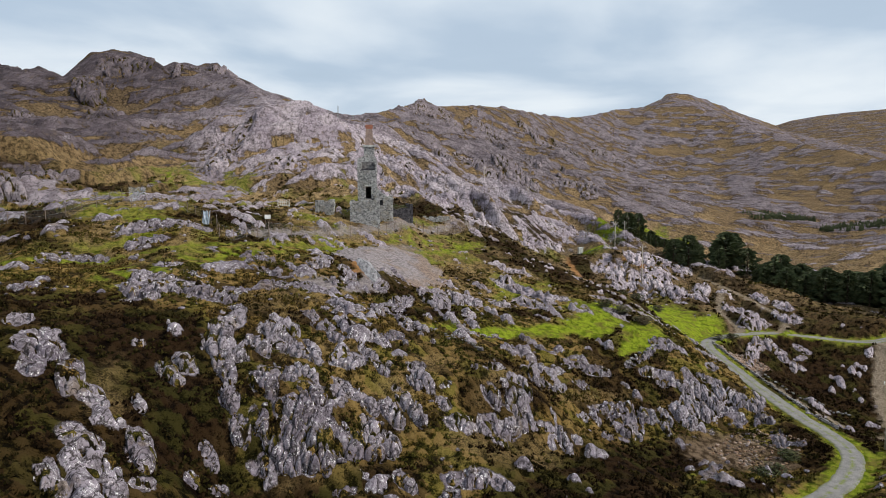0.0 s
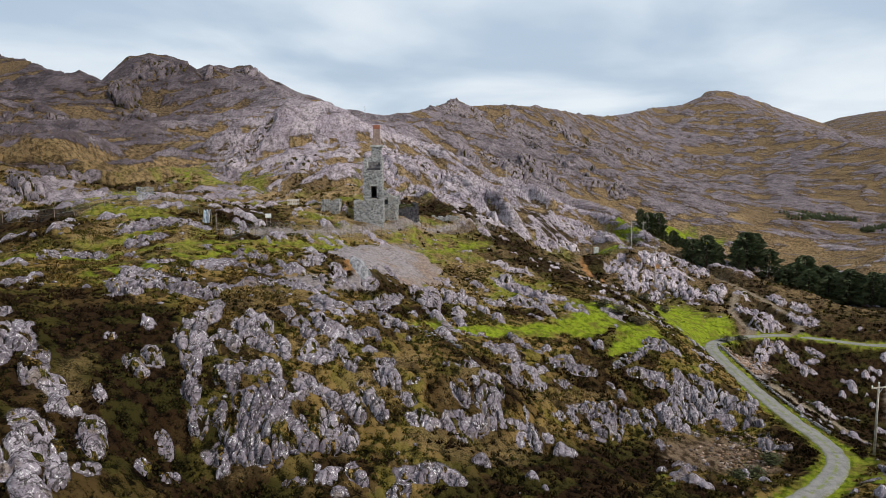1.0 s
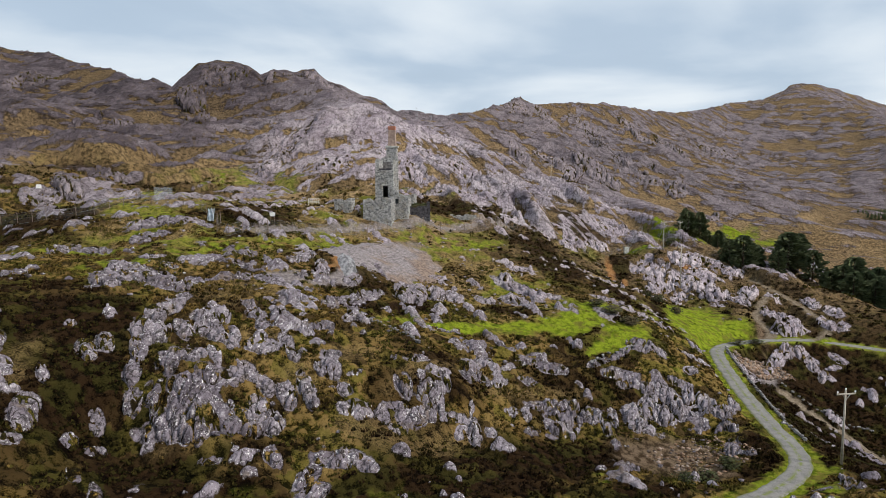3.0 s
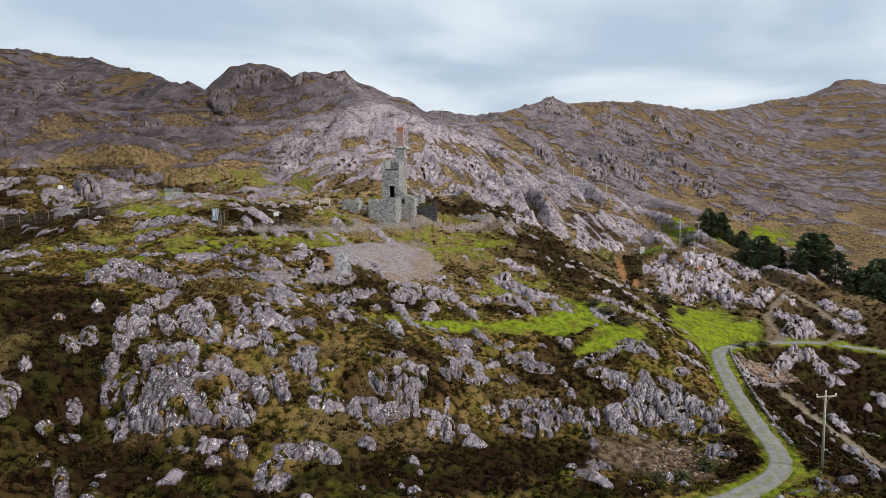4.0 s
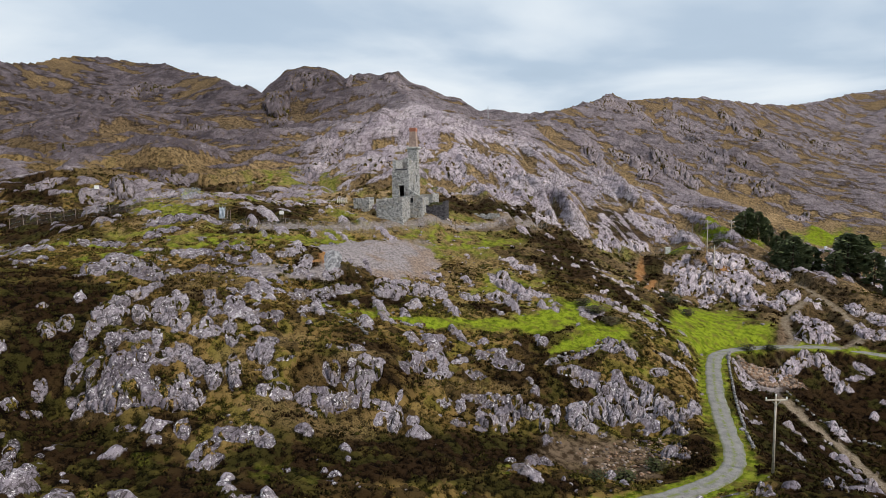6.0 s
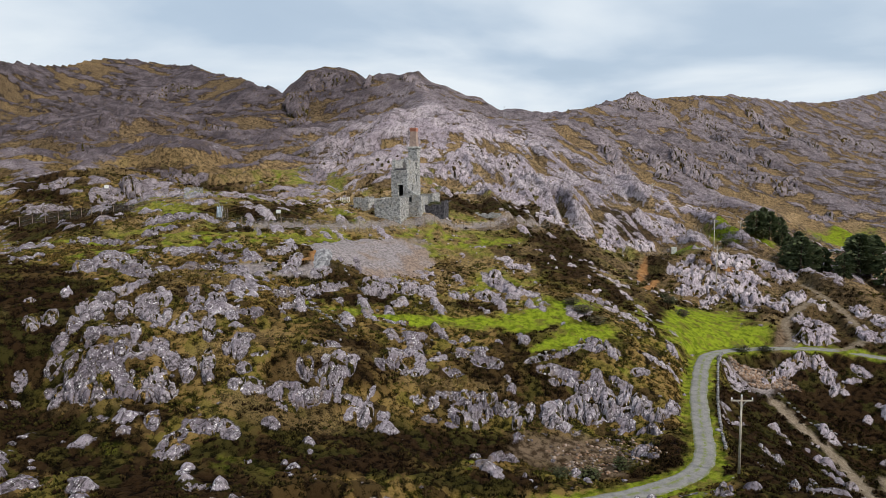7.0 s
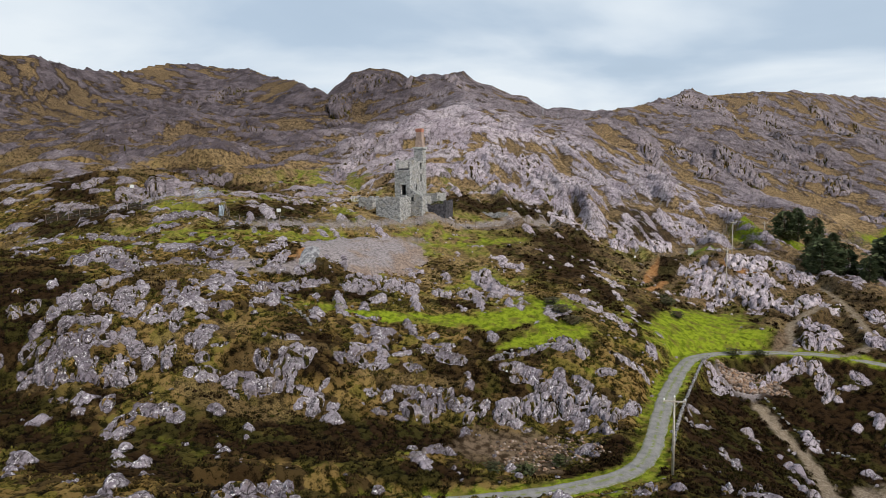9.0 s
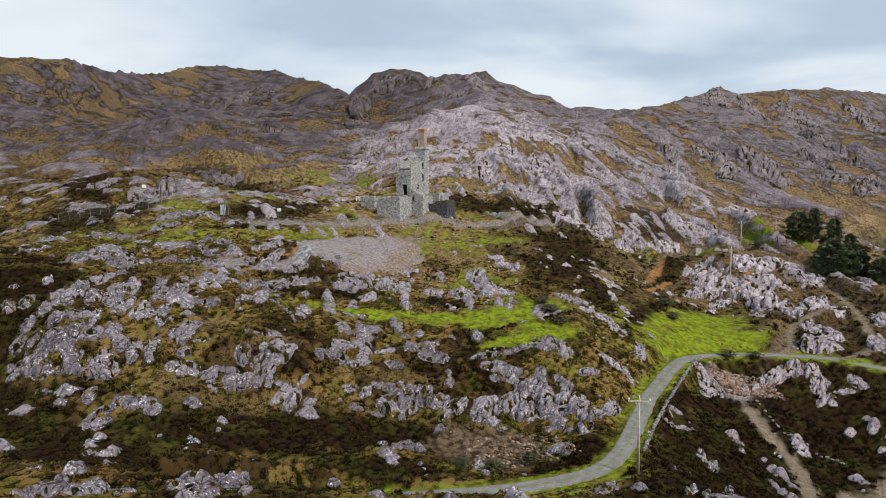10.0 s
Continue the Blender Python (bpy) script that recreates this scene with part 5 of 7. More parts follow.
    heath = np.maximum(heath, 0.8 * ease(48, 66, x) * (1 - ease(225, 260, y)) * ease(142, 156, y) * ease(-0.2, 0.25, billow(x / 9, y / 9, 3, 66)))
    # round the mine the turf is grazed and greener
    turf = ease(102 - 22 * ease(-15, -40, x), 122 - 22 * ease(-15, -40, x), y) * (1 - ease(195, 225, y)) * ease(-100, -75, x) * (1 - ease(28, 46, x))
    heath = heath * (1 - 0.25 * turf)
    green = np.maximum(green, 0.48 * turf * (1 - patch(x, y, HEATH, 0.4, 56)) * ease(0.0, 0.5, billow(x / 9, y / 9, 5, 67)))
    bush = 1 - patch(x, y, HEATH, 0.4, 56)
    turf = turf * bush
    straw = np.maximum(straw, np.maximum(0.90 * turf * ease(-0.5, 0.25, billow(x / 7, y / 7, 4, 68)), 0.42 * hill + 0.12 * ease(380, 520, y)))
    heath = np.maximum(heath, 0.9 * ease(0, 12, x) * (1 - ease(40, 52, x)) * ease(136, 148, y) * (1 - ease(190, 205, y)) * ease(-0.5, 0.1, billow(x / 9, y / 9, 3, 72)))
    # the high ground and the west are brown with old heather
    high_ground = hill * np.maximum(ease(400, 600, y + 0.3 * np.abs(x)), ease(70, 150, -x))
    straw = np.maximum(straw * (1 - 0.35 * high_ground), patch(x, y, STRAW, 0.7, 53) * (0.55 + 0.4 * hill))
    heath = np.maximum(heath, high_ground * (0.55 + 0.4 * ease(60, 160, -x)) * ease(-0.7, 0.1, billow(x / 30, y / 30, 3, 69)))
    far, _ = beside(x, y, WAYS[0][0])
    rag = 0.5 * billow(x / 1.7, y / 1.7, 3, 70)
    green = np.maximum(green, (1 - ease(1.9, 3.0, far + 1.6 * rag)) * 0.8)
    footfar, _ = beside(x, y, FOOT)
    green = np.maximum(green, (1 - ease(0.5, 1.7, footfar + rag)) * 0.6)
    # old heather keeps the peaty hollows to itself
    peat = patch(x, y, PEAT, 0.35, 58)
    heath, straw = np.maximum(heath, 0.95 * peat), straw * (1 - 0.9 * peat)
    green = np.maximum(green * (1 - 0.8 * peat), patch(x, y, FIELD, 0.25, 50) * (1 - 0.5 * peat))
    scree, ochre = patch(x, y, SCREE, 0.3, 71), patch(x, y, ORANGE, 0.3, 74)
    dirt, gravel = patch(x, y, DIRT, 0.35, 77), patch(x, y, GRAVEL, 0.3, 80)
    far, _ = beside(x, y, spline(YARD, 4))
    scree = np.maximum(scree, 0.75 * (1 - ease(0.6, 2.4, far + 2.2 * rag)))
    for line, half in GULLY:
        far, _ = beside(x, y, line)
        gravel = np.maximum(gravel, 1 - ease(half * 0.5, half * 1.3, far + 1.4 * rag))
    for line, half, soft in WAYS[1:]:
        far, _ = beside(x, y, line)
        gravel = np.maximum(gravel, 0.85 * (1 - ease(half * 0.5, half + 0.5, far + 1.5 * rag)))
    loose = np.maximum(np.maximum(scree, ochre), np.maximum(dirt, gravel))
    rock = rock * (1 - 0.85 * np.maximum(loose, green * 0.8))
    green = green * (1 - loose)
    near = 1 - ease(1900, 2300, r)
    rock, heath, straw = rock * near + 0.42 * (1 - near), heath * near + 0.3 * (1 - near), straw * near + 0.35 * (1 - near)
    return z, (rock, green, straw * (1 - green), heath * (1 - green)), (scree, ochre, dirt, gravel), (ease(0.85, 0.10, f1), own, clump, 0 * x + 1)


def ground_at(x, y):
    return float(dress(np.array([float(x)]), np.array([float(y)]), False)[0])


def grid_mesh(name, x, y, z, wrap=False):
    """A mesh over a grid of places, row by row."""
    rows, cols = x.shape
    me = bpy.data.meshes.new(name)
    me.vertices.add(rows * cols)
    me.vertices.foreach_set("co", np.stack([x, y, z], -1).astype(np.float32).ravel())
    i = np.arange(rows * cols).reshape(rows, cols)
    j = np.roll(i, -1, 1) if wrap else i[:, 1:]
    i = i if wrap else i[:, :-1]
    quads = np.stack([i[:-1], j[:-1], j[1:], i[1:]], -1).reshape(-1, 4)
    me.loops.add(quads.size)
    me.loops.foreach_set("vertex_index", quads.astype(np.int32).ravel())
    me.polygons.add(len(quads))
    me.polygons.foreach_set("loop_start", np.arange(0, quads.size, 4, dtype=np.int32))
    me.polygons.foreach_set("use_smooth", np.ones(len(quads), dtype=bool))
    me.update(calc_edges=True)
    return me


def paint(me, name, values):
    layer = me.attributes.new(name, "FLOAT_COLOR", "POINT")
    layer.data.foreach_set("color", np.stack([np.clip(v, 0, 1) for v in values], -1).astype(np.float32).ravel())


# one sheet from underfoot to the horizon, finer where it lies nearer
STEP = 0.108
turns = np.radians(np.concatenate([np.arange(-74, 52, STEP), np.arange(52, 286, 4.0)]))
reach = np.concatenate([[0.5], np.geomspace(4, 30, 14)[:-1], np.geomspace(30, 400, 540)[:-1], np.geomspace(400, 2300, 250)[:-1], np.geomspace(2300, 4700, 14)])
gx = HUB[0] + reach[:, None] * np.sin(turns)[None]
gy = HUB[1] + reach[:, None] * np.cos(turns)[None]
gz, cover_a, cover_b, tussocks = dress(gx, gy)
ground_mesh = grid_mesh("ground", gx, gy, gz, wrap=True)
paint(ground_mesh, "cover", cover_a)
paint(ground_mesh, "cover_loose", cover_b)
# tussock height, from which the plants' painted top light and base shade come
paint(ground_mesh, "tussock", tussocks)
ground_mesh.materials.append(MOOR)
tagged(new("ground", ground_mesh), "rough moorland of heather, straw grass and bare rock", "ground", kind="structure")
del gx, gy, gz, cover_a, cover_b, tussocks


def ribbon(name, line, half, lift, label):
    """A worn lane laid on its bed, with a slight crown and wandering edges."""
    p = spline(line, 0.6)
    d = np.gradient(p[:, :2], axis=0)
    d /= np.linalg.norm(d, axis=1)[:, None]
    side = np.stack([d[:, 1], -d[:, 0]], -1)
    s = np.linspace(-1, 1, 15)
    n = np.arange(len(p)) * 0.6
    wander = np.stack([0.16 * billow(n / 2.3, n * 0 + 3.1, 3, 31), 0.16 * billow(n / 2.3, n * 0 + 9.7, 3, 33)], -1)
    w = half * s[None] + np.where(s[None] < 0, wander[:, :1], wander[:, 1:]) * np.abs(s[None]) ** 2
    x = p[:, :1] + side[:, :1] * w
    y = p[:, 1:2] + side[:, 1:] * w
    z = p[:, 2:3] + lift - 0.05 * s[None] ** 2 - 0.12 * (np.abs(s[None]) > 0.99) + 0 * x
    me = grid_mesh(name, x, y, z)
    one = np.ones_like(x)
    paint(me, "lane", (one * np.exp(-(s[None] / 0.16) ** 2), one * ease(0.62, 0.95, np.abs(s))[None], one * 0, one))
    me.materials.append(TARMAC)
    return tagged(new(name, me), label, "road", kind="structure")


ribbon("road", ROAD, 1.42, 0.05, "narrow worn tarmac lane with a grassy middle")

# ---- outcrops of bedrock ----
def outcrop(x, y, ux, uy, vx, vy, tall, seed):
    """A whaleback of glacier-worn bedrock: rounded ribs parted by joints, steep on the downhill side."""
    ux, uy, vx, vy = (1.12 * q for q in (ux, uy, vx, vy))
    tall = 0.80 * tall
    ru, rv = math.hypot(ux, uy), math.hypot(vx, vy)
    wide = math.sqrt(ru * rv)
    cell = max(0.09, 0.0016 * math.hypot(x - 35, y))
    nu, nv = min(64, max(12, int(2 * ru / cell))), min(64, max(12, int(2 * rv / cell)))
    u, v = np.meshgrid(np.linspace(-1, 1, nu), np.linspace(-1, 1, nv))
    # square to disc, so that the rim is round
    du, dv = u * np.sqrt(1 - v ** 2 / 2), v * np.sqrt(1 - u ** 2 / 2)
    px, py = x + du * ux + dv * vx, y + du * uy + dv * vy
    base = dress(px, py, False)
    e = 1.5
    fall = -np.array([ground_lay(x + e, y) - ground_lay(x - e, y), ground_lay(x, y + e) - ground_lay(x, y - e)]) / (2 * e)
    steep = np.linalg.norm(fall) + 1e-6
    fall = fall / steep
    down = ((px - x) * fall[0] + (py - y) * fall[1]) / max(wide, 0.3)
    s = 0.52 + 0.26 * min(wide, 13)
    wob = 0.22 * grain(px / (1.3 * s), py / (1.3 * s), 41) + 0.06 * grain(px / 0.45, py / 0.45, 42)
    ca, sa = math.cos(0.22), math.sin(0.22)
    across, along = px * ca - py * sa, px * sa + py * ca
    dome_like = min(1.0, max(0.0, (wide - 1.6) / 1.4))
    f1, f2, own = cells(across / ((0.92 + 0.35 * dome_like) * s) + wob, along / ((2.5 - 0.9 * dome_like) * s) + wob, 17)
    g1, g2, own2 = cells(across / (0.42 * s) + wob, along / (1.3 * s) - wob, 23)
    rag = 0.16 * billow(px / (0.5 * wide + 0.4), py / (0.5 * wide + 0.4), 3, seed) + 0.14 * (own - 0.5)
    rho = np.maximum(np.hypot(du, dv) + rag, 0)
    dome = np.where(rho < 1, (1 - np.clip(rho, 0, 1) ** 2.6) ** 0.62, -1.2 * (rho - 1))
    inner = np.clip(dome * 2.2, 0, 1)
    crack = 1 - ease(0.02, 0.24, f2 - f1)
    slit = 1 - ease(0.0, 0.20, g2 - g1)
    step = 0.26 * s * (own - 0.5) + 0.05 * s * (own2 - 0.5)
    rib = 0.75 * s * (0.42 - f1 ** 2) + 0.10 * s * (0.4 - g1)
    crease = 0.09 * grain(across / 0.33, along / 1.7, 3) + 0.06 * grain(px / 0.28, py / 0.36, 4)
    body = tall * dome * np.clip(0.85 + 0.40 * down, 0.5, 1.35)
    z = base - 0.12 + body + (rib + step + crease * min(1.0, s)) * inner - (0.55 * s * crack + 0.10 * s * slit) * np.clip(dome * 2, 0.1, 1)
    z -= 0.7 * (np.maximum(np.abs(u), np.abs(v)) > 0.985)
    # the nose is pushed out downhill, so that its face stands steep
    push = 0.35 * tall * inner * np.clip(down + 0.3, 0, 1) * (0.6 + 0.8 * own)
    me = grid_mesh("rock_outcrop", px - x + push * fall[0], py - y + push * fall[1], z - base.min())
    # dark plants fill the cracks, doubling as painted shade of the gaps
    soil_shade = np.maximum(0.70 * crack ** 1.5, 1 - ease(0.0, 0.14, dome))
    soil_shade = np.maximum(soil_shade, ease(0.30, 0.46, billow(px / 1.7, py / 1.7, 3, 77) - 0.25 * down) * 0.9)
    soil_shade = np.maximum(soil_shade, 0.85 * patch(px, py, PEAT) * (1 - ease(80, 100, py)) * ease(0.0, 0.4, billow(px / 0.9, py / 0.9, 3, 78)))
    paint(me, "soil_shade", (soil_shade, soil_shade, soil_shade, soil_shade))
    me.materials.append(ROCK)
    ob = new("rock_outcrop", me)
    ob.location = (x, y, base.min())
    big = "large ribbed" if wide > 2.2 else "small rounded"
    return tagged(ob, big + " outcrop of lilac-grey bedrock spotted with pale lichen", "rock outcrop", "bedrock outcrops")


def ground_lay(x, y):
    return float(lay(np.array([float(x)]), np.array([float(y)]))[0])


for i, row in enumerate(OUTCROPS):
    outcrop(*row, seed=100 + i)

# ---- things ----
def part(name, bm, material, parent=None, label="", smooth=False):
    """Links a bmesh as one mesh object, under its thing or part."""
    me = bpy.data.meshes.new(name)
    bm.to_mesh(me)
    bm.free()
    me.materials.append(material)
    if smooth:
        me.polygons.foreach_set("use_smooth", np.ones(len(me.polygons), dtype=bool))
    ob = new(name, me)
    if parent:
        ob.parent = parent
    if label:
        tagged(ob, label)
    return ob


def thing(name, x, y, z, turn, label, category, group=""):
    ob = new(name)
    ob.matrix_basis = pose(x, y, z, 0, 0, turn)
    ob.empty_display_size = 0.2
    return tagged(ob, label, category, group)


def box(bm, x0, x1, y0, y1, z0, z1, jig=0.0, rnd=random):
    v = [bm.verts.new((x + rnd.uniform(-jig, jig), y + rnd.uniform(-jig, jig), z + rnd.uniform(-jig, jig))) for z in (z0, z1) for y in (y0, y1) for x in (x0, x1)]
    for f in ((0, 2, 3, 1), (4, 5, 7, 6), (0, 1, 5, 4), (2, 6, 7, 3), (0, 4, 6, 2), (1, 3, 7, 5)):
        bm.faces.new([v[i] for i in f])


def rod(bm, a, b, r0, r1=None, sides=8):
    """A tapered round bar from a to b."""
    a, b = Vector(a), Vector(b)
    m = (b - a).to_track_quat("Z", "Y").to_matrix()
    r1 = r0 if r1 is None else r1
    rings = [[bm.verts.new(p + m @ Vector((r * math.cos(q), r * math.sin(q), 0))) for q in (2 * math.pi * i / sides for i in range(sides))] for p, r in ((a, r0), (b, r1))]
    for i in range(sides):
        bm.faces.new((rings[0][i], rings[0][(i + 1) % sides], rings[1][(i + 1) % sides], rings[1][i]))
    bm.faces.new(rings[0][::-1])
    bm.faces.new(rings[1])


def rubble(bm, axis, at, a0, a1, z0, z1, thick, holes=(), rag=0.0, slope=0.0, seed=1):
    """A wall of coursed rubble: stones in courses, each a little proud or shy, left out in the openings and along the broken top.
    axis x: it runs along x with its outer face at y = at; axis y: along y with its outer face at x = at. slope: how far the top falls along it."""
    rnd = random.Random(seed)
    z = z0
    while z < z1 - 0.05:
        h = rnd.uniform(0.16, 0.27)
        zz = z + h / 2
        ends = [a0]
        for p, q, r, s in sorted(holes):
            if r < zz < s:
                ends += [p, q]
        ends.append(a1)
        for lo_a, hi_a in zip(ends[::2], ends[1::2]):
            a = lo_a
            while a < hi_a - 0.02:
                w = min(rnd.uniform(0.22, 0.56), hi_a - a)
                if hi_a - a - w < 0.2:
                    w = hi_a - a
                mid = a + w / 2
                top = z1 - slope * (mid - a0) / (a1 - a0) - rag * (0.5 + 0.5 * math.sin(mid * 2.1 + seed) * math.cos(mid * 0.9 + seed * 2)) - rag * 0.3 * rnd.random()
                if zz < top:
                    o = rnd.uniform(-0.06, 0.06)
                    i = 1 if thick > 0 else -1
                    lo, hi = sorted((at - o * i, at + thick))
                    if axis == "x":
                        box(bm, a + .012, a + w - .012, lo, hi, z + .012, z + h - .004, 0.012, rnd)
                    else:
                        box(bm, lo, hi, a + .012, a + w - .012, z + .012, z + h - .004, 0.012, rnd)
                a += w
        z += h


# the engine house, roofless, with its chimney at the back
house = thing("engine_house", -16.8, 150.3, 0, 6.0, "tall roofless grey stone mine engine house with a brick-topped chimney", "ruin")
bm = bmesh.new(); rubble(bm, "x", 0, -2.55, 1.75, 50.0, 62.3, 0.9, [(-0.75, 0.5, 55.7, 58.5), (-0.2, 0.15, 60.4, 60.8)], 0.25, seed=2); part("front_wall", bm, MASONRY, house)
bm = bmesh.new(); rubble(bm, "y", -2.55, 0.9, 9.6, 50.0, 64.9, 0.8, [], 0.8, seed=3); part("side_wall", bm, MASONRY, house)
bm = bmesh.new(); rubble(bm, "y", 1.75, 0.0, 9.6, 50.0, 64.9, -0.35, [(6.7, 8.0, 62.4, 64.0), (6.7, 8.0, 59.2, 61.0), (3.6, 4.7, 57.2, 58.4), (4.4, 5.9, 54.2, 55.6)], 0.7, seed=4); part("side_wall", bm, MASONRY, house)
bm = bmesh.new(); rubble(bm, "x", 9.6, -2.55, 1.75, 50.0, 65.6, -0.8, [], 0.5, seed=5); part("rear_wall", bm, MASONRY, house)
# darker stone than the other walls: shade of the recess put into colour
bm = bmesh.new(); box(bm, -1.72, 1.38, 6.6, 7.1, 62.0, 64.2, 0.04); part("cross_wall", bm, DRYSTONE, house, "inner wall in darker stone for the shade of the recess")
# added dark strip, no real beam: the recess's dark foot line as colour
bm = bmesh.new(); box(bm, -1.72, 1.38, 0.25, 0.65, 62.05, 62.5, 0.02); part("beam", bm, SLATE, house, "dark strip drawn as the black foot line of the recess")
# dark panels behind the openings: interior shade as colour, no real boards
for y0, y1, z0, z1 in ((6.7, 8.0, 62.4, 64.0), (6.7, 8.0, 59.2, 61.0), (3.6, 4.7, 57.2, 58.4), (4.4, 5.9, 54.2, 55.6)):
    bm = bmesh.new(); box(bm, 1.47, 1.53, y0 - 0.1, y1 + 0.1, z0 - 0.1, z1 + 0.1); part("shutter", bm, PANE, house, "dark panel standing in for the shaded interior")
# the same dark panel for the shade inside the stair wing
bm = bmesh.new(); box(bm, 2.2, 3.2, -0.72, -0.66, 54.1, 55.5); part("shutter", bm, PANE, house, "dark panel standing in for the shaded interior")
bm = bmesh.new(); box(bm, -1.72, 1.38, 0.7, 9.0, 58.6, 58.9); box(bm, -1.72, 1.38, 0.7, 9.0, 55.3, 55.6); part("floor_beam", bm, SLATE, house)
bm = bmesh.new(); box(bm, -0.95, 0.7, -0.06, 0.4, 58.5, 58.8, 0.02); part("lintel", bm, ASHLAR, house)
bm = bmesh.new(); box(bm, -0.85, 0.6, -0.10, 0.5, 55.45, 55.68, 0.02); part("door_sill", bm, TIMBER, house)
bm = bmesh.new()
for f in range(4):
    a = [("x", 9.62, -1.2, 1.3, 0.6), ("x", 12.0, -1.2, 1.3, -0.6), ("y", -1.2, 9.7, 11.9, 0.6), ("y", 1.3, 9.7, 11.9, -0.6)][f]
    rubble(bm, a[0], a[1], a[2], a[3], 50.0, 67.8, a[4], seed=10 + f)
chimney = part("chimney", bm, MASONRY, house)
bm = bmesh.new(); box(bm, -1.45, 1.65, 9.4, 12.35, 67.8, 68.25, 0.02); part("string_course", bm, ASHLAR, chimney)
bm = bmesh.new()
for i in range(17):
    w = 0.98 - 0.012 * i
    box(bm, 0.1 - w, 0.1 + w, 10.85 - w, 10.85 + w, 68.25 + 0.23 * i, 68.25 + 0.23 * i + 0.215, 0.012)
part("brick_shaft", bm, BRICK, chimney, "weathered red brick shaft")
bm = bmesh.new()
for i in range(4):
    w = (0.80, 0.86, 0.90, 0.84)[i]
    box(bm, 0.1 - w, 0.1 + w, 10.85 - w, 10.85 + w, 72.16 + 0.24 * i, 72.16 + 0.24 * i + 0.225, 0.012)
part("chimney_cap", bm, CAPBRICK, chimney, "bright red brick cap")
bm = bmesh.new()
rubble(bm, "x", -7.8, -4.1, 2.3, 47.6, 55.8, 0.9, [], 0.5, seed=21)
rubble(bm, "y", 2.3, -7.8, 0.0, 47.6, 55.8, -0.9, [], 0.5, seed=22)
rubble(bm, "y", -4.1, -7.8, 0.0, 47.6, 55.6, 0.9, [], 0.6, seed=23)
box(bm, -3.6, 1.8, -7.2, 0.2, 54.2, 55.0, 0.05)
part("plinth", bm, MASONRY, house, "massive rubble plinth before the house")
bm = bmesh.new()
rubble(bm, "x", -1.2, 1.75, 3.2, 48.5, 58.1, 0.7, [(2.3, 3.1, 54.2, 55.4)], 0.2, slope=1.5, seed=41)
rubble(bm, "x", -1.1, 3.2, 5.4, 48.5, 56.6, 0.7, [], 0.15, slope=0.9, seed=43)
rubble(bm, "y", 5.4, -1.1, 5.0, 48.5, 55.7, -0.7, [(2.2, 3.0, 52.0, 54.2)], 0.3, seed=42)
part("stair_wing", bm, MASONRY, house)
bm = bmesh.new()
for p, q in (((1.7, 58.1), (2.5, 57.2)), ((2.5, 57.2), (3.4, 56.55)), ((3.4, 56.55), (4.4, 56.05)), ((4.4, 56.05), (5.5, 55.75))):
    rod(bm, (p[0], -1.05, p[1]), (q[0], -1.05, q[1]), 0.14, sides=6)
part("coping", bm, ASHLAR, house, "pale sweeping coping stones")
bm = bmesh.new()
rubble(bm, "x", 8.5, 1.75, 5.6, 50.0, 56.2, 0.7, [], 0.3, seed=51)
rubble(bm, "y", 5.6, 8.5, 15.4, 50.0, 56.2, -0.7, [(9.6, 10.4, 53.5, 55.3)], 0.3, seed=52)
part("rear_wing", bm, MASONRY, house)

ruin = thing("ruined_wall", -26.4, 147.2, 51.9, 4, "broken stump of grey rubble wall", "ruin")
bm = bmesh.new(); rubble(bm, "x", 0, -2.1, 2.0, 0, 4.0, 0.9, [], 0.7, seed=61); rubble(bm, "y", 2.0, 0.9, 3.6, 0, 3.8, -0.9, [], 0.9, seed=63); part("masonry", bm, MASONRY, ruin)
ruin = thing("ruined_wall", -3.2, 174.0, ground_at(-3.2, 174.0) - 0.3, 10, "low broken grey stone wall behind the terrace", "ruin")
bm = bmesh.new(); rubble(bm, "x", 0, -7, 5, 0, 1.7, 0.6, [], 0.5, seed=62); part("masonry", bm, MASONRY, ruin)


def heap(name, x, y, ux, uy, vx, vy, tall, material, label, category, seed, lumps):
    """A mound of loose stuff on the ground, with its crest towards the uphill side."""
    n = 72
    u, v = np.meshgrid(np.linspace(-1, 1, n), np.linspace(-1, 1, n))
    du, dv = u * np.sqrt(1 - v ** 2 / 2), v * np.sqrt(1 - u ** 2 / 2)
    px, py = x + du * ux + dv * vx, y + du * uy + dv * vy
    base = lay(px, py)
    rho = np.hypot(du, dv) + 0.10 * billow(px / 3, py / 3, 3, seed)
    runnel = 0.16 * np.abs(grain((px * 0.9 + py * 0.45) / 1.4, (py * 0.9 - px * 0.45) / 7.0, seed))
    z = base - 0.1 + tall * np.clip(1.15 * (1 - rho ** 2.2), -0.4, 1) - runnel + lumps * billow(px / 0.7, py / 0.7, 3, seed) - 0.8 * (np.maximum(np.abs(u), np.abs(v)) > 0.98)
    me = grid_mesh(name, px - x, py - y, z - base.min())
    me.materials.append(material)
    ob = new(name, me)
    ob.location = (x, y, base.min())
    return tagged(ob, label, category)


heap("spoil_tip", -9.5, 121.5, 9.0, 11.5, 5.2, -11.0, 1.5, SPOIL, "grey and brown fan of loose mine spoil below the track", "spoil heap", 5, 0.05)
heap("spoil_spur", -12.6, 107.0, 2.4, -6.2, 1.5, 1.3, 0.9, SPUR, "pale blue-grey spur of washed mine spoil", "spoil heap", 6, 0.10)

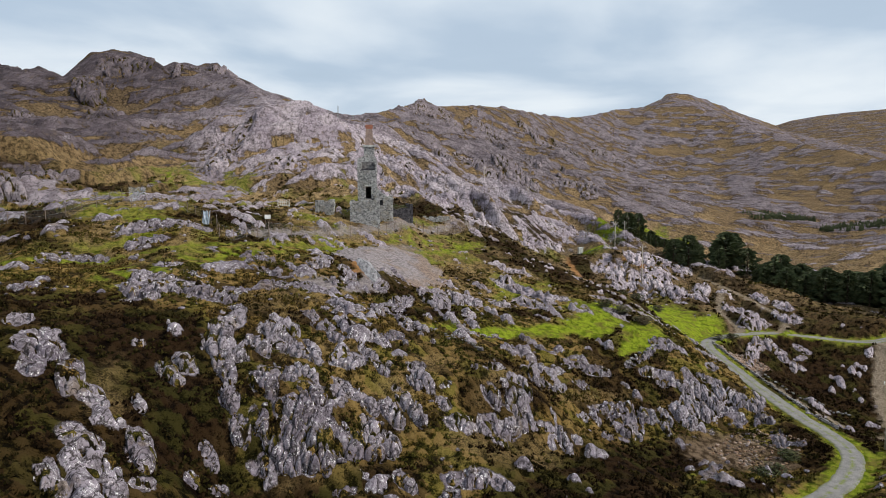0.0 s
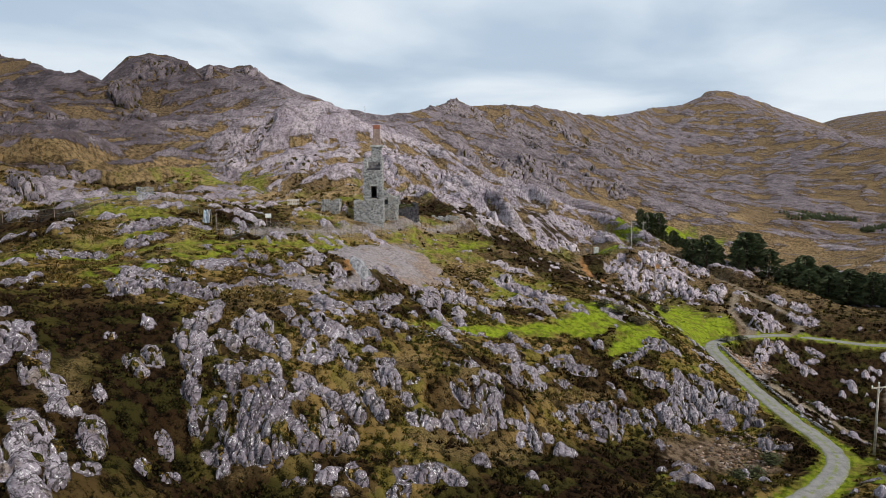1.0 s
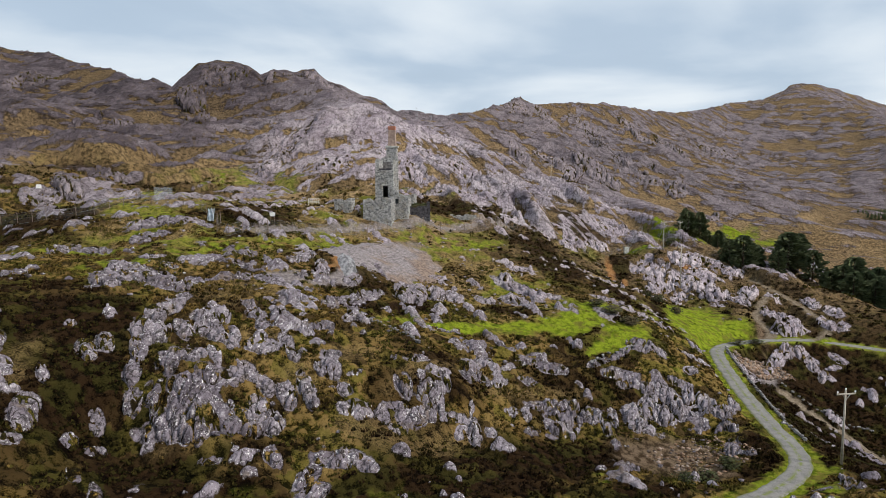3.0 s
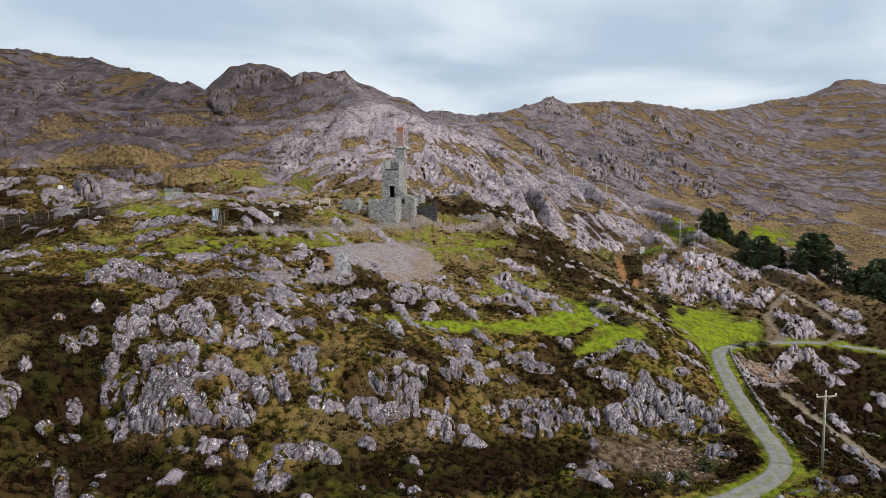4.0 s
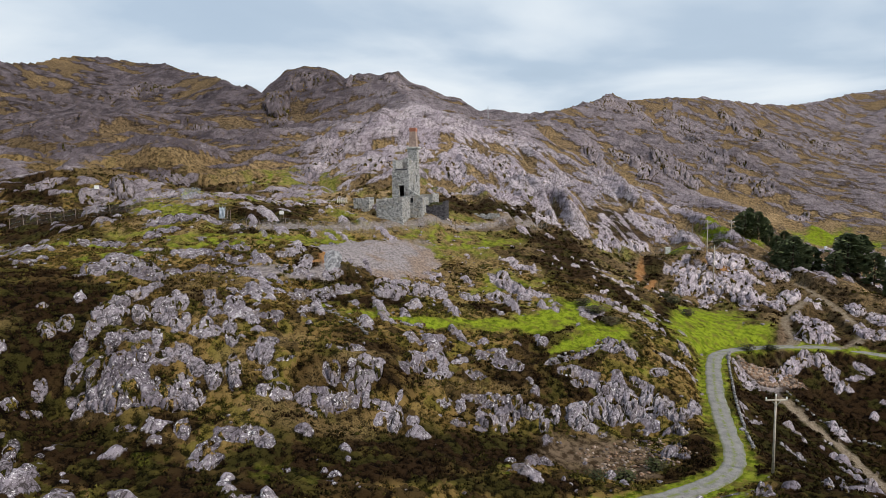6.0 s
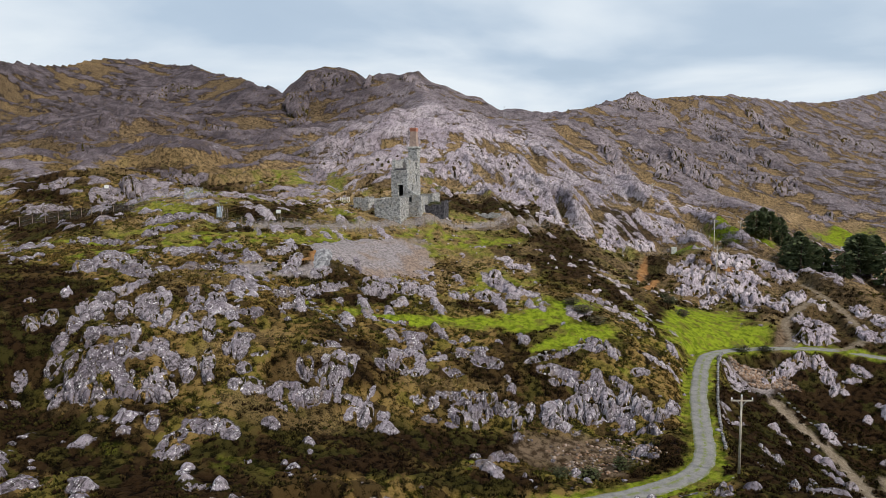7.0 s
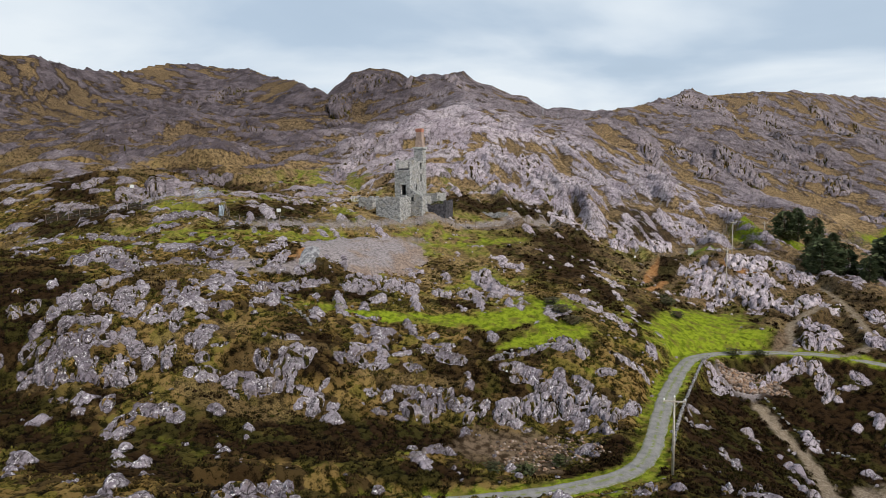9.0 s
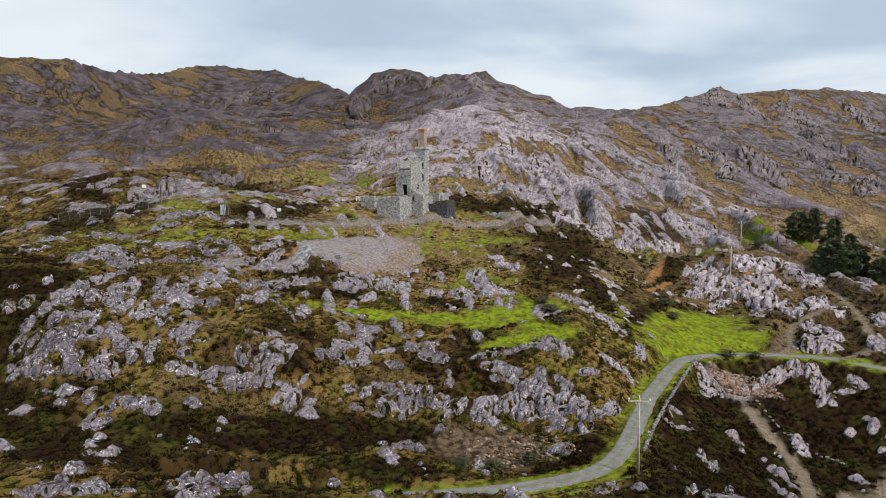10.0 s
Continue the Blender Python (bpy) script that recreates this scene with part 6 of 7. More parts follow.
# a low ruin of dark slate beside the engine house
ruin = thing("slate_ruin", -9.4, 154.0, ground_at(-9.4, 154.0) - 0.3, 12, "low broken walls of dark slate with turf inside", "ruin")
bm = bmesh.new(); rubble(bm, "x", 0, -2.9, 2.4, -0.6, 3.2, 0.7, [], 0.5, seed=71); part("front_wall", bm, SLATE, ruin)
bm = bmesh.new(); rubble(bm, "y", 2.4, 0.0, 7.0, -0.6, 4.0, -0.7, [], 0.5, seed=72); part("side_wall", bm, SLATE, ruin)
bm = bmesh.new(); rubble(bm, "y", -2.9, 0.7, 7.0, -0.6, 3.4, 0.7, [], 0.7, seed=73); part("side_wall", bm, SLATE, ruin)
bm = bmesh.new()
for i in range(6):
    for j in range(8):
        box(bm, -2.2 + 0.65 * i, -1.5 + 0.65 * i, 0.7 + 0.78 * j, 1.5 + 0.78 * j, -0.5, 2.55 + 0.10 * j + 0.12 * ((i * 5 + j * 3) % 4), 0.10)
part("turf", bm, GORSE, ruin, "rough green turf filling the ruin")


# poles
def utility_pole(x, y, top, base, arm_turn, arm=2.4, stay=None, label="weathered wooden utility pole with a crossarm and insulators"):
    h = top - base
    pole = thing("utility_pole", x, y, base, arm_turn, label, "utility pole", "utility poles")
    bm = bmesh.new(); rod(bm, (0, 0, -0.6), (0, 0, h), 0.16, 0.11, 10); part("shaft", bm, TIMBER, pole, smooth=True)
    bm = bmesh.new(); box(bm, -arm / 2, arm / 2, -0.20, -0.08, h - 0.45, h - 0.30); beam = part("crossarm", bm, TIMBER, pole)
    bm = bmesh.new(); rod(bm, (-0.55, -0.14, h - 0.42), (0, -0.12, h - 1.1), 0.03, sides=6); rod(bm, (0.55, -0.14, h - 0.42), (0, -0.12, h - 1.1), 0.03, sides=6); part("brace", bm, STEEL, pole)
    for q, z in ((-arm / 2 + 0.08, h - 0.30), (arm / 2 - 0.08, h - 0.30), (0, h)):
        bm = bmesh.new()
        rod(bm, (q, -0.14 if q else 0, z), (q, -0.14 if q else 0, z + 0.14), 0.03, sides=6)
        for i in range(3):
            rod(bm, (q, -0.14 if q else 0, z + 0.12 + 0.06 * i), (q, -0.14 if q else 0, z + 0.17 + 0.06 * i), 0.10, 0.07, 8)
        part("insulator", bm, GLAZE, pole)
    if stay:
        bm = bmesh.new(); rod(bm, (0, 0, h - 1.2), stay, 0.02, sides=5); part("stay_wire", bm, STEEL, pole)


utility_pole(57.5, 82.5, 34.35, 25.75, 18, 2.5)
for x, y, top, turn, stay in ((56.5, 215.7, 46.2, 20, (-4, -1.5, 0.5)), (64.7, 234.6, 45.0, 25, (3, -1, 0.3)), (56.8, 186.5, 41.3, 20, None), (34.7, 270.0, 57.0, 20, None), (20.1, 323.0, 66.0, 20, None)):
    utility_pole(x, y, top, ground_at(x, y), turn, 2.0, stay)


# fences
def fence(line, high, gap, label, mesh=True, kinked=True):
    p = spline([(x, y, 0) for x, y in line], gap)
    step = np.concatenate([[0], np.cumsum(np.hypot(*np.diff(p[:, :2], axis=0).T))])
    s = np.arange(0, step[-1], gap)
    xs, ys = np.interp(s, step, p[:, 0]), np.interp(s, step, p[:, 1])
    zs = dress(xs, ys, False)
    ob = thing("fence", xs[0], ys[0], zs[0], 0, label, "fence")
    pts = [Vector((x - xs[0], y - ys[0], z - zs[0])) for x, y, z in zip(xs, ys, zs)]
    bm = bmesh.new()
    rod(bm, (0, 0, -0.4), (0, 0, high), 0.055, 0.05, 6)
    if kinked:
        rod(bm, (0, 0, high), (0.0, -0.28, high + 0.30), 0.045, 0.04, 6)
    first = part("post", bm, RUST, ob)
    first.location = pts[0]
    for q in pts[1:]:
        copy = first.copy()
        scene.collection.objects.link(copy)
        copy.location = q
    if mesh:
        bm = bmesh.new()
        for a, b in zip(pts[:-1], pts[1:]):
            up = Vector((0, 0, high))
            bm.faces.new([bm.verts.new(v) for v in (a, b, b + up, a + up)])
        part("chain_link_mesh", bm, CHAINLINK, ob)
    for z in (0.12, high * 0.5, high - 0.05):
        bm = bmesh.new()
        for a, b in zip(pts[:-1], pts[1:]):
            rod(bm, a + Vector((0, 0, z)), b + Vector((0, 0, z)), 0.007, sides=4)
        part("strand", bm, STEEL, ob)


CHAIN = "rusted chain-link fence with kinked posts round the mine"
fence([(-38.5, 112), (-36, 106), (-33.5, 106.5), (-31, 113), (-25.6, 123), (-16.8, 134), (-7.5, 150), (4.4, 170), (13.5, 195)], 2.1, 3.0, CHAIN)
fence([(-88, 103), (-75.8, 106.7), (-65, 107), (-61, 113), (-58.5, 121)], 2.1, 3.0, CHAIN)
fence([(-54, 114.5), (-48, 119), (-39, 112)], 1.6, 2.6, "low chain-link fence along a grassy bank")
fence([(29, 197), (37, 207.6), (44.7, 216.4), (51.7, 231.9), (53, 250), (49.6, 270)], 2.1, 3.0, "pale chain-link fence along the rocky knoll")
fence([(6, 205), (13, 214.6), (19.7, 224.5), (25.2, 241.3), (34, 262)], 2.0, 3.2, CHAIN)

pal = thing("netting_fence", -56.6, 122.5, ground_at(-56.6, 122.5), 82, "blue-grey netting panels by the mine shaft", "fence")
for i in range(6):
    bm = bmesh.new(); box(bm, -2.6 + 0.9 * i, -1.76 + 0.9 * i, -0.03, 0.03, -0.3, 2.5 - 0.1 * (i % 3), 0.015); part("panel", bm, NETTING, pal)


sheet = thing("torn_sheet", -39.8, 111.4, ground_at(-39.8, 111.4), 30, "torn pale blue sheeting hung on a leaning fence post", "sheeting")
bm = bmesh.new(); rod(bm, (0, 0, -0.3), (0.25, 0, 2.6), 0.06, 0.05, 6); part("post", bm, RUST, sheet)
bm = bmesh.new()
folds = [[bm.verts.new((-0.95 + 0.19 * i + 0.05 * j, 0.14 * math.sin(1.9 * i + 0.8 * j), 0.15 + 0.36 * j + (0.35 if j == 6 and i % 3 == 0 else 0.0))) for j in range(7)] for i in range(7)]
for i in range(6):
    for j in range(6):
        bm.faces.new((folds[i][j], folds[i + 1][j], folds[i + 1][j + 1], folds[i][j + 1]))
bmesh.ops.solidify(bm, geom=bm.faces[:], thickness=0.02)
part("sheet", bm, BLUE_SHEET, sheet)


def sign_board(x, y, wide, high, lift, turn):
    ob = thing("sign_board", x, y, ground_at(x, y), turn, "small plain white notice board on two posts", "sign", "notice boards")
    bm = bmesh.new(); box(bm, -wide / 2, wide / 2, -0.03, 0.0, lift, lift + high); part("board", bm, PALE, ob)
    for q in (-wide * 0.35, wide * 0.35):
        bm = bmesh.new(); rod(bm, (q, 0.04, -0.3), (q, 0.04, lift + high), 0.04, sides=6); part("post", bm, RUST, ob)


sign_board(-32.1, 120.6, 1.05, 0.75, 1.6, 10)
sign_board(-93.1, 131.2, 1.1, 0.9, 1.0, 25)
sign_board(31.3, 198.0, 1.5, 1.1, 0.7, 15)

gate = thing("field_gate", -38.9, 161.1, ground_at(-38.9, 161.1), 6, "white painted barred metal gate standing in heather", "gate")
for q in (-1.35, 1.35):
    bm = bmesh.new(); rod(bm, (q, 0, -0.3), (q, 0, 1.75), 0.07, sides=8); part("post", bm, PALE, gate)
for i in range(5):
    bm = bmesh.new(); rod(bm, (-1.35, 0, 0.25 + 0.35 * i), (1.35, 0, 0.25 + 0.35 * i), 0.045, sides=6); part("rail", bm, PALE, gate)
for q in (-0.75, -0.25, 0.25, 0.75):
    bm = bmesh.new(); rod(bm, (q, 0, 0.25), (q, 0, 1.65), 0.04, sides=6); part("bar", bm, PALE, gate)

hut = thing("concrete_pillar", 45.1, 215.2, ground_at(45.1, 215.2) - 0.2, 18, "pale concrete pillar at the end of the fence", "pillar")
bm = bmesh.new(); box(bm, -0.75, 0.75, -0.5, 0.5, 0, 2.3, 0.03); part("body", bm, ASHLAR, hut)
bm = bmesh.new(); box(bm, -0.85, 0.85, -0.6, 0.6, 2.3, 2.45, 0.02); part("cap", bm, ASHLAR, hut)


# drystone walls
def boulder_mesh(name, seed):
    rnd = random.Random(seed)
    bm = bmesh.new()
    bmesh.ops.create_icosphere(bm, subdivisions=1, radius=0.5)
    for v in bm.verts:
        v.co *= rnd.uniform(0.78, 1.12)
        v.co.x = max(-0.44, min(0.44, v.co.x))
        v.co.z = max(-0.40, min(0.40, v.co.z))
    me = bpy.data.meshes.new(name)
    bm.to_mesh(me)
    bm.free()
    me.materials.append(DRYSTONE)
    return me


STONE_MESHES = [boulder_mesh("stone", s) for s in range(6)]


def drystone_wall(line, courses, size, label, seed, back=None):
    rnd = random.Random(seed)
    p = spline([(x, y, 0) for x, y in line], size)
    d = np.gradient(p[:, :2], axis=0)
    zs = dress(p[:, 0].copy(), p[:, 1].copy(), False)
    ob = thing("drystone_wall", p[0, 0], p[0, 1], zs[0], 0, label, "wall")
    for i in range(len(p)):
        turn = math.degrees(math.atan2(d[i, 1], d[i, 0]))
        top = courses - (1 if rnd.random() < 0.25 else 0)
        for c in range(top):
            s = new("stone", rnd.choice(STONE_MESHES))
            s.parent = ob
            w = size * rnd.uniform(0.85, 1.35)
            s.matrix_basis = pose(p[i, 0] - p[0, 0] + rnd.uniform(-.06, .06), p[i, 1] - p[0, 1] + rnd.uniform(-.06, .06), zs[i] - zs[0] + size * (0.25 + 0.62 * c), rnd.uniform(-14, 14), rnd.uniform(-14, 14), turn + rnd.uniform(-15, 15)) @ Matrix.Diagonal((w, size * 1.15, size * rnd.uniform(0.75, 1.0), 1))


drystone_wall([(57.2, 137.0), (56.3, 130), (56.0, 120), (55.8, 108), (56.0, 98), (56.4, 91)], 2, 0.44, "lichened drystone wall edging the lane", 3)
drystone_wall([(66.4, 134.0), (70.9, 128.6), (74.3, 126.2), (80, 125.5)], 1, 0.6, "tumbled line of pale stones across heather", 4)
drystone_wall([(-3.4, 86.6), (0.0, 86.2), (5.0, 83.5)], 2, 0.42, "low tumbled stone wall below the green", 5)
drystone_wall([(28.5, 99.8), (32.3, 103.9), (36.5, 109)], 1, 0.6, "row of pale stones along the green", 6)


# houses in the valley
def dwelling(x, y, wide, deep, eaves, ridge, turn, hipped, label):
    z = ground_at(x, y)
    ob = thing("house", x, y, z, turn, label, "house", "valley houses")
    bm = bmesh.new(); box(bm, -wide / 2, wide / 2, -deep / 2, deep / 2, -1.5, eaves); body = part("wall", bm, RENDER_WALL, ob)
    o = 0.35
    bm = bmesh.new()
    ins = deep / 2 if hipped else 0.0
    v = [bm.verts.new(q) for q in ((-wide / 2 - o, -deep / 2 - o, eaves), (wide / 2 + o, -deep / 2 - o, eaves), (wide / 2 + o, deep / 2 + o, eaves), (-wide / 2 - o, deep / 2 + o, eaves),
                                   (-wide / 2 + ins, 0, ridge), (wide / 2 - ins, 0, ridge))]
    for f in ((0, 1, 5, 4), (2, 3, 4, 5), (1, 2, 5), (3, 0, 4), (3, 2, 1, 0)):
        bm.faces.new([v[i] for i in f])
    top = part("roof", bm, ROOF, ob)
    bm = bmesh.new(); box(bm, -0.4, 0.4, -0.35, 0.35, ridge - 0.8, ridge + 0.9); part("chimney", bm, RENDER_WALL, top)
    for q in (-wide * 0.28, wide * 0.28):
        for lift in ((0.9, 2.2) if eaves < 4 else (0.9, 2.1, 3.3, 4.5))[::2]:
            win = new("window"); win.parent = ob
            bm = bmesh.new(); box(bm, q - 0.55, q + 0.55, -deep / 2 - 0.03, -deep / 2 + 0.05, lift, lift + 1.2); part("pane", bm, PANE, win)
            bm = bmesh.new(); box(bm, q - 0.68, q + 0.68, -deep / 2 - 0.12, -deep / 2 + 0.02, lift - 0.14, lift); part("sill", bm, ASHLAR, win)
    bm = bmesh.new(); box(bm, -0.5, 0.5, -deep / 2 - 0.03, -deep / 2 + 0.05, 0, 2.1); part("door", bm, SLATE, ob)


dwelling(103.0, 288.5, 7.4, 6.0, 3.4, 4.0, 18, False, "pale low house with a flat roof among conifers")
dwelling(122.5, 287.0, 8.6, 7.2, 4.4, 7.2, 30, True, "white house with a hipped slate roof among conifers")


# trees
def conifer_meshes(seed, high):
    rnd = random.Random(seed)
    trunk = bmesh.new()
    rod(trunk, (0, 0, -0.6), (0, 0, high * 0.94), 0.030 * high, 0.05, 8)
    for i in range(14):
        h = high * rnd.uniform(0.2, 0.85)
        a = rnd.uniform(0, 6.28)
        r = 0.20 * high * (1 - h / high) ** 0.6
        rod(trunk, (0, 0, h), (r * math.cos(a), r * math.sin(a), h + 0.25 * r), 0.05, 0.02, 5)
    crown = bmesh.new()
    lean = [rnd.uniform(0.7, 1.25) for _ in range(9)]
    for i in range(560):
        t = rnd.random() ** 0.85
        h = high * (0.10 + 0.90 * t)
        a = rnd.uniform(0, 6.2832)
        wide = 0.33 * high * math.sqrt(math.sin(3.1416 * min(1.0, 0.14 + 0.86 * t))) * lean[int(a / 6.2832 * 9) % 9] * (0.82 + 0.25 * math.sin(t * 23 + a * 2)) + 0.12
        r = wide * rnd.uniform(0.45, 1.0)
        p = Vector((r * math.cos(a), r * math.sin(a), h - 0.12 * r))
        out = Vector((math.cos(a), math.sin(a), rnd.uniform(-0.25, 0.35))).normalized()
        side = Vector((-math.sin(a), math.cos(a), rnd.uniform(-0.3, 0.3)))
        size = high * rnd.uniform(0.045, 0.09)
        tip, root = p + out * size, p - out * size * 0.7
        for q in (side, side.cross(out)):
            bm_v = [crown.verts.new(w) for w in (root, p + q * size * 0.5, tip, p - q * size * 0.5)]
            crown.faces.new(bm_v)
    return trunk, crown


CONIFERS = []
for s, h in ((1, 10.0), (2, 10.0), (3, 10.0), (4, 10.0)):
    tree = thing("conifer", 0, 0, 0, 0, "dark green conifer with an uneven crown", "tree", "valley conifers")
    trunk, crown = conifer_meshes(s, h)
    part("trunk", trunk, BARK, tree)
    part("crown", crown, NEEDLES, tree)
    CONIFERS.append(tree)
CONIFER_ROW_1 = [(75, 293, 5), (75, 282, 6.2), (82, 296, 6.2), (82, 283, 5.4), (78, 261, 4.7), (81, 255, 5), (84, 249, 5), (80, 247, 5), (86, 261, 5.4), (86, 272, 5.4), (70.5, 251.5, 8.5), (74.6, 251.4, 9.5), (79.9, 264.3, 7), (72.5, 257, 7.2), (77.9, 221.5, 8), (79.5, 212, 10), (83, 217, 9), (86.6, 223.3, 8.5), (80, 225, 8), (95.6, 221.8, 12.5), (99.7, 225.6, 12), (102, 219, 10), (97, 231, 9), (91, 216, 7)]
CONIFER_ROW_2 = [(104, 213, 4.4), (107, 221, 7.1), (110, 217, 12.2), (109, 207, 10.9), (115, 213, 12.2), (114, 205, 10.9), (119, 211, 12.2), (118, 201, 10.9), (124, 207, 12.2), (123, 198, 10.9), (128, 202, 12.2), (128, 195, 10.9), (133, 197, 11.5), (134, 190, 10.9), (117, 227, 12.8), (124, 226, 12.8), (130, 222, 12.8), (136, 218, 12.8), (140, 206, 12.8), (142, 195, 11.5), (137, 184, 10.3), (130, 186, 10.3), (146, 214, 12.8), (106.3, 215.7, 8.2)]
CONIFER_ROW_3 = [(119, 208.5, 9.6), (114.9, 208.8, 8.1), (122.1, 206.3, 8.9), (123.6, 201.3, 8.9), (134, 196.5, 10.3), (128.5, 231.4, 9.8), (115.8, 235, 10.4), (136, 212.8, 11.5), (134, 187.1, 8.7), (146.1, 220.9, 9.9), (118, 214.2, 10.8), (122, 209.1, 11.1), (125.3, 206.9, 10.1), (129, 199.6, 8.6), (117, 234, 12.4), (128.9, 228, 11.6), (135.3, 214.8, 11.7), (141.7, 189.1, 7.6), (142.5, 216.9, 11.1), (121, 212.1, 9.1), (123.2, 206.5, 10.1), (133, 203.9, 8.9), (118.5, 229, 11.2), (134.8, 225.6, 10.2)]
CONIFER_ROW_4 = [(141.3, 214.7, 11.8), (135.7, 192.7, 9.6), (149.4, 220.8, 12.3)]
rnd = random.Random(8)
for i, (x, y, h) in enumerate(CONIFER_ROW_1 + CONIFER_ROW_2 + CONIFER_ROW_3 + CONIFER_ROW_4):
    h = h * rnd.uniform(0.92, 1.08)
    src = CONIFERS[i] if i < 4 else CONIFERS[i % 4]
    place = pose(x, y, ground_at(x, y), 0, 0, rnd.uniform(0, 360)) @ Matrix.Diagonal((h / 10 * rnd.uniform(1.0, 1.35),) * 2 + (h / 10, 1))
    if i < 4:
        CONIFERS[i].matrix_basis = place
    else:
        tree = copy_thing(src, place)
        tree.matrix_basis = place

# shrubs and bare thickets between the trees
def shrub_meshes(seed, leaves, slim):
    """Forked stems under a ragged cloud of small leaves or twigs, one metre wide and high."""
    rnd = random.Random(seed)
    stems, cloud = bmesh.new(), bmesh.new()
    for i in range(9):
        a, r = rnd.uniform(0, 6.28), rnd.uniform(0.1, 0.4)
        rod(stems, (0, 0, -0.1), (r * math.cos(a), r * math.sin(a), rnd.uniform(0.5, 0.9)), 0.025, 0.008, 5)
    for i in range(leaves):
        a, t = rnd.uniform(0, 6.28), rnd.random()
        r = 0.55 * math.sqrt(rnd.random()) * math.sqrt(max(0.05, math.sin(3.14 * (0.12 + 0.80 * t)))) * rnd.uniform(0.7, 1.2)
        p = Vector((r * math.cos(a), r * math.sin(a), 0.08 + 0.9 * t))
        d = Vector((rnd.uniform(-1, 1), rnd.uniform(-1, 1), rnd.uniform(-0.2, 1))).normalized()
        q = d.orthogonal().normalized()
        w = rnd.uniform(0.05, 0.11)
        cloud.faces.new([cloud.verts.new(m) for m in (p - d * w, p + q * w * slim, p + d * w, p - q * w * slim)])
    return stems, cloud


def shrubs(rows, name, label, group, leaf, seed, slim):
    src = None
    for i, (x, y, wide, high) in enumerate(rows):
        place = pose(x, y, ground_at(x, y), 0, 0, 67 * i) @ Matrix.Diagonal((wide, wide, high, 1))
        if src is None:
            src = thing(name, 0, 0, 0, 0, label, "shrub", group)
            stems, cloud = shrub_meshes(seed, 420, slim)
            part("stem", stems, BARK, src)
            part("foliage", cloud, leaf, src)
            src.matrix_basis = place
        else:
            copy_thing(src, place).matrix_basis = place


shrubs([(66, 251, 5, 3.2), (70, 256, 6, 3.5), (65, 245, 4, 2.4), (72, 247, 5, 3), (88, 262, 6, 3.4), (60.5, 228, 3.4, 1.8)], "gorse_bush", "brown-green gorse bush beside the conifers", "gorse bushes", GORSE, 31, 0.6)
shrubs([(84, 300, 8, 6), (91, 306, 9, 6.5), (97, 312, 8, 6), (126, 300, 9, 5.5), (133, 305, 9, 6)], "bare_thicket", "grey-brown leafless thicket of twigs", "bare thickets", TWIGS, 32, 0.12)
shrubs([(49.5, 150, 2.6, 1.5), (46.5, 157, 3.0, 1.8), (45, 163, 2.6, 1.6), (61, 143, 3.4, 1.2), (65.5, 146.5, 3.0, 1.0), (36, 117, 3.2, 1.5), (33, 120, 3.4, 1.4), (30.5, 122.5, 2.8, 1.3), (41, 78, 3.0, 1.2), (38, 75.5, 2.6, 1.0), (44.5, 81.5, 2.6, 1.2)], "heath_bush", "low dark green bush of gorse and heather", "heath bushes", GORSE, 33, 0.6)

# far plantations
bm = bmesh.new()
rnd = random.Random(12)
for cx, cy, rx, ry, n in ((285, 552, 26, 14, 260), (330, 505, 40, 12, 300), (262, 546, 14, 9, 120)):
    for i in range(n):
        a, q = rnd.uniform(0, 6.2832), math.sqrt(rnd.random())
        x, y = cx + rx * q * math.cos(a), cy + ry * q * math.sin(a)
        z = float(lay(np.array([x]), np.array([y]))[0])
        h = rnd.uniform(2.5, 5)
        for j in range(5):
            t = j / 5
            r = h * 0.32 * (1 - t) + 0.3
            b = rnd.uniform(0, 6.28)
            bm.faces.new([bm.verts.new((x + r * math.cos(b + w), y + r * math.sin(b + w), z + h * t + rnd.uniform(0, .5))) for w in (0, 2.1, 4.2)])
            bm.faces.new([bm.verts.new(w) for w in ((x - r, y, z + h * t), (x + r, y, z + h * t), (x, y, z + h * (t + 0.4)))])
tagged(part("far_plantation", bm, NEEDLES), "dark far-off conifer plantations on the moor", "trees", kind="stuff")

# masts on the pass
for x, y, h in ((-63.7, 406.7, 9.0), (-55.5, 412.3, 6.5)):
    mast = thing("mast", x, y, ground_at(x, y), 15, "thin grey lattice mast on the skyline pass", "mast", "pass masts")
    for q in (-0.5, 0.5):
        bm = bmesh.new(); rod(bm, (q, 0, -0.5), (q * 0.5, 0, h), 0.09, 0.07, 6); part("leg", bm, STEEL, mast)
    for i in range(6):
        z = h * (i + 0.5) / 6.5
        bm = bmesh.new()
        rod(bm, (-0.5 + 0.25 * z / h, 0, z), (0.5 - 0.25 * z / h, 0, z + 0.5), 0.05, sides=5)
        part("brace", bm, STEEL, mast)


# loose stones and tufts: uncountable, each kind one sheet
def scatter(n, seed, reach, keep):
    rng = np.random.default_rng(seed)
    at = rng.uniform(radians(-72), radians(48), n * 3)
    r = reach[0] + (reach[1] - reach[0]) * np.sqrt(rng.uniform(0.02, 1, n * 3))
    x, y = HUB[0] + r * np.sin(at), HUB[1] + r * np.cos(at)
    z, cover, loose, _ = dress(x, y)
    ok = keep(x, y, rng, cover, loose)
    far, _ = beside(x, y, WAYS[0][0])
    ok &= far > 2.0
    return x[ok][:n], y[ok][:n], z[ok][:n], rng


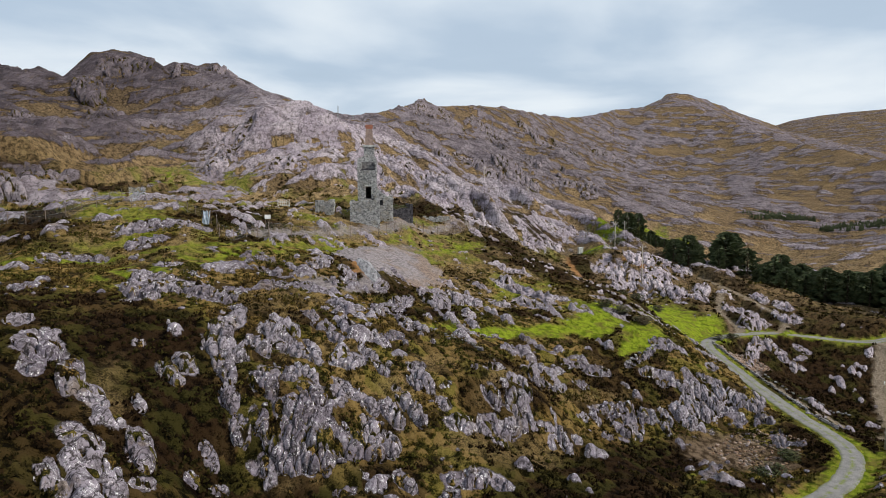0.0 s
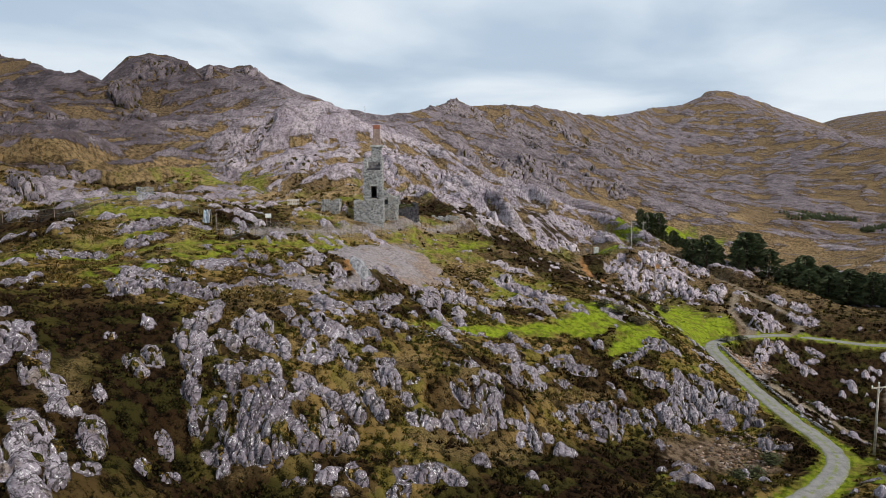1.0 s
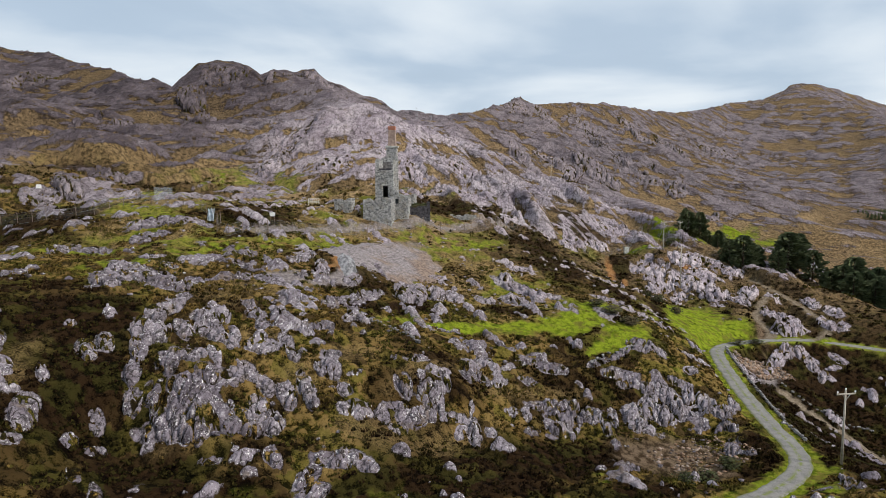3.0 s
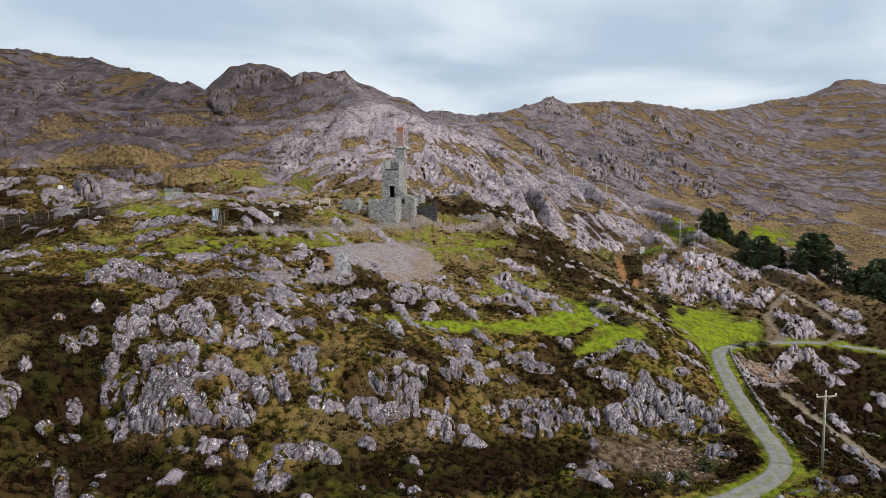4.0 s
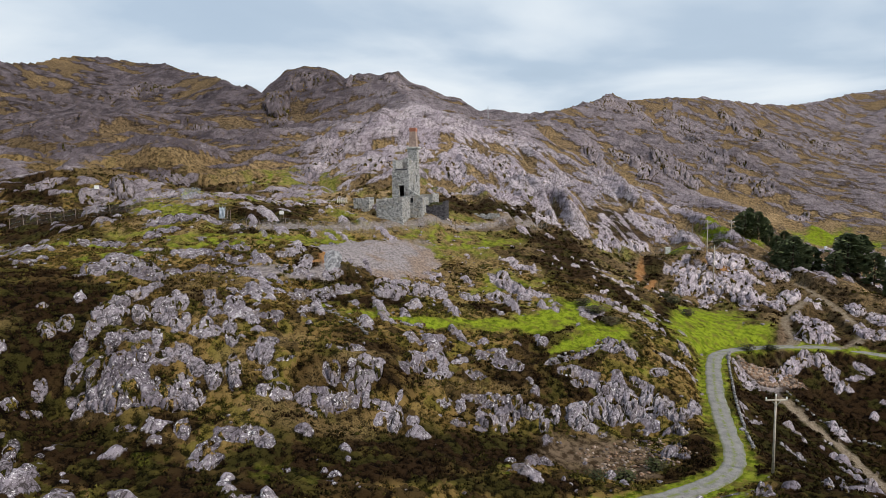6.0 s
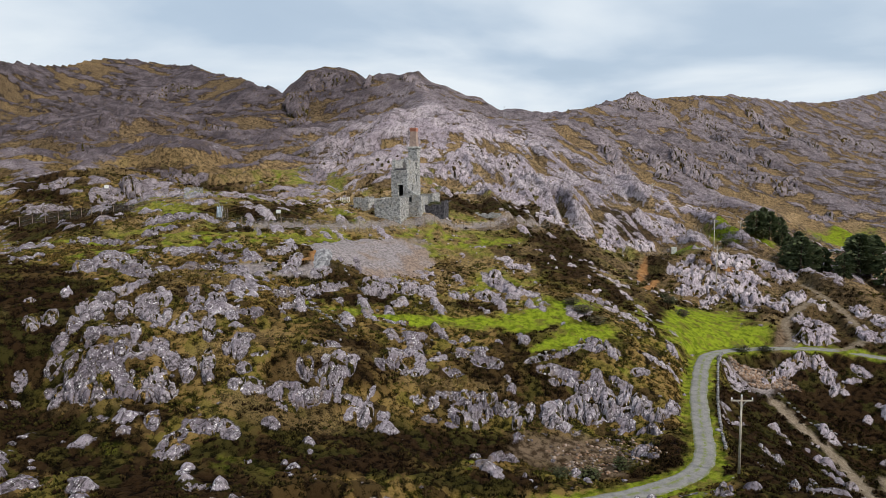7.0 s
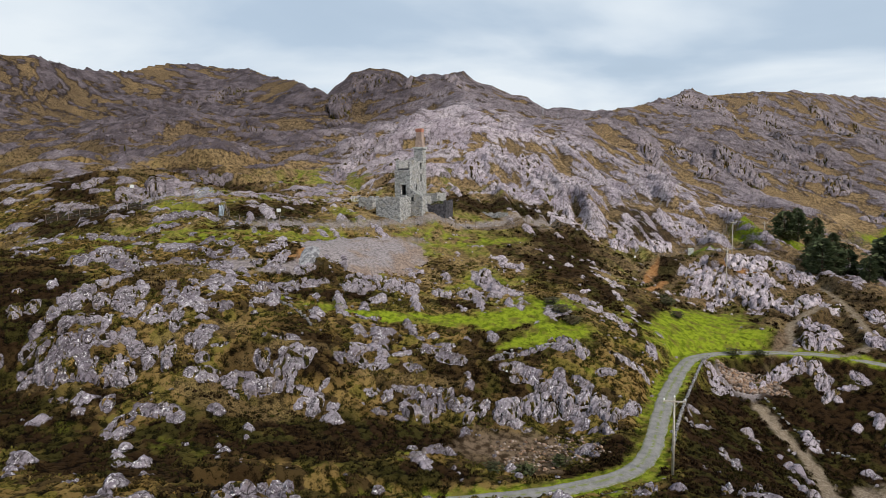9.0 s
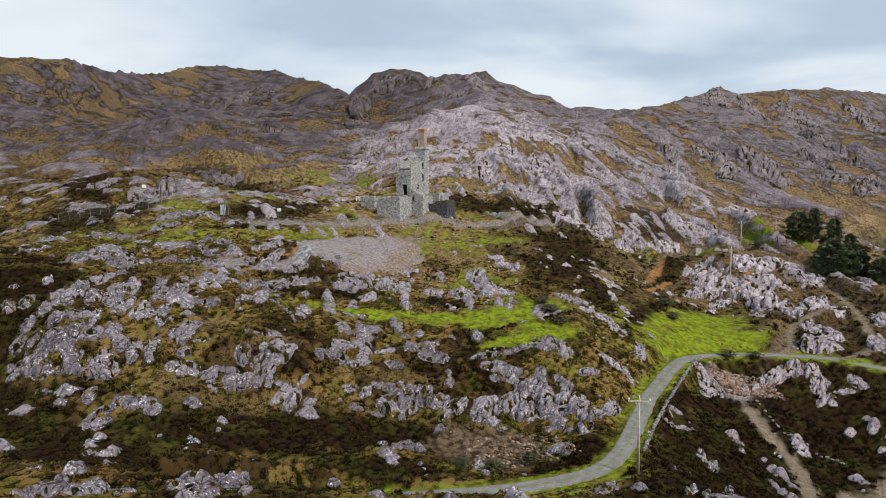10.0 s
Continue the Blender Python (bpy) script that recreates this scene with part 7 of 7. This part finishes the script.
def soup(name, verts, faces, material, label, category):
    me = bpy.data.meshes.new(name)
    me.vertices.add(len(verts))
    me.vertices.foreach_set("co", verts.astype(np.float32).ravel())
    me.loops.add(faces.size)
    me.loops.foreach_set("vertex_index", faces.astype(np.int32).ravel())
    me.polygons.add(len(faces))
    me.polygons.foreach_set("loop_start", np.arange(0, faces.size, faces.shape[1], dtype=np.int32))
    me.update(calc_edges=True)
    me.materials.append(material)
    return tagged(new(name, me), label, category, kind="stuff")


def tufts(n, seed, reach, size, dark):
    def keep(x, y, rng, cover, loose):
        bare = np.maximum(np.maximum(loose[0], loose[1]), np.maximum(loose[2], loose[3]))
        peaty = cover[3] + rng.uniform(-.25, .25, x.shape) > 0.5
        return (peaty if dark else ~peaty) & (cover[0] < 0.35) & (cover[1] < 0.3) & (bare < 0.3) & (billow(x / 4.3, y / 4.3, 3, 44) + rng.uniform(-.4, .5, x.shape) > 0)
    x, y, z, rng = scatter(n, seed, reach, keep)
    m = len(x)
    s = size * rng.uniform(0.55, 1.35, m)
    verts, faces = [], []
    turn = rng.uniform(0, 6.28, m)
    blades = 5
    for b in range(blades):
        a = turn + b * 6.2832 / blades + rng.uniform(-.3, .3, m)
        c, d = np.cos(a), np.sin(a)
        tall = s * rng.uniform(0.45, 0.9, m)
        root = np.stack([x, y, z - 0.05], -1)
        lo = np.stack([x + 0.75 * s * c - 0.3 * s * d, y + 0.75 * s * d + 0.3 * s * c, z + 0.35 * tall], -1)
        hi = np.stack([x + 0.30 * s * c, y + 0.30 * s * d, z + tall], -1)
        ro = np.stack([x + 0.75 * s * c + 0.3 * s * d, y + 0.75 * s * d - 0.3 * s * c, z + 0.30 * tall], -1)
        base = len(verts) * m
        verts += [root, lo, hi, ro]
        i = np.arange(m)
        faces.append(np.stack([base + i, base + m + i, base + 2 * m + i, base + 3 * m + i], -1))
    return np.concatenate(verts), np.concatenate(faces)


soup("grass_clumps", *tufts(5000, 5, (150, 220), 0.7, False), TUFT, "coarse clumps of rough grass on the slopes", "grass")
soup("heather_clumps", *tufts(5000, 6, (130, 220), 0.7, True), HEATHER, "dark brown clumps of old heather on the slopes", "heather")
soup("grass_tufts", *tufts(30000, 4, (34, 150), 0.36, False), TUFT, "dense low tufts of rough grass and moss", "grass")
soup("heather_tufts", *tufts(20000, 7, (34, 150), 0.42, True), HEATHER, "dense dark tufts of old heather", "heather")


def chips(n, seed, reach, size, placed=None):
    def keep(x, y, rng, cover, loose):
        return (cover[1] < 0.5) & (cover[3] < 0.7) & (billow(x / 9, y / 9, 3, 48) + rng.uniform(-.5, .3, x.shape) > 0.05)
    x, y, z, rng = placed or scatter(n, seed, reach, keep)
    m = len(x)
    g = (1 + 5 ** 0.5) / 2
    ico = np.array([(-1, g, 0), (1, g, 0), (-1, -g, 0), (1, -g, 0), (0, -1, g), (0, 1, g), (0, -1, -g), (0, 1, -g), (g, 0, -1), (g, 0, 1), (-g, 0, -1), (-g, 0, 1)]) / 1.9
    tri = np.array([(0, 11, 5), (0, 5, 1), (0, 1, 7), (0, 7, 10), (0, 10, 11), (1, 5, 9), (5, 11, 4), (11, 10, 2), (10, 7, 6), (7, 1, 8), (3, 9, 4), (3, 4, 2), (3, 2, 6), (3, 6, 8), (3, 8, 9), (4, 9, 5), (2, 4, 11), (6, 2, 10), (8, 6, 7), (9, 8, 1)])
    s = size * rng.uniform(0.35, 1.0, m) ** 1.5 + 0.10
    v = ico[None] * rng.uniform(0.7, 1.25, (m, 12, 1)) * (s[:, None, None] * np.stack([rng.uniform(.7, 1.3, m), rng.uniform(.7, 1.3, m), rng.uniform(.45, .9, m)], -1)[:, None])
    v += np.stack([x, y, z + 0.12 * s], -1)[:, None]
    return v.reshape(-1, 3), (tri[None] + 12 * np.arange(m)[:, None, None]).reshape(-1, 3)


def bank(n, seed, corners, size):
    rng = np.random.default_rng(seed)
    a, b, c = (np.array(q, dtype=float) for q in corners)
    i, j = rng.uniform(0, 1, n), rng.uniform(0, 1, n)
    p = a + i[:, None] * (b - a) + j[:, None] * (c - a)
    return p[:, 0], p[:, 1], dress(p[:, 0].copy(), p[:, 1].copy(), False), rng


soup("rubble_bank", *chips(900, 21, None, 0.40, bank(900, 21, ((58.2, 135.5), (67.5, 143.0), (62.0, 131.5)), 0.4)), RUBBLE, "bank of loose brown and grey rubble below the lane", "rubble")
soup("pit_stones", *chips(200, 23, None, 0.22, bank(260, 23, ((34, 83), (44, 92), (40, 77)), 0.4)), RUBBLE, "small brown stones strewn over the bare pit floor", "stones")
soup("loose_stones", *chips(1500, 9, (40, 190), 0.34), ROCK, "loose pale stones strewn through the heather", "stones")
